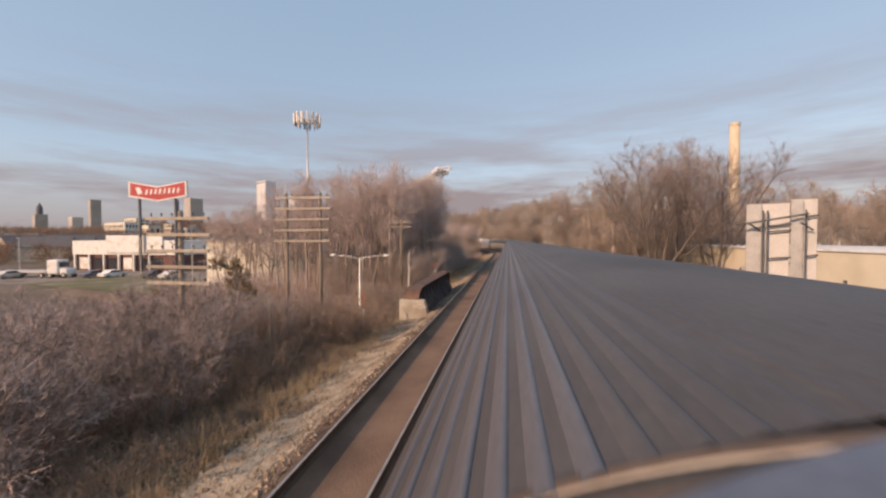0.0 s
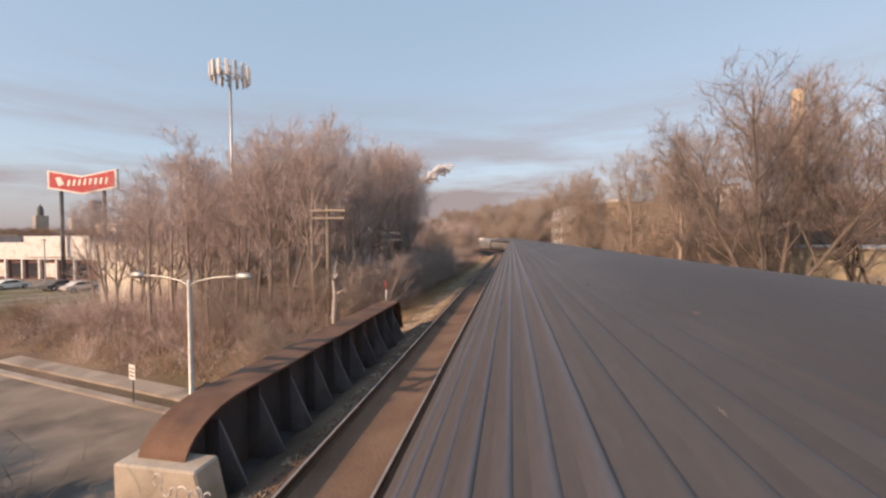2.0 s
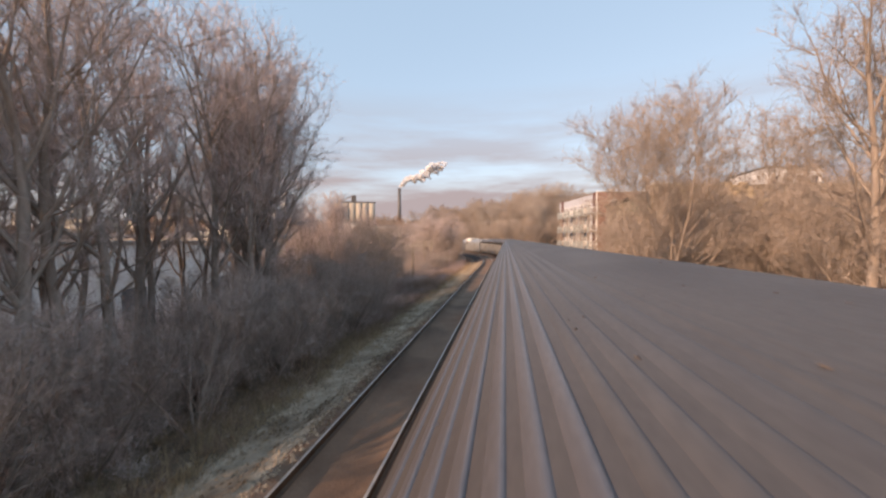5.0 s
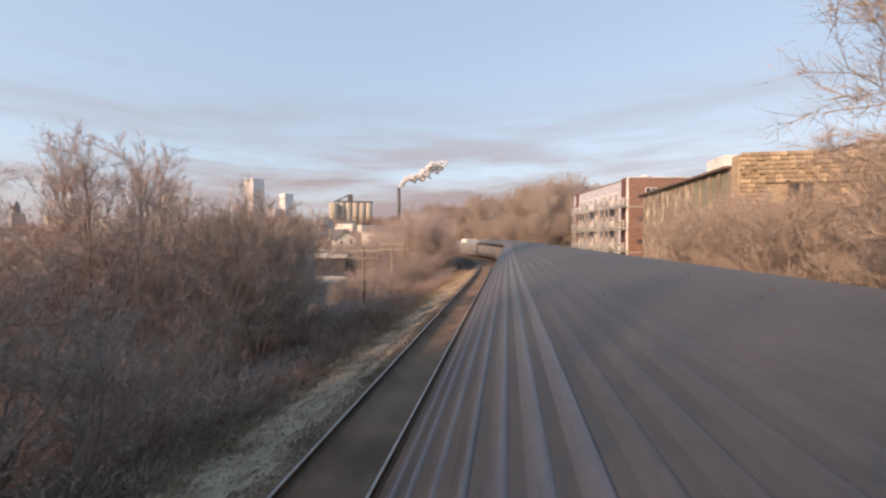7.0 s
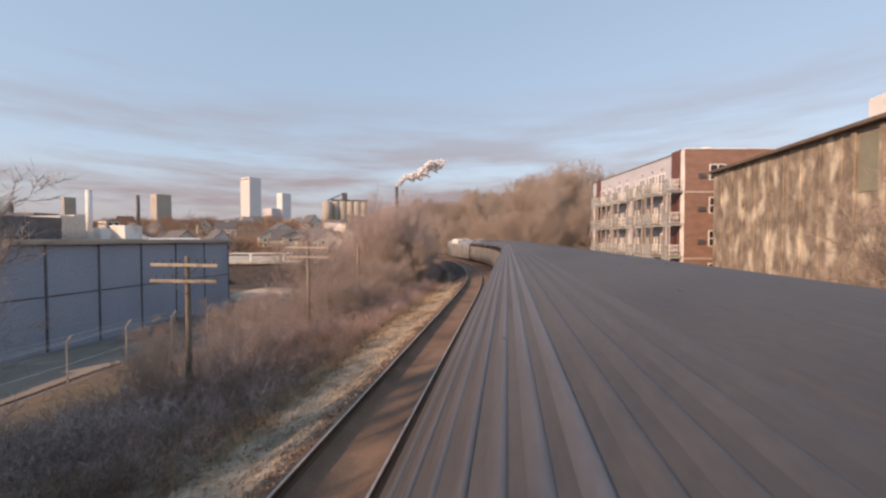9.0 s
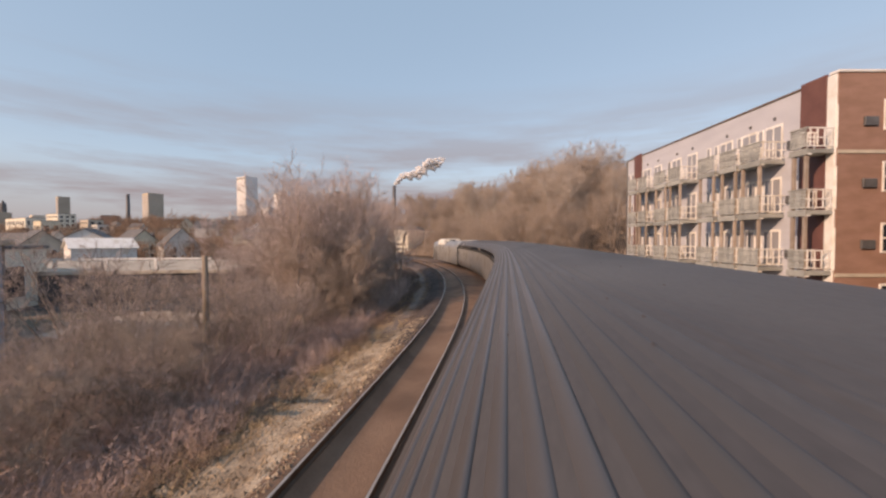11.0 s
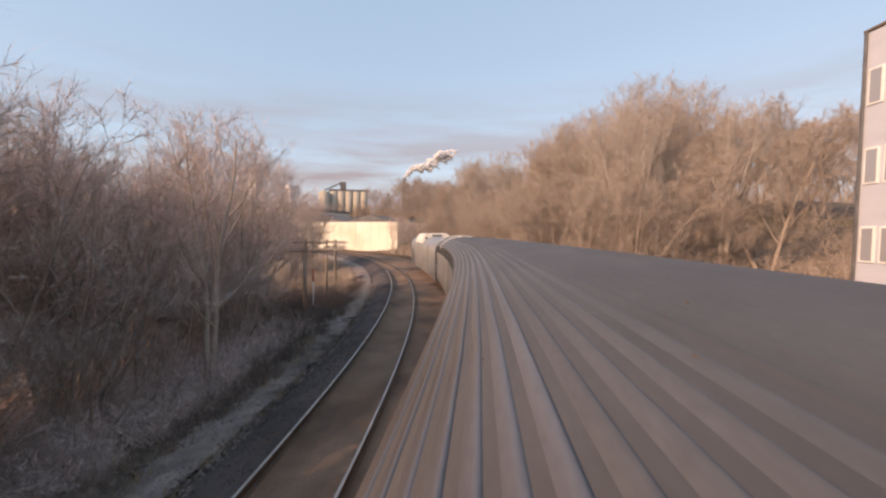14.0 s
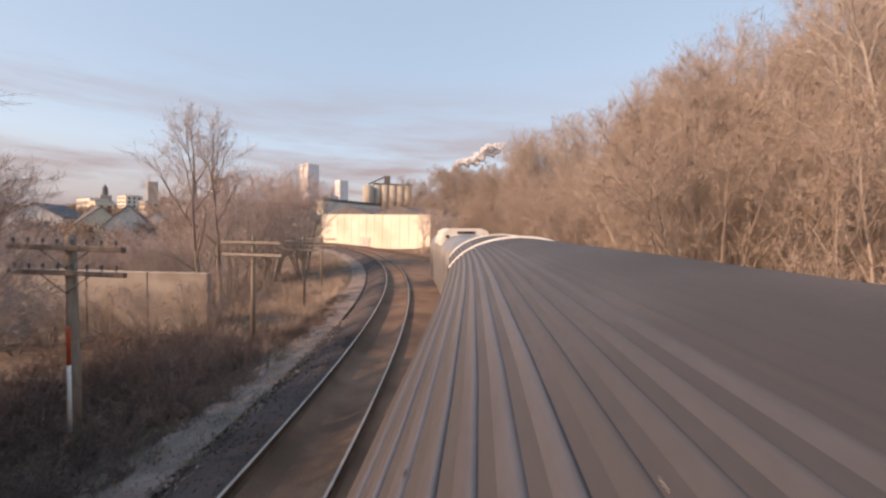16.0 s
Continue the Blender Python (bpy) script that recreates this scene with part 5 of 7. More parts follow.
# ---- generic buildings ----
def windows_on(parent, face, n, rows, x0, x1, z0, z1, w, h, offset, mat=None):
    """Recessed-looking framed windows on a wall; face: ('y', y) or ('x', x) with its outward sign."""
    ax, pos, sgn = face
    for r in range(rows):
        zc = z0 + (r + 0.5) * (z1 - z0) / rows
        for i in range(n):
            c = x0 + (i + 0.5) * (x1 - x0) / n
            a, b = sorted((pos, pos + sgn * offset))
            if ax == "y":
                fr, gl = Shape().box(c - w / 2 - 0.08, c + w / 2 + 0.08, a, b, zc - h / 2 - 0.08, zc + h / 2 + 0.08), Shape().box(c - w / 2, c + w / 2, *sorted((pos + sgn * offset * 0.5, pos + sgn * (offset + 0.02))), zc - h / 2, zc + h / 2)
            else:
                fr, gl = Shape().box(a, b, c - w / 2 - 0.08, c + w / 2 + 0.08, zc - h / 2 - 0.08, zc + h / 2 + 0.08), Shape().box(*sorted((pos + sgn * offset * 0.5, pos + sgn * (offset + 0.02))), c - w / 2, c + w / 2, zc - h / 2, zc + h / 2)
            win = part("window", fr, M_WHITE, parent)
            part("pane", gl, mat or M_GLASS, win)


def gable_house(x, y, wx, wy, eave, ridge, label, wall, roof, turn=0.0, z=None, group="houses", name="house", cat="house", windows=True):
    z = float(land(x, y)) - 0.5 if z is None else z
    h = thing(name, Matrix.Translation((x, y, z)) @ Matrix.Rotation(turn, 4, "Z"), label, cat, group)
    a, b = wx / 2, wy / 2
    v = [(-a, -b, 0), (a, -b, 0), (a, b, 0), (-a, b, 0), (-a, -b, eave), (a, -b, eave), (a, b, eave), (-a, b, eave), (0, -b, ridge), (0, b, ridge)]
    wl = part("wall", Shape().add(v, [(0, 1, 5, 8, 4), (2, 3, 7, 9, 6), (1, 2, 6, 5), (3, 0, 4, 7), (3, 2, 1, 0)]), wall, h)
    o, t = 0.35, 0.18
    sl = (ridge - eave) / a
    for sgn in (-1, 1):
        e = (sgn * (a + o), eave - o * sl)
        rv = [(e[0], -b - o, e[1]), (e[0], b + o, e[1]), (0, b + o, ridge), (0, -b - o, ridge)]
        rv += [(p[0], p[1], p[2] + t) for p in rv]
        part("roof", Shape().add(rv, [(0, 1, 2, 3), (7, 6, 5, 4), (0, 4, 5, 1), (1, 5, 6, 2), (2, 6, 7, 3), (3, 7, 4, 0)]), roof, h)
    if windows:
        windows_on(wl, ("y", -b, -1), 2, 2 if eave > 4.5 else 1, -a * 0.8, a * 0.8, 0.8, eave, min(0.9, wx * 0.14), 1.3, 0.05)
        windows_on(wl, ("x", a, 1), 3, 2 if eave > 4.5 else 1, -b * 0.85, b * 0.85, 0.8, eave, min(0.9, wy * 0.1), 1.3, 0.05)
    return h


def flat_block(x, y, wx, wy, h, label, wall, turn=0.0, z=None, cols=4, rows=3, name="building", cat="building", group="city buildings", cap=M_DKROOF, win=1.2):
    z = float(land(x, y)) - 1.0 if z is None else z
    t = thing(name, Matrix.Translation((x, y, z)) @ Matrix.Rotation(turn, 4, "Z"), label, cat, group)
    wl = part("wall", Shape().box(-wx / 2, wx / 2, -wy / 2, wy / 2, 0, h, None, 0.05), wall, t)
    part("roof", Shape().box(-wx / 2 - 0.15, wx / 2 + 0.15, -wy / 2 - 0.15, wy / 2 + 0.15, h - 0.05, h + 0.3, None, 0.05), cap, t)
    if cols:
        windows_on(wl, ("y", -wy / 2, -1), cols, rows, -wx * 0.46, wx * 0.46, h * 0.08, h * 0.96, wx * 0.92 / cols * 0.5, h * 0.88 / rows * 0.5, 0.08)
        windows_on(wl, ("x", wx / 2, 1), max(2, cols // 2), rows, -wy * 0.46, wy * 0.46, h * 0.08, h * 0.96, wy * 0.92 / max(2, cols // 2) * 0.5, h * 0.88 / rows * 0.5, 0.08)
    return t


# right side near the start
yb = thing("roadside_building", Matrix.Identity(4), "long low cream-painted building with blue oval sign", "building")
yw = part("wall", Shape().box(21.0, 33.0, 8.0, 52.0, -2.0, 3.15, None, 0.04), M_CREAM, yb)
part("coping", Shape().box(20.9, 33.1, 7.9, 52.1, 3.15, 3.32, None, 0.03), M_WHITE, yb)


def oval(k, x0, x1, cy=32.0, cz=2.1, ry=1.15, rz=0.42):
    aa = np.linspace(0, 2 * math.pi, 28, endpoint=False)
    v = [(x0, cy + k * ry * math.cos(a), cz + k * rz * math.sin(a)) for a in aa] + [(x1, cy + k * ry * math.cos(a), cz + k * rz * math.sin(a)) for a in aa]
    return Shape().add(v, [tuple(range(28)), tuple(range(55, 27, -1))] + [(i, i + 28, (i + 1) % 28 + 28, (i + 1) % 28) for i in range(28)])


os_ = thing("oval_sign", Matrix.Identity(4), "blue oval sign with pale border on the cream wall", "sign")
part("border", oval(1.0, 20.93, 20.995), M_SHEET, os_, "pale border")
fld = part("field", oval(0.86, 20.90, 20.94), M_BLUE, os_, "dark blue field")
part("bar", Shape().box(20.885, 20.9, 31.4, 32.6, 2.02, 2.2), M_WHITE, fld)
for yy in (12.0, 17.5, 38.0, 43.0):
    part("doorway", Shape().box(20.96, 21.0, yy - 1.2, yy + 1.2, -1.2, 1.6, None, 0.01), M_SHEET, yw, "pale roller door")
for i in range(12):
    part("wall_light", Shape().box(20.88, 21.0, 9.5 + i * 3.7, 9.65 + i * 3.7, 1.2, 1.4, None, 0.01), M_STEELGREY, yw)
gable_house(54.5, 82.0, 8, 10, 2.6, 6.2, "white gabled house with grey shingle roof", M_WHITE, M_DKROOF, 0.15, -0.5)
gable_house(70.0, 70.0, 9, 10, 3.2, 6.5, "white gabled house behind the cream building", M_WHITE, M_DKROOF, -0.2, 0.0)
flat_block(52, 98, 22, 12, 8, "long tan brick block with flat roof", M_BRICK, 0.0, -0.5, 5, 2)
flat_block(45.0, 116.0, 8, 10, 15.8, "pale apartment block beyond the warehouse", M_TOWER, 0.0, -0.6, 4, 5)
flat_block(25.0, 66.0, 9, 14, 4.6, "low cream building behind bare trees", M_CREAM, 0.0, -0.6, 3, 1)
stack = thing("brick_chimney", Matrix.Translation((46.8, 90.5, -1)), "tall buff brick factory chimney", "chimney")
part("shaft", Shape().tube([(0, 0, 0), (0, 0, 10), (0, 0, 20), (0, 0, 29)], [1.35, 1.15, 1.0, 0.88], 20), M_STACK, stack, smooth=True)
part("cap", Shape().tube([(0, 0, 28.6), (0, 0, 29.2)], [0.98, 0.98], 20), M_STACK, stack)

# left side near the start: long white shop hall, truck, cars, light poles
hall = thing("shop_hall", Matrix.Translation((-90.0, 76.0, -3.6)), "long white flat-roofed shop hall with dark glazed front", "building")
part("upper_wall", Shape().box(-12.0, 16.0, 0, 22, 3.9, 7.2, None, 0.05), M_WHITE, hall, "white upper wall")
part("raised_panel", Shape().box(-2.2, 13.0, -0.3, 0, 4.4, 8.4, None, 0.05), M_WHITE, hall, "raised white front panel")
hw = part("lower_wall", Shape().box(-11.7, 15.7, 0.5, 21.5, 0, 3.9), M_MAROON, hall, "dark lower front")
for i in range(6):
    part("window", Shape().box(-10.6 + i * 4.1, -8.2 + i * 4.1, 0.42, 0.5, 0.5, 3.2, None, 0.02), M_GLASS if i % 3 else M_WHITE, hw)
    part("column", Shape().box(-11.6 + i * 4.1, -11.2 + i * 4.1, -0.1, 0.3, 0, 3.9, None, 0.02), M_WHITE, hall)
lot = structure("parking_lot", Shape().grid(np.stack([np.stack([np.linspace(-125, -40, 30), np.full(30, yy), land(np.linspace(-125, -40, 30), np.full(30, yy)) + 0.05], -1) for yy in np.linspace(50, 75, 10)])), M_ASPHALT, "grey asphalt parking lot before the shop hall")


def wheel_at(parent, x, y, r, w):
    t = part("wheel", Shape().tube([(x, y - w / 2, r), (x, y - w / 2 + 0.03, r), (x, y + w / 2 - 0.03, r), (x, y + w / 2, r)], [r * 0.85, r, r, r * 0.85], 14), M_DARK, parent)
    part("rim", Shape().tube([(x, y - w / 2 - 0.02, r), (x, y + w / 2 + 0.02, r)], r * 0.5, 10), M_GALV, t)


def car(x, y, turn, paint, label):
    c = thing("car", Matrix.Translation((x, y, float(land(x, y)) + 0.06)) @ Matrix.Rotation(turn, 4, "Z"), label, "car", "parked cars")
    poly = [(-2.15, 0.3), (-2.2, 0.75), (-1.5, 0.9), (-0.9, 1.38), (0.5, 1.42), (1.2, 0.95), (2.05, 0.82), (2.2, 0.5), (2.15, 0.3)]
    n = len(poly)
    v = [(px, -0.85, pz) for px, pz in poly] + [(px, 0.85, pz) for px, pz in poly]
    part("body", Shape().add(v, [tuple(range(n)), tuple(range(2 * n - 1, n - 1, -1))] + [(i, i + n, (i + 1) % n + n, (i + 1) % n) for i in range(n)]), paint, c)
    for sy in (-0.86, 0.86):
        part("side_window", Shape().add([(-1.2, sy, 0.95), (-0.8, sy, 1.3), (0.45, sy, 1.34), (0.95, sy, 0.97)], [(0, 1, 2, 3)]), M_GLASS, c)
    for wx in (-1.35, 1.35):
        for wy in (-0.78, 0.78):
            wheel_at(c, wx, wy, 0.32, 0.2)


for i, (x, y) in enumerate(((-98, 57), (-94.5, 58), (-91, 57.2), (-78, 62), (-74.5, 62.4), (-66, 63), (-62, 63), (-104, 58))):
    car(x, y, 1.4 + 0.1 * (i % 3), (M_WHITE, M_STEELGREY, M_SHEET, M_NOSE)[i % 4], ("white", "dark grey", "pale silver", "blue-grey")[i % 4] + " car parked on the asphalt lot")
tr = thing("truck", Matrix.Translation((-84.5, 60.5, float(land(-84.5, 60.5)) + 0.06)) @ Matrix.Rotation(0.15, 4, "Z"), "white tractor truck with pale flatbed trailer on the lot", "truck")
part("cab", Shape().box(-1.2, 1.1, -1.2, 1.2, 0.7, 3.4, None, 0.2), M_WHITE, tr, "white cab")
part("bonnet", Shape().box(1.1, 2.6, -1.0, 1.0, 0.6, 1.8, None, 0.15), M_WHITE, tr)
part("windscreen", Shape().box(1.0, 1.13, -1.0, 1.0, 2.0, 3.0, None, 0.02), M_GLASS, tr)
part("trailer", Shape().box(-13.0, -1.5, -1.2, 1.2, 1.0, 1.35, None, 0.03), M_SHEET, tr, "pale flatbed")
for wx in (2.0, -0.6, -2.2, -11.0, -12.2):
    for wy in (-1.0, 1.0):
        wheel_at(tr, wx, wy, 0.5, 0.3)
for x, y in ((-96, 62), (-70, 64), (-55, 60)):
    p = thing("lot_lamp", Matrix.Translation((x, y, float(land(x, y)))), "slim lamp post on the parking lot", "lamp post", "lot lamps")
    part("mast", Shape().tube([(0, 0, 0), (0, 0, 7.5)], [0.11, 0.07], 7), M_GALV, p)
    part("lamp_head", Shape().box(-0.5, 0.1, -0.15, 0.15, 7.4, 7.6, None, 0.03), M_GALV, p)
flat_block(-45, 96, 34, 14, 6.2, "white warehouse hall behind bare trees", M_OFFWHITE, 0.1, -4.0, 6, 1)
flat_block(-62, 118, 26, 14, 7.0, "pale warehouse hall behind the wood", M_OFFWHITE, 0.05, -4.0, 5, 1)


# ---- apartment house beside the line ----
APT = Matrix.Translation((16.2, 112.0, 0)) @ Matrix.Rotation(radians(9.8), 4, "Z")   # local y runs along the railway, x away from it
A0, AL, AD, AT = 1.35, 22.7, 16.0, 12.0
apt = thing("apartment_house", APT, "grey-sided and red brick apartment house with timber balconies", "apartment house")
wall = part("track_wall", Shape().box(0.0, 0.4, A0 + 0.4, AL, -1.5, AT, None, 0.02), M_SIDING, apt, "light grey siding")
endw = part("end_wall", Shape().box(0.0, AD, A0, A0 + 0.4, -1.5, AT + 0.15, None, 0.02), M_BRICK, apt, "red-brown brick end wall")
part("far_end_wall", Shape().box(0.4, AD, AL - 0.4, AL, -1.5, AT, None, 0.02), M_SIDING, apt)
part("rear_wall", Shape().box(AD - 0.4, AD, A0 + 0.4, AL - 0.4, -1.5, AT, None, 0.02), M_BRICK, apt)
part("roof", Shape().box(0.4, AD - 0.4, A0 + 0.4, AL - 0.4, AT - 0.7, AT - 0.5), M_DKROOF, apt)
part("coping", Shape().box(-0.06, 0.46, A0 + 0.47, AL + 0.05, AT + 0.002, AT + 0.12, None, 0.02), M_EAVE, apt, "brown metal coping")
part("end_coping", Shape().box(-0.05, AD + 0.05, A0 - 0.06, A0 + 0.46, AT + 0.152, AT + 0.28, None, 0.02), M_WHITE, apt, "pale coping")
for z in (2.1, 8.2):
    part("stone_band", Shape().box(-0.02, AD, A0 - 0.04, A0, z, z + 0.18, None, 0.01), M_CONC, endw)
part("roof_vent", Shape().tube([(3.6, 4, AT - 0.5), (3.6, 4, AT + 0.6), (3.6, 4, AT + 0.62), (3.6, 4, AT + 0.85), (3.6, 4, AT + 0.95)], [0.35, 0.35, 0.7, 0.7, 0.3], 12), M_WHITE, apt, smooth=True)
part("downpipe", Shape().tube([(-0.08, AL - 0.1, -1), (-0.08, AL - 0.1, AT)], 0.06, 6), M_STEELGREY, apt)
FLOORS = (-0.62, 2.4, 5.42, 8.45)
# end wall windows
for z in FLOORS:
    for x in (3.0, 6.6, 10.2, 13.6):
        wn_ = part("window", Shape().box(x - 0.75, x + 0.75, A0 - 0.05, A0 + 0.02, z + 0.9, z + 2.4, None, 0.01), M_WHITE, endw, "white framed window")
        for dx in (-0.36, 0.36):
            for dz in (1.3, 2.0):
                part("pane", Shape().box(x + dx - 0.3, x + dx + 0.3, A0 - 0.062, A0 - 0.05, z + dz - 0.3, z + dz + 0.3), M_GLASS, wn_)
        part("air_unit", Shape().box(x - 1.75, x - 1.05, A0 - 0.1, A0 + 0.02, z + 1.1, z + 1.55, None, 0.02), M_STEELGREY, endw, "dark wall air unit")
# maroon uprights at both ends of the balcony front
for y0, y1 in ((1.85, 3.25), (19.8, 21.1)):
    part("maroon_panel", Shape().box(-0.12, -0.001, y0, y1, -1.2, AT + 0.25, None, 0.02), M_MAROON, apt, "maroon upright panel")
part("corner_panel", Shape().box(-0.1, -0.001, A0 + 0.02, 1.83, -1.2, AT + 0.1, None, 0.02), M_WHITE, apt)


def sliding_door(y, z, w=1.7):
    f = part("balcony_door", Shape().box(-0.05, 0.01, y - w / 2, y + w / 2, z + 0.05, z + 2.15, None, 0.01), M_WHITE, wall, "white framed balcony door")
    for s in (-1, 1):
        part("pane", Shape().box(-0.062, -0.05, y + s * w * 0.24 - w * 0.19, y + s * w * 0.24 + w * 0.19, z + 0.2, z + 2.0), M_CURTAIN, f)


def side_window(y, z, w=0.7):
    f = part("window", Shape().box(-0.05, 0.01, y - w / 2, y + w / 2, z + 0.7, z + 2.1, None, 0.01), M_WHITE, wall)
    part("pane", Shape().box(-0.062, -0.05, y - w / 2 + 0.08, y + w / 2 - 0.08, z + 0.78, z + 2.02), M_CURTAIN, f)


DEPTH = 1.45


def balcony(y0, y1, z, ground):
    """Timber balcony with slatted front, lighter side rails and posts down to the next floor."""
    b = part("balcony", Shape().box(-DEPTH, -0.002, y0, y1, z - 0.22, z, None, 0.02), M_BALC, apt, "grey-green timber balcony")
    part("fascia", Shape().box(-DEPTH - 0.04, -DEPTH - 0.002, y0 - 0.05, y1 + 0.05, z - 0.3, z + 0.02, None, 0.01), M_BALC, b)
    for k in range(6):
        zz = z + 0.1 + k * 0.15
        part("front_slat", Shape().box(-DEPTH - 0.03, -DEPTH, y0, y1, zz, zz + 0.125, None, 0.006), M_BALC, b)
    part("top_rail", Shape().box(-DEPTH - 0.05, -DEPTH + 0.04, y0 - 0.04, y1 + 0.04, z + 1.0, z + 1.07, None, 0.008), M_BALC, b)
    for y in (y0, y1):
        part("side_rail", Shape().box(-DEPTH, -0.01, y - 0.02, y + 0.02, z + 0.98, z + 1.05, None, 0.006), M_WHITE, b)
        part("side_rail", Shape().box(-DEPTH, -0.01, y - 0.02, y + 0.02, z + 0.1, z + 0.16, None, 0.006), M_WHITE, b)
        part("side_rail", Shape().box(-DEPTH, -0.01, y - 0.02, y + 0.02, z + 0.52, z + 0.58, None, 0.006), M_WHITE, b)
        for k in range(4):
            xx = -DEPTH + 0.15 + k * 0.36
            part("baluster", Shape().box(xx - 0.035, xx + 0.035, y - 0.018, y + 0.018, z + 0.161, z + 0.979), M_WHITE, b)
    low = -1.0 if ground else z - 3.02 + 0.02
    for y in (y0 + 0.12, y1 - 0.12):
        p = part("post", Shape().box(-DEPTH + 0.02, -DEPTH + 0.17, y - 0.075, y + 0.075, low, z - 0.3, None, 0.012), M_POST, b, "brown timber post")
        part("post_cap", Shape().box(-DEPTH - 0.02, -DEPTH + 0.26, y - 0.14, y + 0.14, z - 0.3, z - 0.221, None, 0.01), M_WHITE, p)


BAYS = ((1.4, 2.3), (4.2, 5.65), (6.0, 7.35), (7.9, 9.45), (11.5, 13.0), (13.4, 15.0), (16.3, 17.65), (17.95, 19.5))
for k, (y0, y1) in enumerate(BAYS):
    for z in FLOORS:
        balcony(y0, y1, z, z < 0)
        sliding_door((y0 + y1) / 2 + 0.05, z, 1.15)
        side_window(y0 - 1.05 if k in (4, 6) else y1 + 0.22, z, 0.4)
        if k in (1, 3, 4, 6):
            yy = y0 - 0.5
            ac = part("air_unit", Shape().box(-0.16, 0.0, yy - 0.3, yy + 0.3, z + 0.55, z + 1.0, None, 0.02), M_STEELGREY, wall, "dark wall air unit")
            part("sleeve", Shape().box(-0.1, -0.002, yy - 0.62, yy - 0.301, z + 0.5, z + 1.05, None, 0.01), M_WHITE, ac)
    part("wall_lamp", Shape().box(-0.1, 0.0, (y0 + y1) / 2 - 0.06, (y0 + y1) / 2 + 0.06, 10.9, 11.05, None, 0.01), M_STEELGREY, wall)
for z in FLOORS:
    for y in (21.5, 22.2):
        side_window(y, z, 0.55)

# ---- old warehouse ----
WX, W0, W1, WT = 16.6, 89.6, 109.6, 9.3
wh = thing("old_warehouse", Matrix.Identity(4), "derelict warehouse with peeling stucco side and cream brick end", "warehouse")
side = part("side_wall", Shape().box(WX, WX + 0.5, W0 + 0.9, W1, -1.5, WT, None, 0.02), M_STUCCO, wh, "peeling stained stucco wall")
part("end_wall", Shape().box(WX + 0.9, WX + 22, W0, W0 + 0.5, -1.5, WT + 0.7, None, 0.02), M_CREAMBRICK, wh, "patched cream brick end wall")
part("far_wall", Shape().box(WX + 0.5, WX + 22, W1 - 0.5, W1, -1.5, WT, None, 0.02), M_STUCCO, wh)
part("rear_wall", Shape().box(WX + 21.5, WX + 22, W0 + 0.5, W1 - 0.5, -1.5, WT, None, 0.02), M_STUCCO, wh)
part("roof", Shape().box(WX + 0.5, WX + 21.5, W0 + 0.5, W1 - 0.5, WT - 0.4, WT - 0.2), M_DKROOF, wh)
part("roof_edge", Shape().box(WX - 0.4, WX + 0.52, W0 + 0.95, W1 + 0.1, WT + 0.002, WT + 0.22, None, 0.03), M_EAVE, wh, "brown overhanging roof edge")
part("patch", Shape().box(WX + 1.7, WX + 9.5, W0 - 0.05, W0 + 0.01, 0.5, 6.1, None, 0.02), M_PATCH, wh, "brown stucco patch")
part("lintel", Shape().box(WX + 3.0, WX + 8.0, W0 - 0.12, W0 - 0.051, 8.05, 8.22, None, 0.01), M_EAVE, wh)
corner = part("brick_corner", Shape().box(WX, WX + 0.898, W0 - 0.02, W0 + 0.898, -1.5, WT + 0.85, None, 0.06), M_CREAMBRICK, wh, "eroded cream brick corner")
for i in range(4):
    y0 = W0 + 1.2 + i * 1.5
    part("boarded_window", Shape().box(WX - 0.04, WX + 0.02, y0, y0 + 1.0, 6.2, WT - 0.35, None, 0.02), M_GREENW, side, "dark green boarding")
    part("pier", Shape().box(WX - 0.12, WX - 0.001, y0 + 1.12, y0 + 1.4, -1.5, WT - 0.1, None, 0.03), M_STUCCO, side)
for i in range(9):
    y0 = W0 + 7.6 + i * 1.38
    part("pier", Shape().box(WX - 0.07, WX - 0.001, y0, y0 + 0.16, -1.5, WT - 0.2, None, 0.02), M_STUCCO, side)
for x in (3.6, 4.5):
    wf = part("window", Shape().box(WX + x - 0.36, WX + x + 0.36, W0 - 0.09, W0 + 0.01, 6.2, 8.0, None, 0.02), M_EAVE, wh, "dark weathered window")
    part("pane", Shape().box(WX + x - 0.26, WX + x + 0.26, W0 - 0.1, W0 - 0.091, 6.3, 7.9), M_GLASS, wf)
g5 = np.random.default_rng(77)
blocks = [Shape().box(-0.5, 0.5, -0.06, 0.06, -0.5, 0.5, None, k).mesh("stone_block", M_CREAMBRICK) for k in (0.03, 0.05)]
for r in range(34):   # coursed stones of the worn corner
    z = -0.6 + r * 0.325
    x = WX + 0.02 + (r % 2) * 0.12
    while x < WX + 1.5 + (r > 26) * 8.0:
        w_ = g5.uniform(0.35, 0.7)
        if g5.random() < 0.86:
            b_ = part("stone_block", blocks[int(g5.integers(2))], None, corner)
            b_.matrix_basis = Matrix.Translation((x + w_ / 2, W0 - 0.055 + g5.uniform(-0.035, 0.0), z)) @ Matrix.Diagonal((w_ - 0.03, 1, 0.295, 1))
        x += w_
part("roof_hatch", Shape().box(WX + 2.0, WX + 4.6, 95.5, 98.5, WT - 0.2, WT + 2.0, None, 0.05), M_WHITE, wh, "white roof housing")
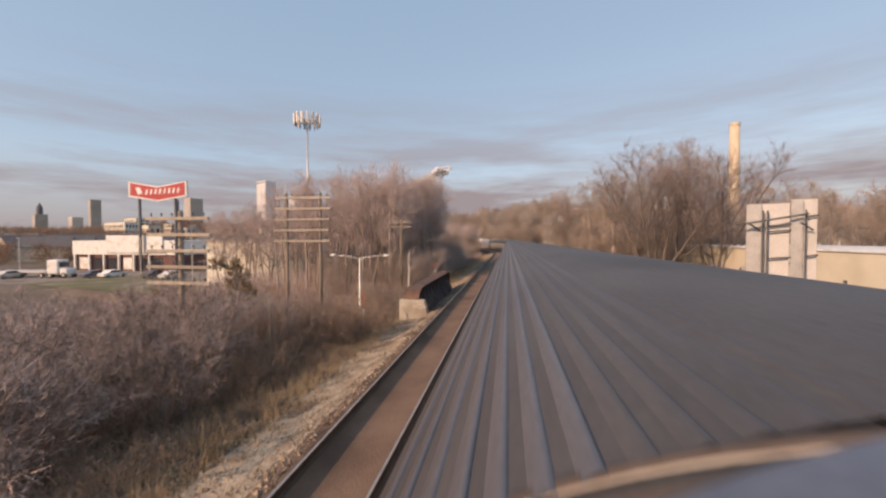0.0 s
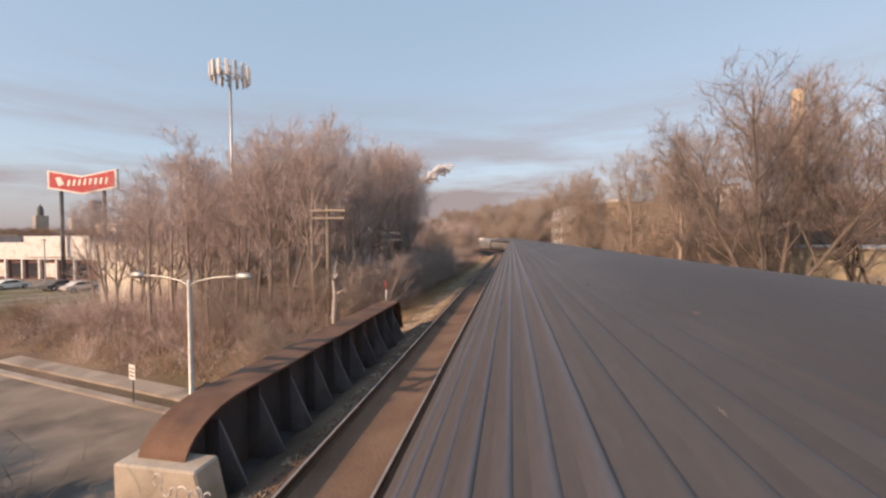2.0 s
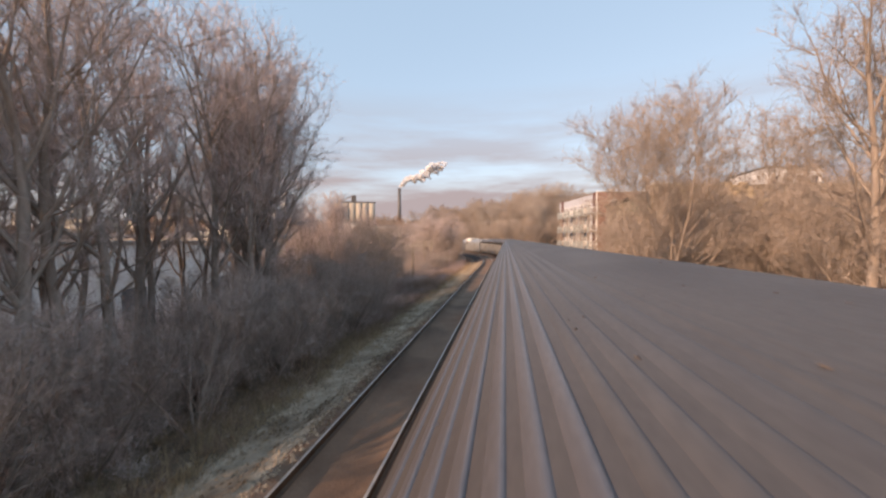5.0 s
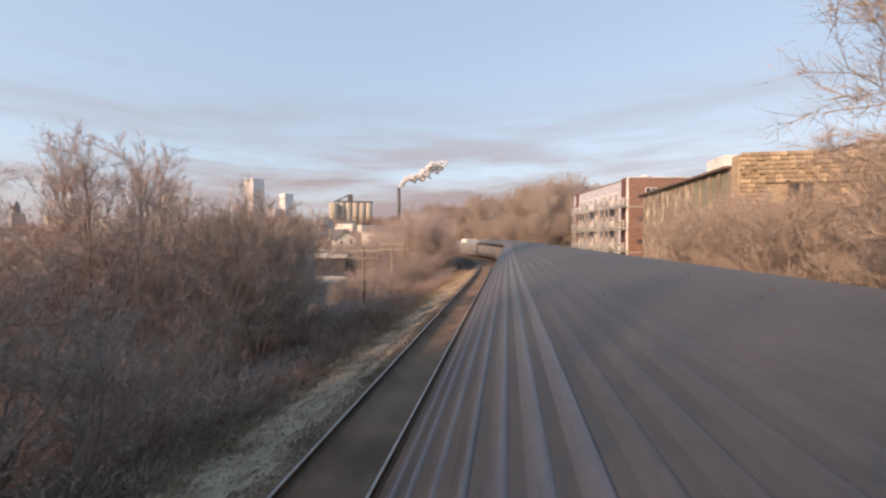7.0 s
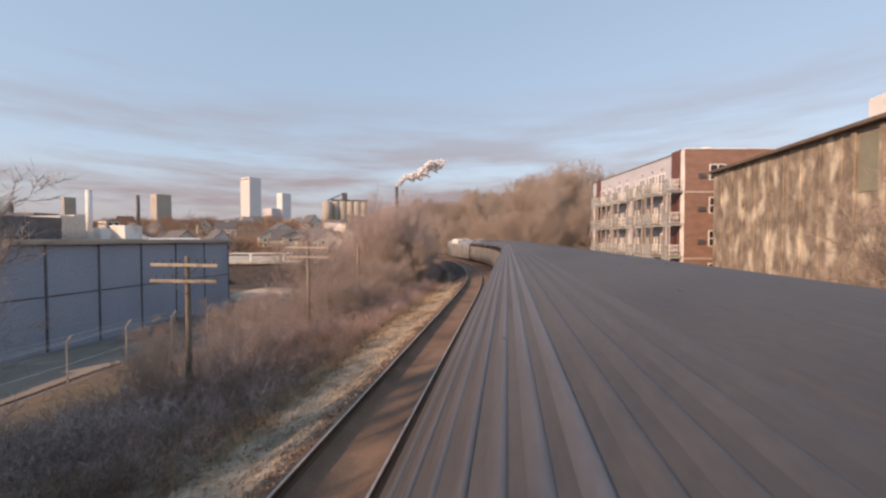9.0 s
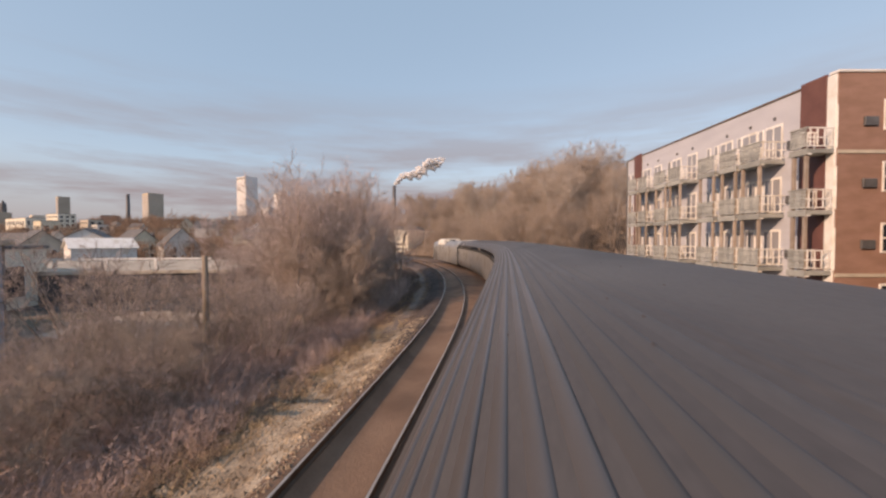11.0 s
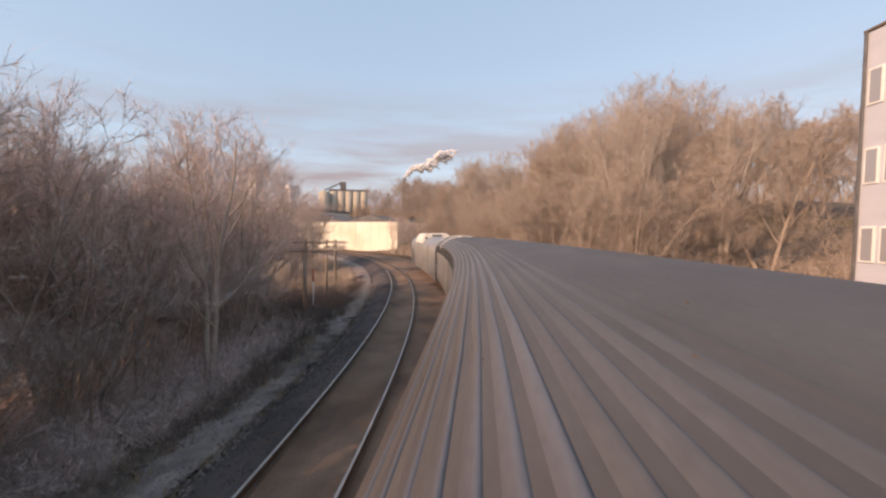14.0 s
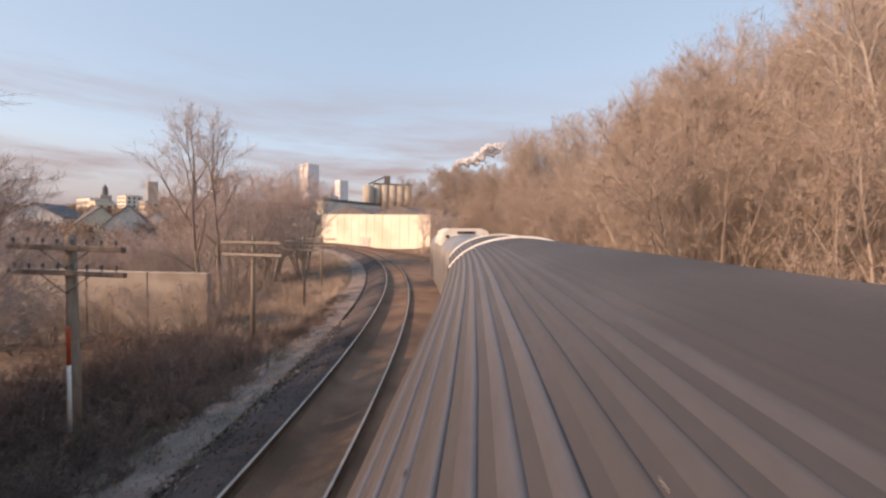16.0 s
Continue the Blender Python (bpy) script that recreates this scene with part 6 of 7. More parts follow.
part("roof_pipe", Shape().tube([(WX + 9.0, W0 + 2, WT - 0.3), (WX + 9.0, W0 + 2, WT + 1.6), (WX + 9.2, W0 + 2, WT + 1.95), (WX + 9.6, W0 + 2, WT + 1.8)], 0.28, 9), M_STEELGREY, wh, smooth=True)

# ---- blue-grey metal shed ----
SX, S0, S1, ST = -26.2, 84.0, 107.6, 3.75
shed = thing("metal_shed", Matrix.Identity(4), "blue-grey panelled metal shed with tan flat roof", "shed")
part("core", Shape().box(SX - 24, SX - 0.05, S0, S1, -4.0, ST - 0.1), M_SHED, shed)
y = S1
n = 0
while y - 2.95 > S0:
    part("panel", Shape().box(SX - 0.05, SX + 0.03, y - 2.9, y - 0.05, -3.4, ST - 0.15, None, 0.02), M_SHED, shed)
    part("joint", Shape().box(SX - 0.04, SX + 0.07, y - 0.1, y + 0.0, -3.5, ST - 0.1, None, 0.01), M_STEELGREY, shed)
    part("bracket_rail", Shape().box(SX + 0.031, SX + 0.06, y - 2.9, y - 0.12, 0.62, 0.7, None, 0.005), M_STEELGREY, shed)
    y -= 2.95
part("roof", Shape().box(SX - 24.3, SX + 0.35, S0 - 0.3, S1 + 0.3, ST - 0.1, ST + 0.22, None, 0.05), M_FLATROOF, shed, "tan flat roof edge")
part("plinth", Shape().box(SX - 24, SX + 0.12, S0, S1, -4.3, -3.4, None, 0.03), M_CONC, shed)
for x, y0, sx, sy, sz, mt, nm in ((-33, 92, 2.5, 3, 1.5, M_STEELGREY, "roof_unit"), (-38, 100, 3, 2.5, 1.9, M_GALV, "roof_unit"), (-46, 103, 4, 2, 2.4, M_STEELGREY, "roof_unit"), (-34, 103, 1.6, 1.6, 1.2, M_WHITE, "roof_unit"), (-40, 88, 4, 3, 1.8, M_GALV, "roof_unit"), (-43, 98, 5, 2, 1.3, M_STEELGREY, "roof_unit"), (-39, 103.5, 3.4, 1.6, 1.0, M_WHITE, "roof_unit"), (-36, 97, 1.2, 3, 1.7, M_STEELGREY, "roof_unit")):
    part(nm, Shape().box(x, x + sx, y0, y0 + sy, ST + 0.222, ST + 0.22 + sz, None, 0.05), mt, shed, "rooftop machinery")
part("roof_duct", Shape().tube([(-43, 90, ST + 0.9), (-37, 90, ST + 0.9), (-35, 91, ST + 0.8)], 0.35, 10), M_GALV, shed, smooth=True)
part("roof_stack", Shape().tube([(-33.5, 101, ST), (-33.5, 101, ST + 4.2)], 0.22, 10), M_WHITE, shed, smooth=True)

# white hall behind the wood, and the road that runs past both
whall = thing("white_hall", Matrix.Identity(4), "long white-panelled hall with grey flat roof behind bare trees", "hall")
part("core", Shape().box(-46, -28.1, 53.0, 80.5, -4.3, 3.5), M_OFFWHITE, whall)
for i in range(9):
    part("panel", Shape().box(-28.1, -28.0, 53.1 + i * 3.05, 56.05 + i * 3.05, -3.4, 3.5, None, 0.02), M_WHITE, whall, "white wall panel")
for i in (1, 4, 7):
    part("loading_door", Shape().box(-28.0, -27.95, 53.6 + i * 3.05, 55.6 + i * 3.05, -3.4, 0.2, None, 0.02), M_STEELGREY, whall, "dark loading door")
part("roof", Shape().box(-46.2, -27.8, 52.8, 80.7, 3.5, 3.8, None, 0.04), M_WALK, whall)
ry_ = np.linspace(50, 111, 40)
structure("service_road", Shape().grid(np.stack([np.stack([np.linspace(-27.7, -19.2, 6), np.full(6, yy), land(np.linspace(-27.7, -19.2, 6), np.full(6, yy)) + 0.06], -1) for yy in ry_])), M_ASPHALT, "grey worn service road beside the sheds", smooth=True)

# chain-link fence with slanted arms beside the shed
fence = thing("chain_link_fence", Matrix.Identity(4), "chain-link fence with slanted barbed-wire arms below the shed", "fence")
fy = np.arange(70.0, 100.1, 2.6)
fx = np.full(len(fy), -18.5)
for x, y in zip(fx, fy):
    z = float(land(x, y))
    part("post", Shape().tube([(x, y, z - 0.3), (x, y, z + 1.9), (x + 0.3, y, z + 2.25)], 0.035, 6), M_GALV, fence)
for dz in (0.1, 0.95, 1.88):
    part("wire", Shape().tube([(x, y, float(land(x, y)) + dz) for x, y in zip(fx, fy)], 0.015, 4), M_GALV, fence)
for dz, dx in ((2.0, 0.1), (2.22, 0.28)):
    part("barbed_wire", Shape().tube([(x + dx, y, float(land(x, y)) + dz) for x, y in zip(fx, fy)], 0.008, 3), M_GALV, fence)
pad_y = np.linspace(112.5, 121.5, 8)
structure("concrete_pad", Shape().grid(np.stack([np.stack([np.linspace(-33, -21.5, 10), np.full(10, yy), land(np.linspace(-33, -21.5, 10), np.full(10, yy)) + 0.06], -1) for yy in pad_y])), M_FLATROOF, "tan concrete pad by the brush")

# ---- low dark hall with white pipe rails ----
low = thing("low_hall", Matrix.Translation((-32.0, 131.0, 0)) @ Matrix.Rotation(0.35, 4, "Z"), "low dark-walled hall with pale roof edge", "building")
# The wall's shade is painted in through its dark colour.
part("wall", Shape().box(-46, 0, 0, 22, -4.6, 0.1, None, 0.03), M_GIRDARK, low, "wall with its shade put into the dark colour")
part("roof_edge", Shape().box(-46.2, 0.2, -0.25, 22.2, 0.1, 0.5, None, 0.05), M_CONC, low, "pale roof edge")
for z in (1.5,):
    part("pipe", Shape().tube([(-44, 1.5, z + 0.2), (-2, 1.5, z + 0.2)], 0.11, 9), M_WHITE, low, "white pipe")
for i in range(9):
    part("pipe_stand", Shape().box(-43 + i * 5, -42.7 + i * 5, 1.4, 1.6, 0.5, 1.7, None, 0.02), M_WHITE, low)
structure("dark_lot", Shape().grid(np.stack([np.stack([np.linspace(-70, -19, 20), np.full(20, yy), land(np.linspace(-70, -19, 20), np.full(20, yy)) + 0.05], -1) for yy in np.linspace(121.7, 130.5, 8)])), M_LOT_DARK, "dark asphalt lot before the low hall")

# ---- white building at the curve ----
A, B = Vector((-60.5, 212.4, 0)), Vector((-29.0, 203.0, 0))
ang = math.atan2(A.y - B.y, A.x - B.x)
white = thing("white_factory", Matrix.Translation(B) @ Matrix.Rotation(ang, 4, "Z"), "large sunlit white factory with dark gabled roofs", "factory")
WL = (A - B).length
fw = part("front_wall", Shape().box(0, WL, -24, 0, -2, 6.6, None, 0.05), M_OFFWHITE, white, "sunlit white cladding")
for i in range(int(WL / 2.4)):
    part("cladding_rib", Shape().box(0.6 + i * 2.4, 0.68 + i * 2.4, 0.0, 0.06, -2, 6.5), M_OFFWHITE, fw)
part("door", Shape().box(16.0, 19.5, 0, 0.05, -2, 1.6, None, 0.02), M_SHEET, fw)
for x0, x1, zt in ((1.5, 16.0, 9.4), (16.5, 32.3, 9.6)):
    v = [(x0, -0.4, 6.61), (x1, -0.4, 6.61), ((x0 + x1) / 2, -0.4, zt - 1), (x0, -22, 6.61), (x1, -22, 6.61), ((x0 + x1) / 2, -22, zt - 1)]
    part("gable_roof", Shape().add(v, [(0, 2, 1), (3, 4, 5), (0, 3, 5, 2), (1, 2, 5, 4)]), M_DKROOF, white, "dark roof")
part("tall_block", Shape().box(32.6, WL + 2.2, -20, -0.3, 6.601, 9.9, None, 0.05), M_OFFWHITE, white, "taller white block")
part("tall_roof", Shape().box(32.4, WL + 2.4, -20.3, 0.0, 9.9, 10.5, None, 0.05), M_DKROOF, white)

# second track joining on the right in the curve
spur = tagged(new("siding_track"), "rusty siding rails joining the curve", kind="structure")
ss = np.linspace(150, 215, 60)
for side_ in (-0.75, 0.75):
    uu = 4.2 * smooth_step(212, 165, ss) + side_
    rows = [at(ss, uu + a, b) for a, b in RAIL_PROFILE]
    part("rail", Shape().grid(np.stack(rows, 1)), M_RAIL, spur)

# ---- silos and skyline ----
silos = thing("grain_silos", Matrix.Translation((-192, 505, 14)) @ Matrix.Rotation(0.35, 4, "Z"), "row of pale concrete grain silos with rooftop gear", "silos")
for i in range(5):
    part("silo", Shape().tube([(-7 + i * 8.1, 0, 0), (-7 + i * 8.1, 0, 34)], 4.0, 18), M_SILO, silos, smooth=True)
part("big_silo", Shape().tube([(-16, -5, 0), (-16, -5, 32), (-16, -5, 34)], [5.6, 5.6, 1.5], 24), M_SILO, silos, smooth=True)
part("gallery", Shape().box(-12, 30, -1.6, 1.6, 34.2, 36.2, None, 0.1), M_STEELGREY, silos)
part("headhouse", Shape().box(0, 6, -2, 2, 36.2, 44, None, 0.2), M_STEELGREY, silos)
part("conveyor", Shape().tube([(-16, -4, 34.5), (1, 0, 43)], 0.8, 6), M_STEELGREY, silos)


def tower(x, y, wx, wy, top, label, mat, cols, rows, band=True, turn=-0.45, name="tower_block", base=20.0):
    t = thing(name, Matrix.Translation((x, y, base)) @ Matrix.Rotation(turn, 4, "Z"), label, "tower block", "skyline")
    h = top - base
    wl = part("wall", Shape().box(-wx / 2, wx / 2, -wy / 2, wy / 2, 0, h, None, 0.5), mat, t)
    for i in range(cols):
        c = -wx / 2 + wx * (i + 0.5) / cols
        part("window_strip", Shape().box(c - wx / cols * 0.15, c + wx / cols * 0.15, -wy / 2 - 0.3, -wy / 2 + 0.1, h * 0.04, h * 0.93), M_CITYGLASS, wl)
    if band:
        for i in range(4):
            c = -wx / 2 + wx * (i + 0.5) / 4
            part("top_louvre", Shape().box(c - wx * 0.09, c + wx * 0.09, -wy / 2 - 0.5, -wy / 2 + 0.1, h * 0.955, h * 0.98), M_STEELGREY, wl)
    return t


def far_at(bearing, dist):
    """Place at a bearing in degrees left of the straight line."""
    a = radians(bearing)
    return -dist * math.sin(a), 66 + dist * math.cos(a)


tower(-768, 1139, 52, 36, 187, "tall white skyscraper with dark louvre band at its top", M_TOWER, 12, 1)
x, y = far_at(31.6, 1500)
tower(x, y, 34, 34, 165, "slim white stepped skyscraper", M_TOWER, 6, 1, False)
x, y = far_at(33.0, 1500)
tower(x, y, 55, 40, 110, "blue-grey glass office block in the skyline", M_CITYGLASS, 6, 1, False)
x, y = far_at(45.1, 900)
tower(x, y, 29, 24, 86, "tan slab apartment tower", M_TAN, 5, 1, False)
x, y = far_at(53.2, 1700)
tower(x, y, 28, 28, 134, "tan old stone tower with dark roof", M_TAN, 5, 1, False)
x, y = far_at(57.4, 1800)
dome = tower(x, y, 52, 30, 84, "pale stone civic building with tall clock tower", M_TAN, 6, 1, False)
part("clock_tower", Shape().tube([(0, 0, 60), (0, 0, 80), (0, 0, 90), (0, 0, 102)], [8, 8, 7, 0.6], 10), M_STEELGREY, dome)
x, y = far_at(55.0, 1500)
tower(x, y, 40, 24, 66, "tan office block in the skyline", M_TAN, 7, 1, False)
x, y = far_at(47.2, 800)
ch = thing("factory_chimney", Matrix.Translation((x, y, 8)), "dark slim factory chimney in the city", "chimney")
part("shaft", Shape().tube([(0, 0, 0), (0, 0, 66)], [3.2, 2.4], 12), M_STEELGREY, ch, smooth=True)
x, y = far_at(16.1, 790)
ps = thing("power_station_chimney", Matrix.Translation((x, y, 10)), "tall grey power station chimney with white steam", "chimney")
part("shaft", Shape().tube([(0, 0, 0), (0, 0, 50), (0, 0, 98)], [5.0, 3.8, 3.2], 16), M_STEELGREY, ps, smooth=True)
steam = Shape()
g4 = np.random.default_rng(31)
for i in range(260):
    f = (i + 1) / 260
    c = np.array((2 + 78 * f, 30 * f, 100 + 44 * f ** 0.8 + 4 * math.sin(f * 9)))
    c += g4.normal(0, 2.0 + 5.0 * f, 3) * (1, 1, 0.7)
    r = (2.4 + 7.5 * f * (1 - 0.6 * f)) * g4.uniform(0.4, 1.1)
    th = np.linspace(0.001, np.pi - 0.001, 7)
    ph = np.linspace(0, 2 * np.pi, 11)
    rr = r * (1 + 0.09 * g4.normal(0, 1, (7, 11)))
    rr[:, -1] = rr[:, 0]
    steam.grid(np.stack([c[0] + rr * np.sin(th)[:, None] * np.cos(ph)[None], c[1] + rr * np.sin(th)[:, None] * np.sin(ph)[None], c[2] + 0.7 * rr * np.cos(th)[:, None]], -1))
sp = part("steam_plume", steam, M_STEAM, None, smooth=True)
sp.matrix_basis = Matrix.Translation((x, y, 10))
tagged(sp, "white steam plume drifting from the chimney", "steam", kind="stuff")
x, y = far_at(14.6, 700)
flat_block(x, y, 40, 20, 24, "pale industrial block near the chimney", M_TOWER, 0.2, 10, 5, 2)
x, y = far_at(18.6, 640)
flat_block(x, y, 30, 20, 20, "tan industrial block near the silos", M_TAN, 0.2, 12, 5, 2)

# streets of small houses and halls between line and skyline
hr = random.Random(14)
tints = ((M_WHITE, "white"), (M_TAN, "tan"), (M_CREAM, "cream"), (M_BRICK, "red brick"), (M_OFFWHITE, "off-white"), (M_SHEET, "pale grey"))
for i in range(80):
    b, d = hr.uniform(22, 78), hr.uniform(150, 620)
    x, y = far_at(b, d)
    mt, word = tints[hr.randrange(6)]
    if hr.random() < 0.6 or d < 380:
        gable_house(x, y, hr.uniform(7, 10), hr.uniform(9, 14), hr.uniform(4.8, 6.5), hr.uniform(8.0, 10.5), word + " gabled house in the distant streets", mt, M_DKROOF, hr.uniform(0, 1.6) + radians(b), windows=d < 330)
    else:
        flat_block(x, y, hr.uniform(12, 30), hr.uniform(10, 16), hr.uniform(6, 15), word + " flat-roofed block in the distant streets", mt, hr.uniform(-0.4, 0.4) + radians(b), cols=4 if d < 450 else 0, rows=2)
gable_house(-137, 199, 11, 14, 7.6, 11.0, "large white gabled house above the lots", M_WHITE, M_DKROOF, 0.7)
flat_block(-365, 346, 14, 12, 13.5, "cream block with a row of tall arched windows", M_CREAM, -0.3, 4.5, 5, 1)
flat_block(-293, 291, 12, 9, 6.5, "low white flat-roofed shop in the distant streets", M_WHITE, -0.3, 0.0, 3, 1)
flat_block(-345, 372, 10, 10, 12, "pale grey low block below the skyline", M_SHEET, -0.3, 4.0, 3, 2)
flat_block(-398, 406, 16, 12, 16, "tan brick block below the skyline", M_TAN, -0.3, 6.0, 4, 3)
flat_block(-450, 388, 46, 14, 17, "long white hall below the skyline", M_OFFWHITE, -0.3, 6.0, 8, 2)
flat_block(-507, 459, 30, 16, 21, "off-white office block below the skyline", M_OFFWHITE, -0.3, 11.0, 6, 4)
gable_house(-75, 152, 10, 9, 6.2, 7.9, "white round-roofed low shed", M_WHITE, M_WHITE, -0.55, windows=False, name="low_shed", cat="shed")

wallp = thing("retaining_wall", Matrix.Translation((-21.0, 147.6, -2.6)) @ Matrix.Rotation(math.atan2(-5, -13), 4, "Z"), "long pale concrete wall beyond the brush", "wall")
for i in range(6):
    part("wall_panel", Shape().box(i * 3.0, i * 3.0 + 2.97, -0.2, 0.2, 0, 3.9, None, 0.03), M_WALK, wallp)


# ---- undergrowth ----
def brush(name, n, s0, s1, u0, u1, h, mat, label, seed, stems=16, keep=None, r=0.012):
    """Leafless shrubs of fanning, bent stems with fine side twigs, higher and lower in patches."""
    g = np.random.default_rng(seed)
    s, u = g.uniform(s0, s1, n), g.uniform(min(u0, u1), max(u0, u1), n)
    c = at(s, u)
    if keep is not None:
        ok = keep(c[:, 0], c[:, 1])
        c = c[ok]
        n = len(c)
    c[:, 2] = land(c[:, 0], c[:, 1]) - 0.05
    patch = np.clip(0.5 + 0.38 * wave(c[:, 0] * 1.7 + seed, c[:, 1] * 1.9, 1.0) + g.normal(0, 0.16, n), 0, 1)
    size = h[0] * 0.75 + (h[1] * 1.05 - h[0] * 0.75) * patch
    k = np.repeat(np.arange(n), stems)
    base = c[k] + g.normal(0, 1, (len(k), 3)) * (0.1, 0.1, 0) * size[k, None]
    way = g.normal(0, 0.55, (len(k), 3)) * (1, 1, 0.2) + (0, 0, 1.0)
    way /= np.linalg.norm(way, axis=1)[:, None]
    ln = size[k, None] * g.uniform(0.55, 1.0, (len(k), 1))
    mid = base + way * ln * 0.55
    top = way + g.normal(0, 0.3, (len(k), 3)) + (0, 0, 0.1)
    top /= np.linalg.norm(top, axis=1)[:, None]
    rr = r * (0.5 + np.minimum(size[k], 2.5) * 0.2)
    sh = Shape()
    sh.spikes(base, way * ln * 0.75, rr)
    sh.spikes(mid, top * ln * 0.45, rr * 0.6)
    for q in range(7):
        f = g.uniform(0.15, 1.0, (len(k), 1))
        p = np.where(f < 0.55, base + way * ln * f, mid + top * ln * (f - 0.55))
        w2 = way * 0.5 + g.normal(0, 0.6, (len(k), 3)) + (0, 0, 0.1)
        w2 /= np.linalg.norm(w2, axis=1)[:, None]
        sh.blades(p, w2 * ln * g.uniform(0.12, 0.34, (len(k), 1)), r * 0.55, g)
    return tagged(part(name, sh, mat), label, "brush", kind="stuff")


def off_road(x, y):
    return np.abs(y - road_y(x)) > 5.9


def grass(name, n, s0, s1, u0, u1, h, mat, label, seed):
    g = np.random.default_rng(seed)
    tufts = n // 14
    s, u = g.uniform(s0, s1, tufts), g.uniform(min(u0, u1), max(u0, u1), tufts)
    c = at(s, u)
    ok = off_road(c[:, 0], c[:, 1])
    c = c[ok]
    tufts = len(c)
    c[:, 2] = np.maximum(land(c[:, 0], c[:, 1]), np.interp(u[ok], [-7.9, -7.35, -6.9, -6.1], [-1.3, -0.9, -0.78, -0.6], left=-9, right=-0.6)) - 0.03
    k = np.repeat(np.arange(tufts), 14)
    size = g.uniform(h[0], h[1], tufts)[k, None]
    base = c[k] + g.normal(0, 0.1, (len(k), 3)) * (1, 1, 0)
    way = g.normal(0, 0.4, (len(k), 3)) + (0, 0, 1.0)
    sh = Shape()
    sh.spikes(base, way * size * g.uniform(0.5, 1.0, (len(k), 1)), 0.008)
    return tagged(part(name, sh, mat), label, "grass", kind="stuff")


# before the street
brush("dark_brush", 520, 3, 17, -26, -10.2, (1.0, 2.2), M_BRUSH, "dark leafless brush on the bank", 41, 18, off_road)
brush("dead_brush", 300, 0, 21, -12, -8.2, (0.5, 1.1), M_BRUSH, "dead brown brush beside the gravel", 42, 18, off_road)
brush("slope_brush", 420, 2, 45, -62, -24, (0.8, 2.2), M_BRUSH, "brown brush on the open slope", 55, 12, off_road, 0.016)
brush("slope_brush", 600, 11, 20.5, -27, -9.2, (0.9, 2.0), M_BRUSH, "brown reddish leafless brush above the street", 57, 18, off_road)
brush("slope_brush", 300, 16.5, 24, -15, -8.2, (1.9, 3.5), M_BRUSH, "low brown brush beside the lamp", 66, 16, off_road)
brush("dark_brush", 520, 15.5, 25, -34, -13.2, (1.8, 3.1), M_BRUSH, "brown leafless brush on the slope down to the street", 64, 18, off_road)
brush("wood_undergrowth", 760, 37, 66, -40, -10.5, (2.4, 4.8), M_TWIG, "tall fine brown undergrowth between the trees", 65, 14, off_road, 0.009)
brush("slope_brush", 460, 33, 46, -48, -9.0, (1.3, 3.0), M_BRUSH, "brown leafless brush on the slope past the street", 58, 16, off_road)
# wood on the left
brush("wood_undergrowth", 620, 37, 78, -26, -8.8, (0.8, 2.2), M_TWIG, "brown leafless undergrowth below the trees", 43, 16, off_road)
brush("bank_brush", 260, 35.5, 80, -10, -8.0, (0.5, 1.2), M_BRUSH, "dead brown brush along the bank", 44, 16, off_road)
brush("edge_brush", 900, 2, 112, -8.6, -7.3, (0.25, 0.7), M_BRUSH, "low dead brush at the gravel's edge", 67, 12, off_road)
brush("edge_brush", 560, 112, 160, -8.6, -7.15, (0.25, 0.7), M_BRUSH_UMBER, "low dark brush at the edge of the curving gravel", 68, 12)
brush("dark_brush", 620, 62, 116, -12.5, -7.9, (0.6, 1.4), M_DKBRUSH, "dark purple-brown brush beside the gravel", 69, 16)
# between wood and curve
brush("bank_brush", 320, 76, 97, -14, -8.2, (0.6, 1.6), M_BRUSH, "brown leafless brush along the bank", 45, 18)
brush("dark_brush", 420, 94, 114, -18, -8.4, (0.7, 2.0), M_DKBRUSH, "dark brown leafless brush above the lot", 72, 16)
brush("dark_brush", 200, 76, 112, -13.5, -9.6, (1.0, 2.2), M_DKBRUSH, "tall purple-brown brush along the bank", 46, 16)
brush("curve_brush", 330, 120, 137, -15, -8.3, (0.7, 1.7), M_TWIG_MID, "brown low brush beside the curving track", 59, 18)
brush("curve_brush", 300, 134, 150, -15, -8.2, (0.7, 1.7), M_BRUSH_UMBER, "dark umber brush beside the curving track", 75, 18)
brush("curve_brush", 420, 112, 135, -18, -8.6, (0.7, 1.9), M_TWIG, "brown leafless brush inside the curve", 47, 16)
brush("curve_brush", 380, 152, 200, -26, -8.6, (0.4, 1.2), M_BRUSH, "dead tan brush inside the curve", 48, 16)
brush("dark_brush", 420, 132, 152, -20, -8.8, (0.6, 1.5), M_BRUSH_UMBER, "dark leafless brush inside the curve", 56, 16)
brush("shed_brush", 120, 79, 97, -14, -10.6, (1.3, 2.6), M_TWIG, "tall fine brown brush before the blue shed", 71, 14, None, 0.009)
brush("lot_brush", 160, 99, 113, -30, -15, (0.8, 1.9), M_DKBRUSH, "dark leafless brush before the concrete pad", 70, 16)
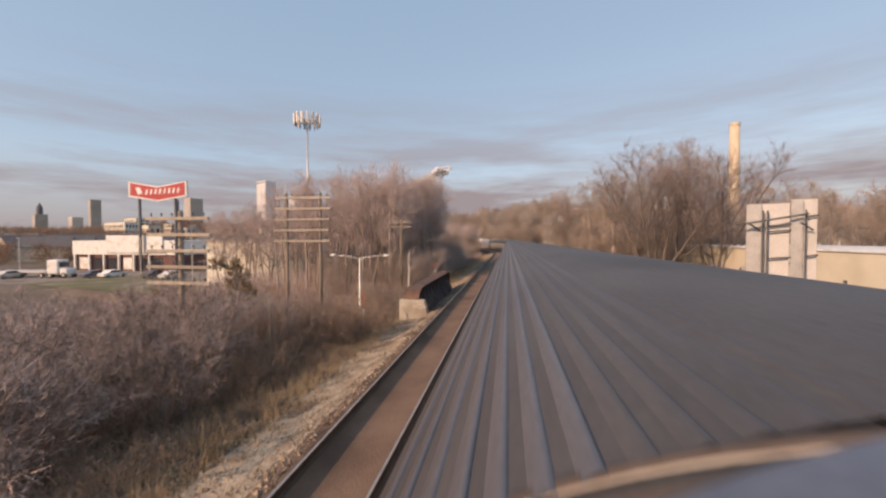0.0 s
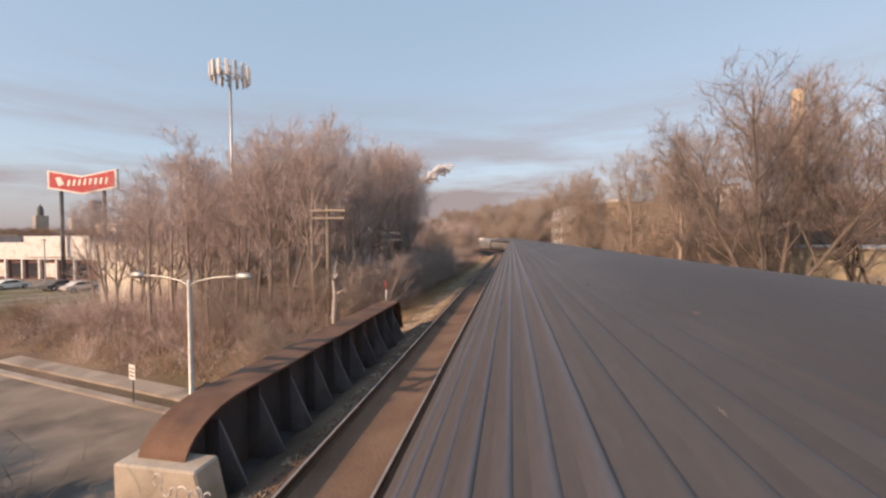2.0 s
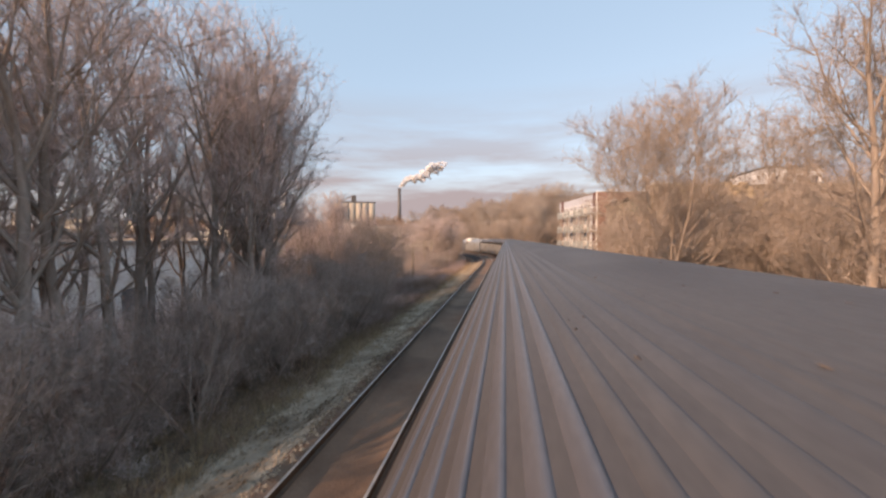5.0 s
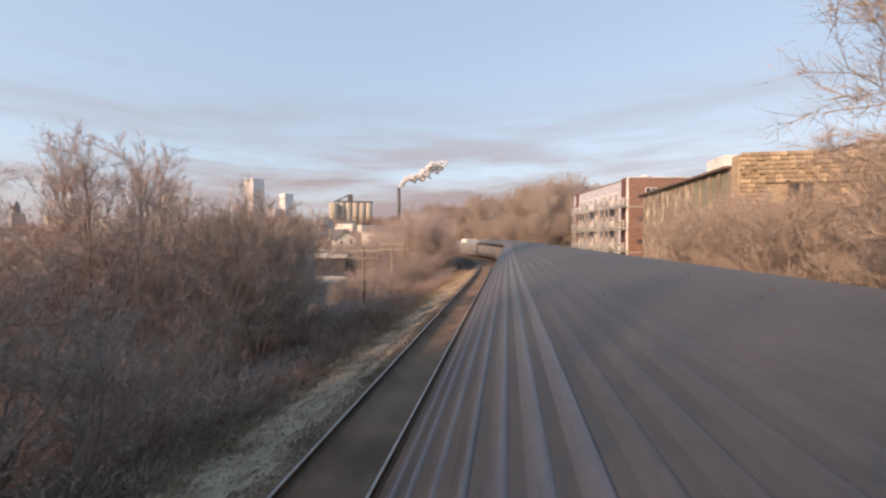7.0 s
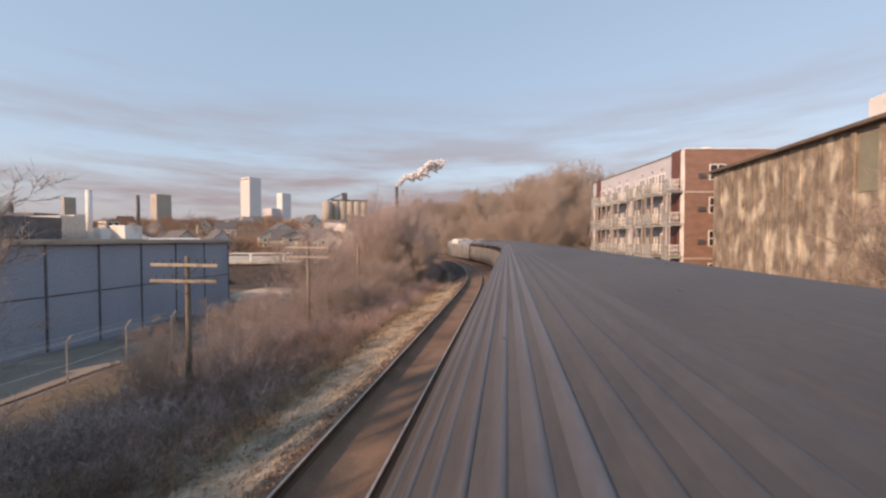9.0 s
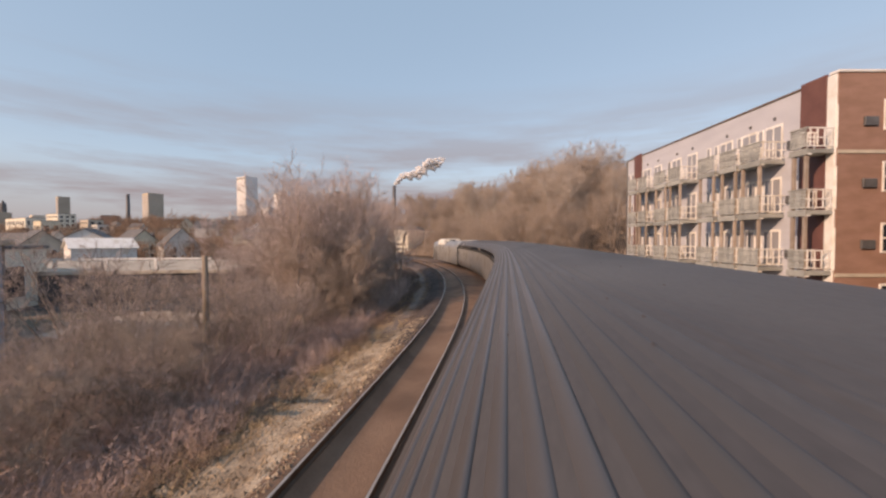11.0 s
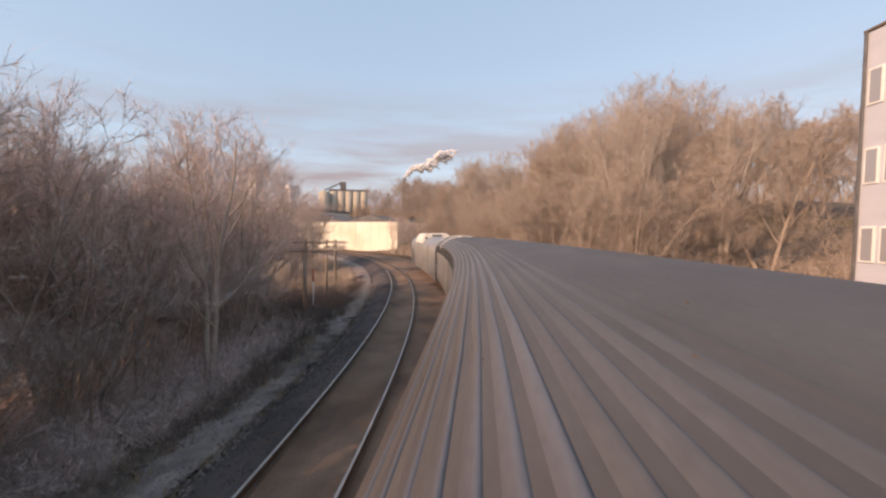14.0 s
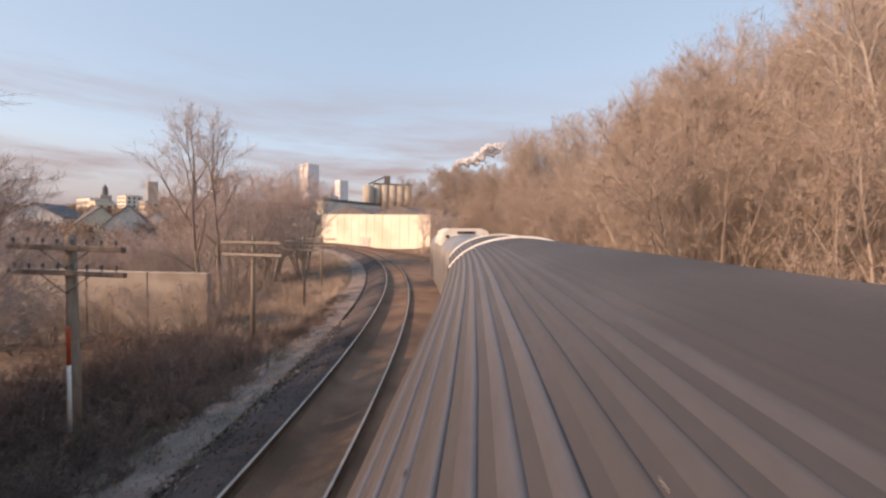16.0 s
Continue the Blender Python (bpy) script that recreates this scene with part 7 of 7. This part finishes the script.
# right
brush("fence_brush", 130, 20, 53, 14.5, 19.3, (1.4, 3.0), M_TWIG_TAN, "sunlit tan brush before the cream building", 73, 14, off_road)
brush("bank_brush", 320, 40, 90, 6, 16, (0.8, 2.4), M_TWIG_TAN, "sunlit tan brush beside the line", 49, 14, lambda x, y: x < 15)
brush("bluff_brush", 700, 132, 205, 6.5, 30, (1.2, 3.2), M_TWIG_TAN, "sunlit tan brush on the wooded bank", 50, 14, None, 0.018)
grass("dry_grass", 34000, 0, 60, -10.5, -7.0, (0.2, 0.6), M_STRAW, "dry straw-coloured grass beside the gravel", 51)
grass("dry_grass", 10000, 60, 134, -10.0, -7.0, (0.15, 0.5), M_STRAW, "dry straw-coloured grass along the curve", 52)
grass("dry_grass", 12000, 146, 172, -15.0, -8.2, (0.4, 1.0), M_TWIG_TAN, "tall orange-tan dry grass beside the curve", 74)
grass("verge_grass", 16000, 0, 150, -7.5, -6.3, (0.1, 0.32), M_STRAW, "short dry grass at the gravel's edge", 54)
grass("dry_grass", 26000, 0, 40, -40, -9, (0.25, 0.7), M_STRAW, "dry grass on the slope above the street", 53)


# ---- far woods ----
def far_woods(n, b0, b1, d0, d1, h, seed, label, mat=None, spikes_each=110):
    g = np.random.default_rng(seed)
    b, d = np.radians(g.uniform(b0, b1, n)), g.uniform(d0, d1, n)
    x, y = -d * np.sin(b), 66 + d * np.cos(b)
    z = land(x, y)
    size = g.uniform(h[0], h[1], n)
    k = np.repeat(np.arange(n), spikes_each)
    f = g.uniform(0.05, 0.68, (len(k), 1))
    base = np.stack([x, y, z], -1)[k] + np.concatenate([g.normal(0, 0.16, (len(k), 2)), f], 1) * size[k, None]
    way = g.normal(0, 0.45, (len(k), 3)) + (0, 0, 0.75)
    way *= size[k, None] * g.uniform(0.12, 0.34, (len(k), 1))
    sh = Shape()
    sh.spikes(base, way, size[k] * 0.011)
    return tagged(part("far_woods", sh, mat or M_FARWOOD), label, "woods", kind="stuff")


far_woods(620, 27, 85, 125, 330, (5, 8.5), 61, "distant brown leafless woods beyond the lots")
far_woods(900, 8, 85, 330, 1000, (10, 18), 62, "far brown leafless woods under the skyline")
far_woods(500, -75, 8, 190, 600, (11, 18), 63, "far leafless woods on the sunlit side", M_TWIG_TAN)
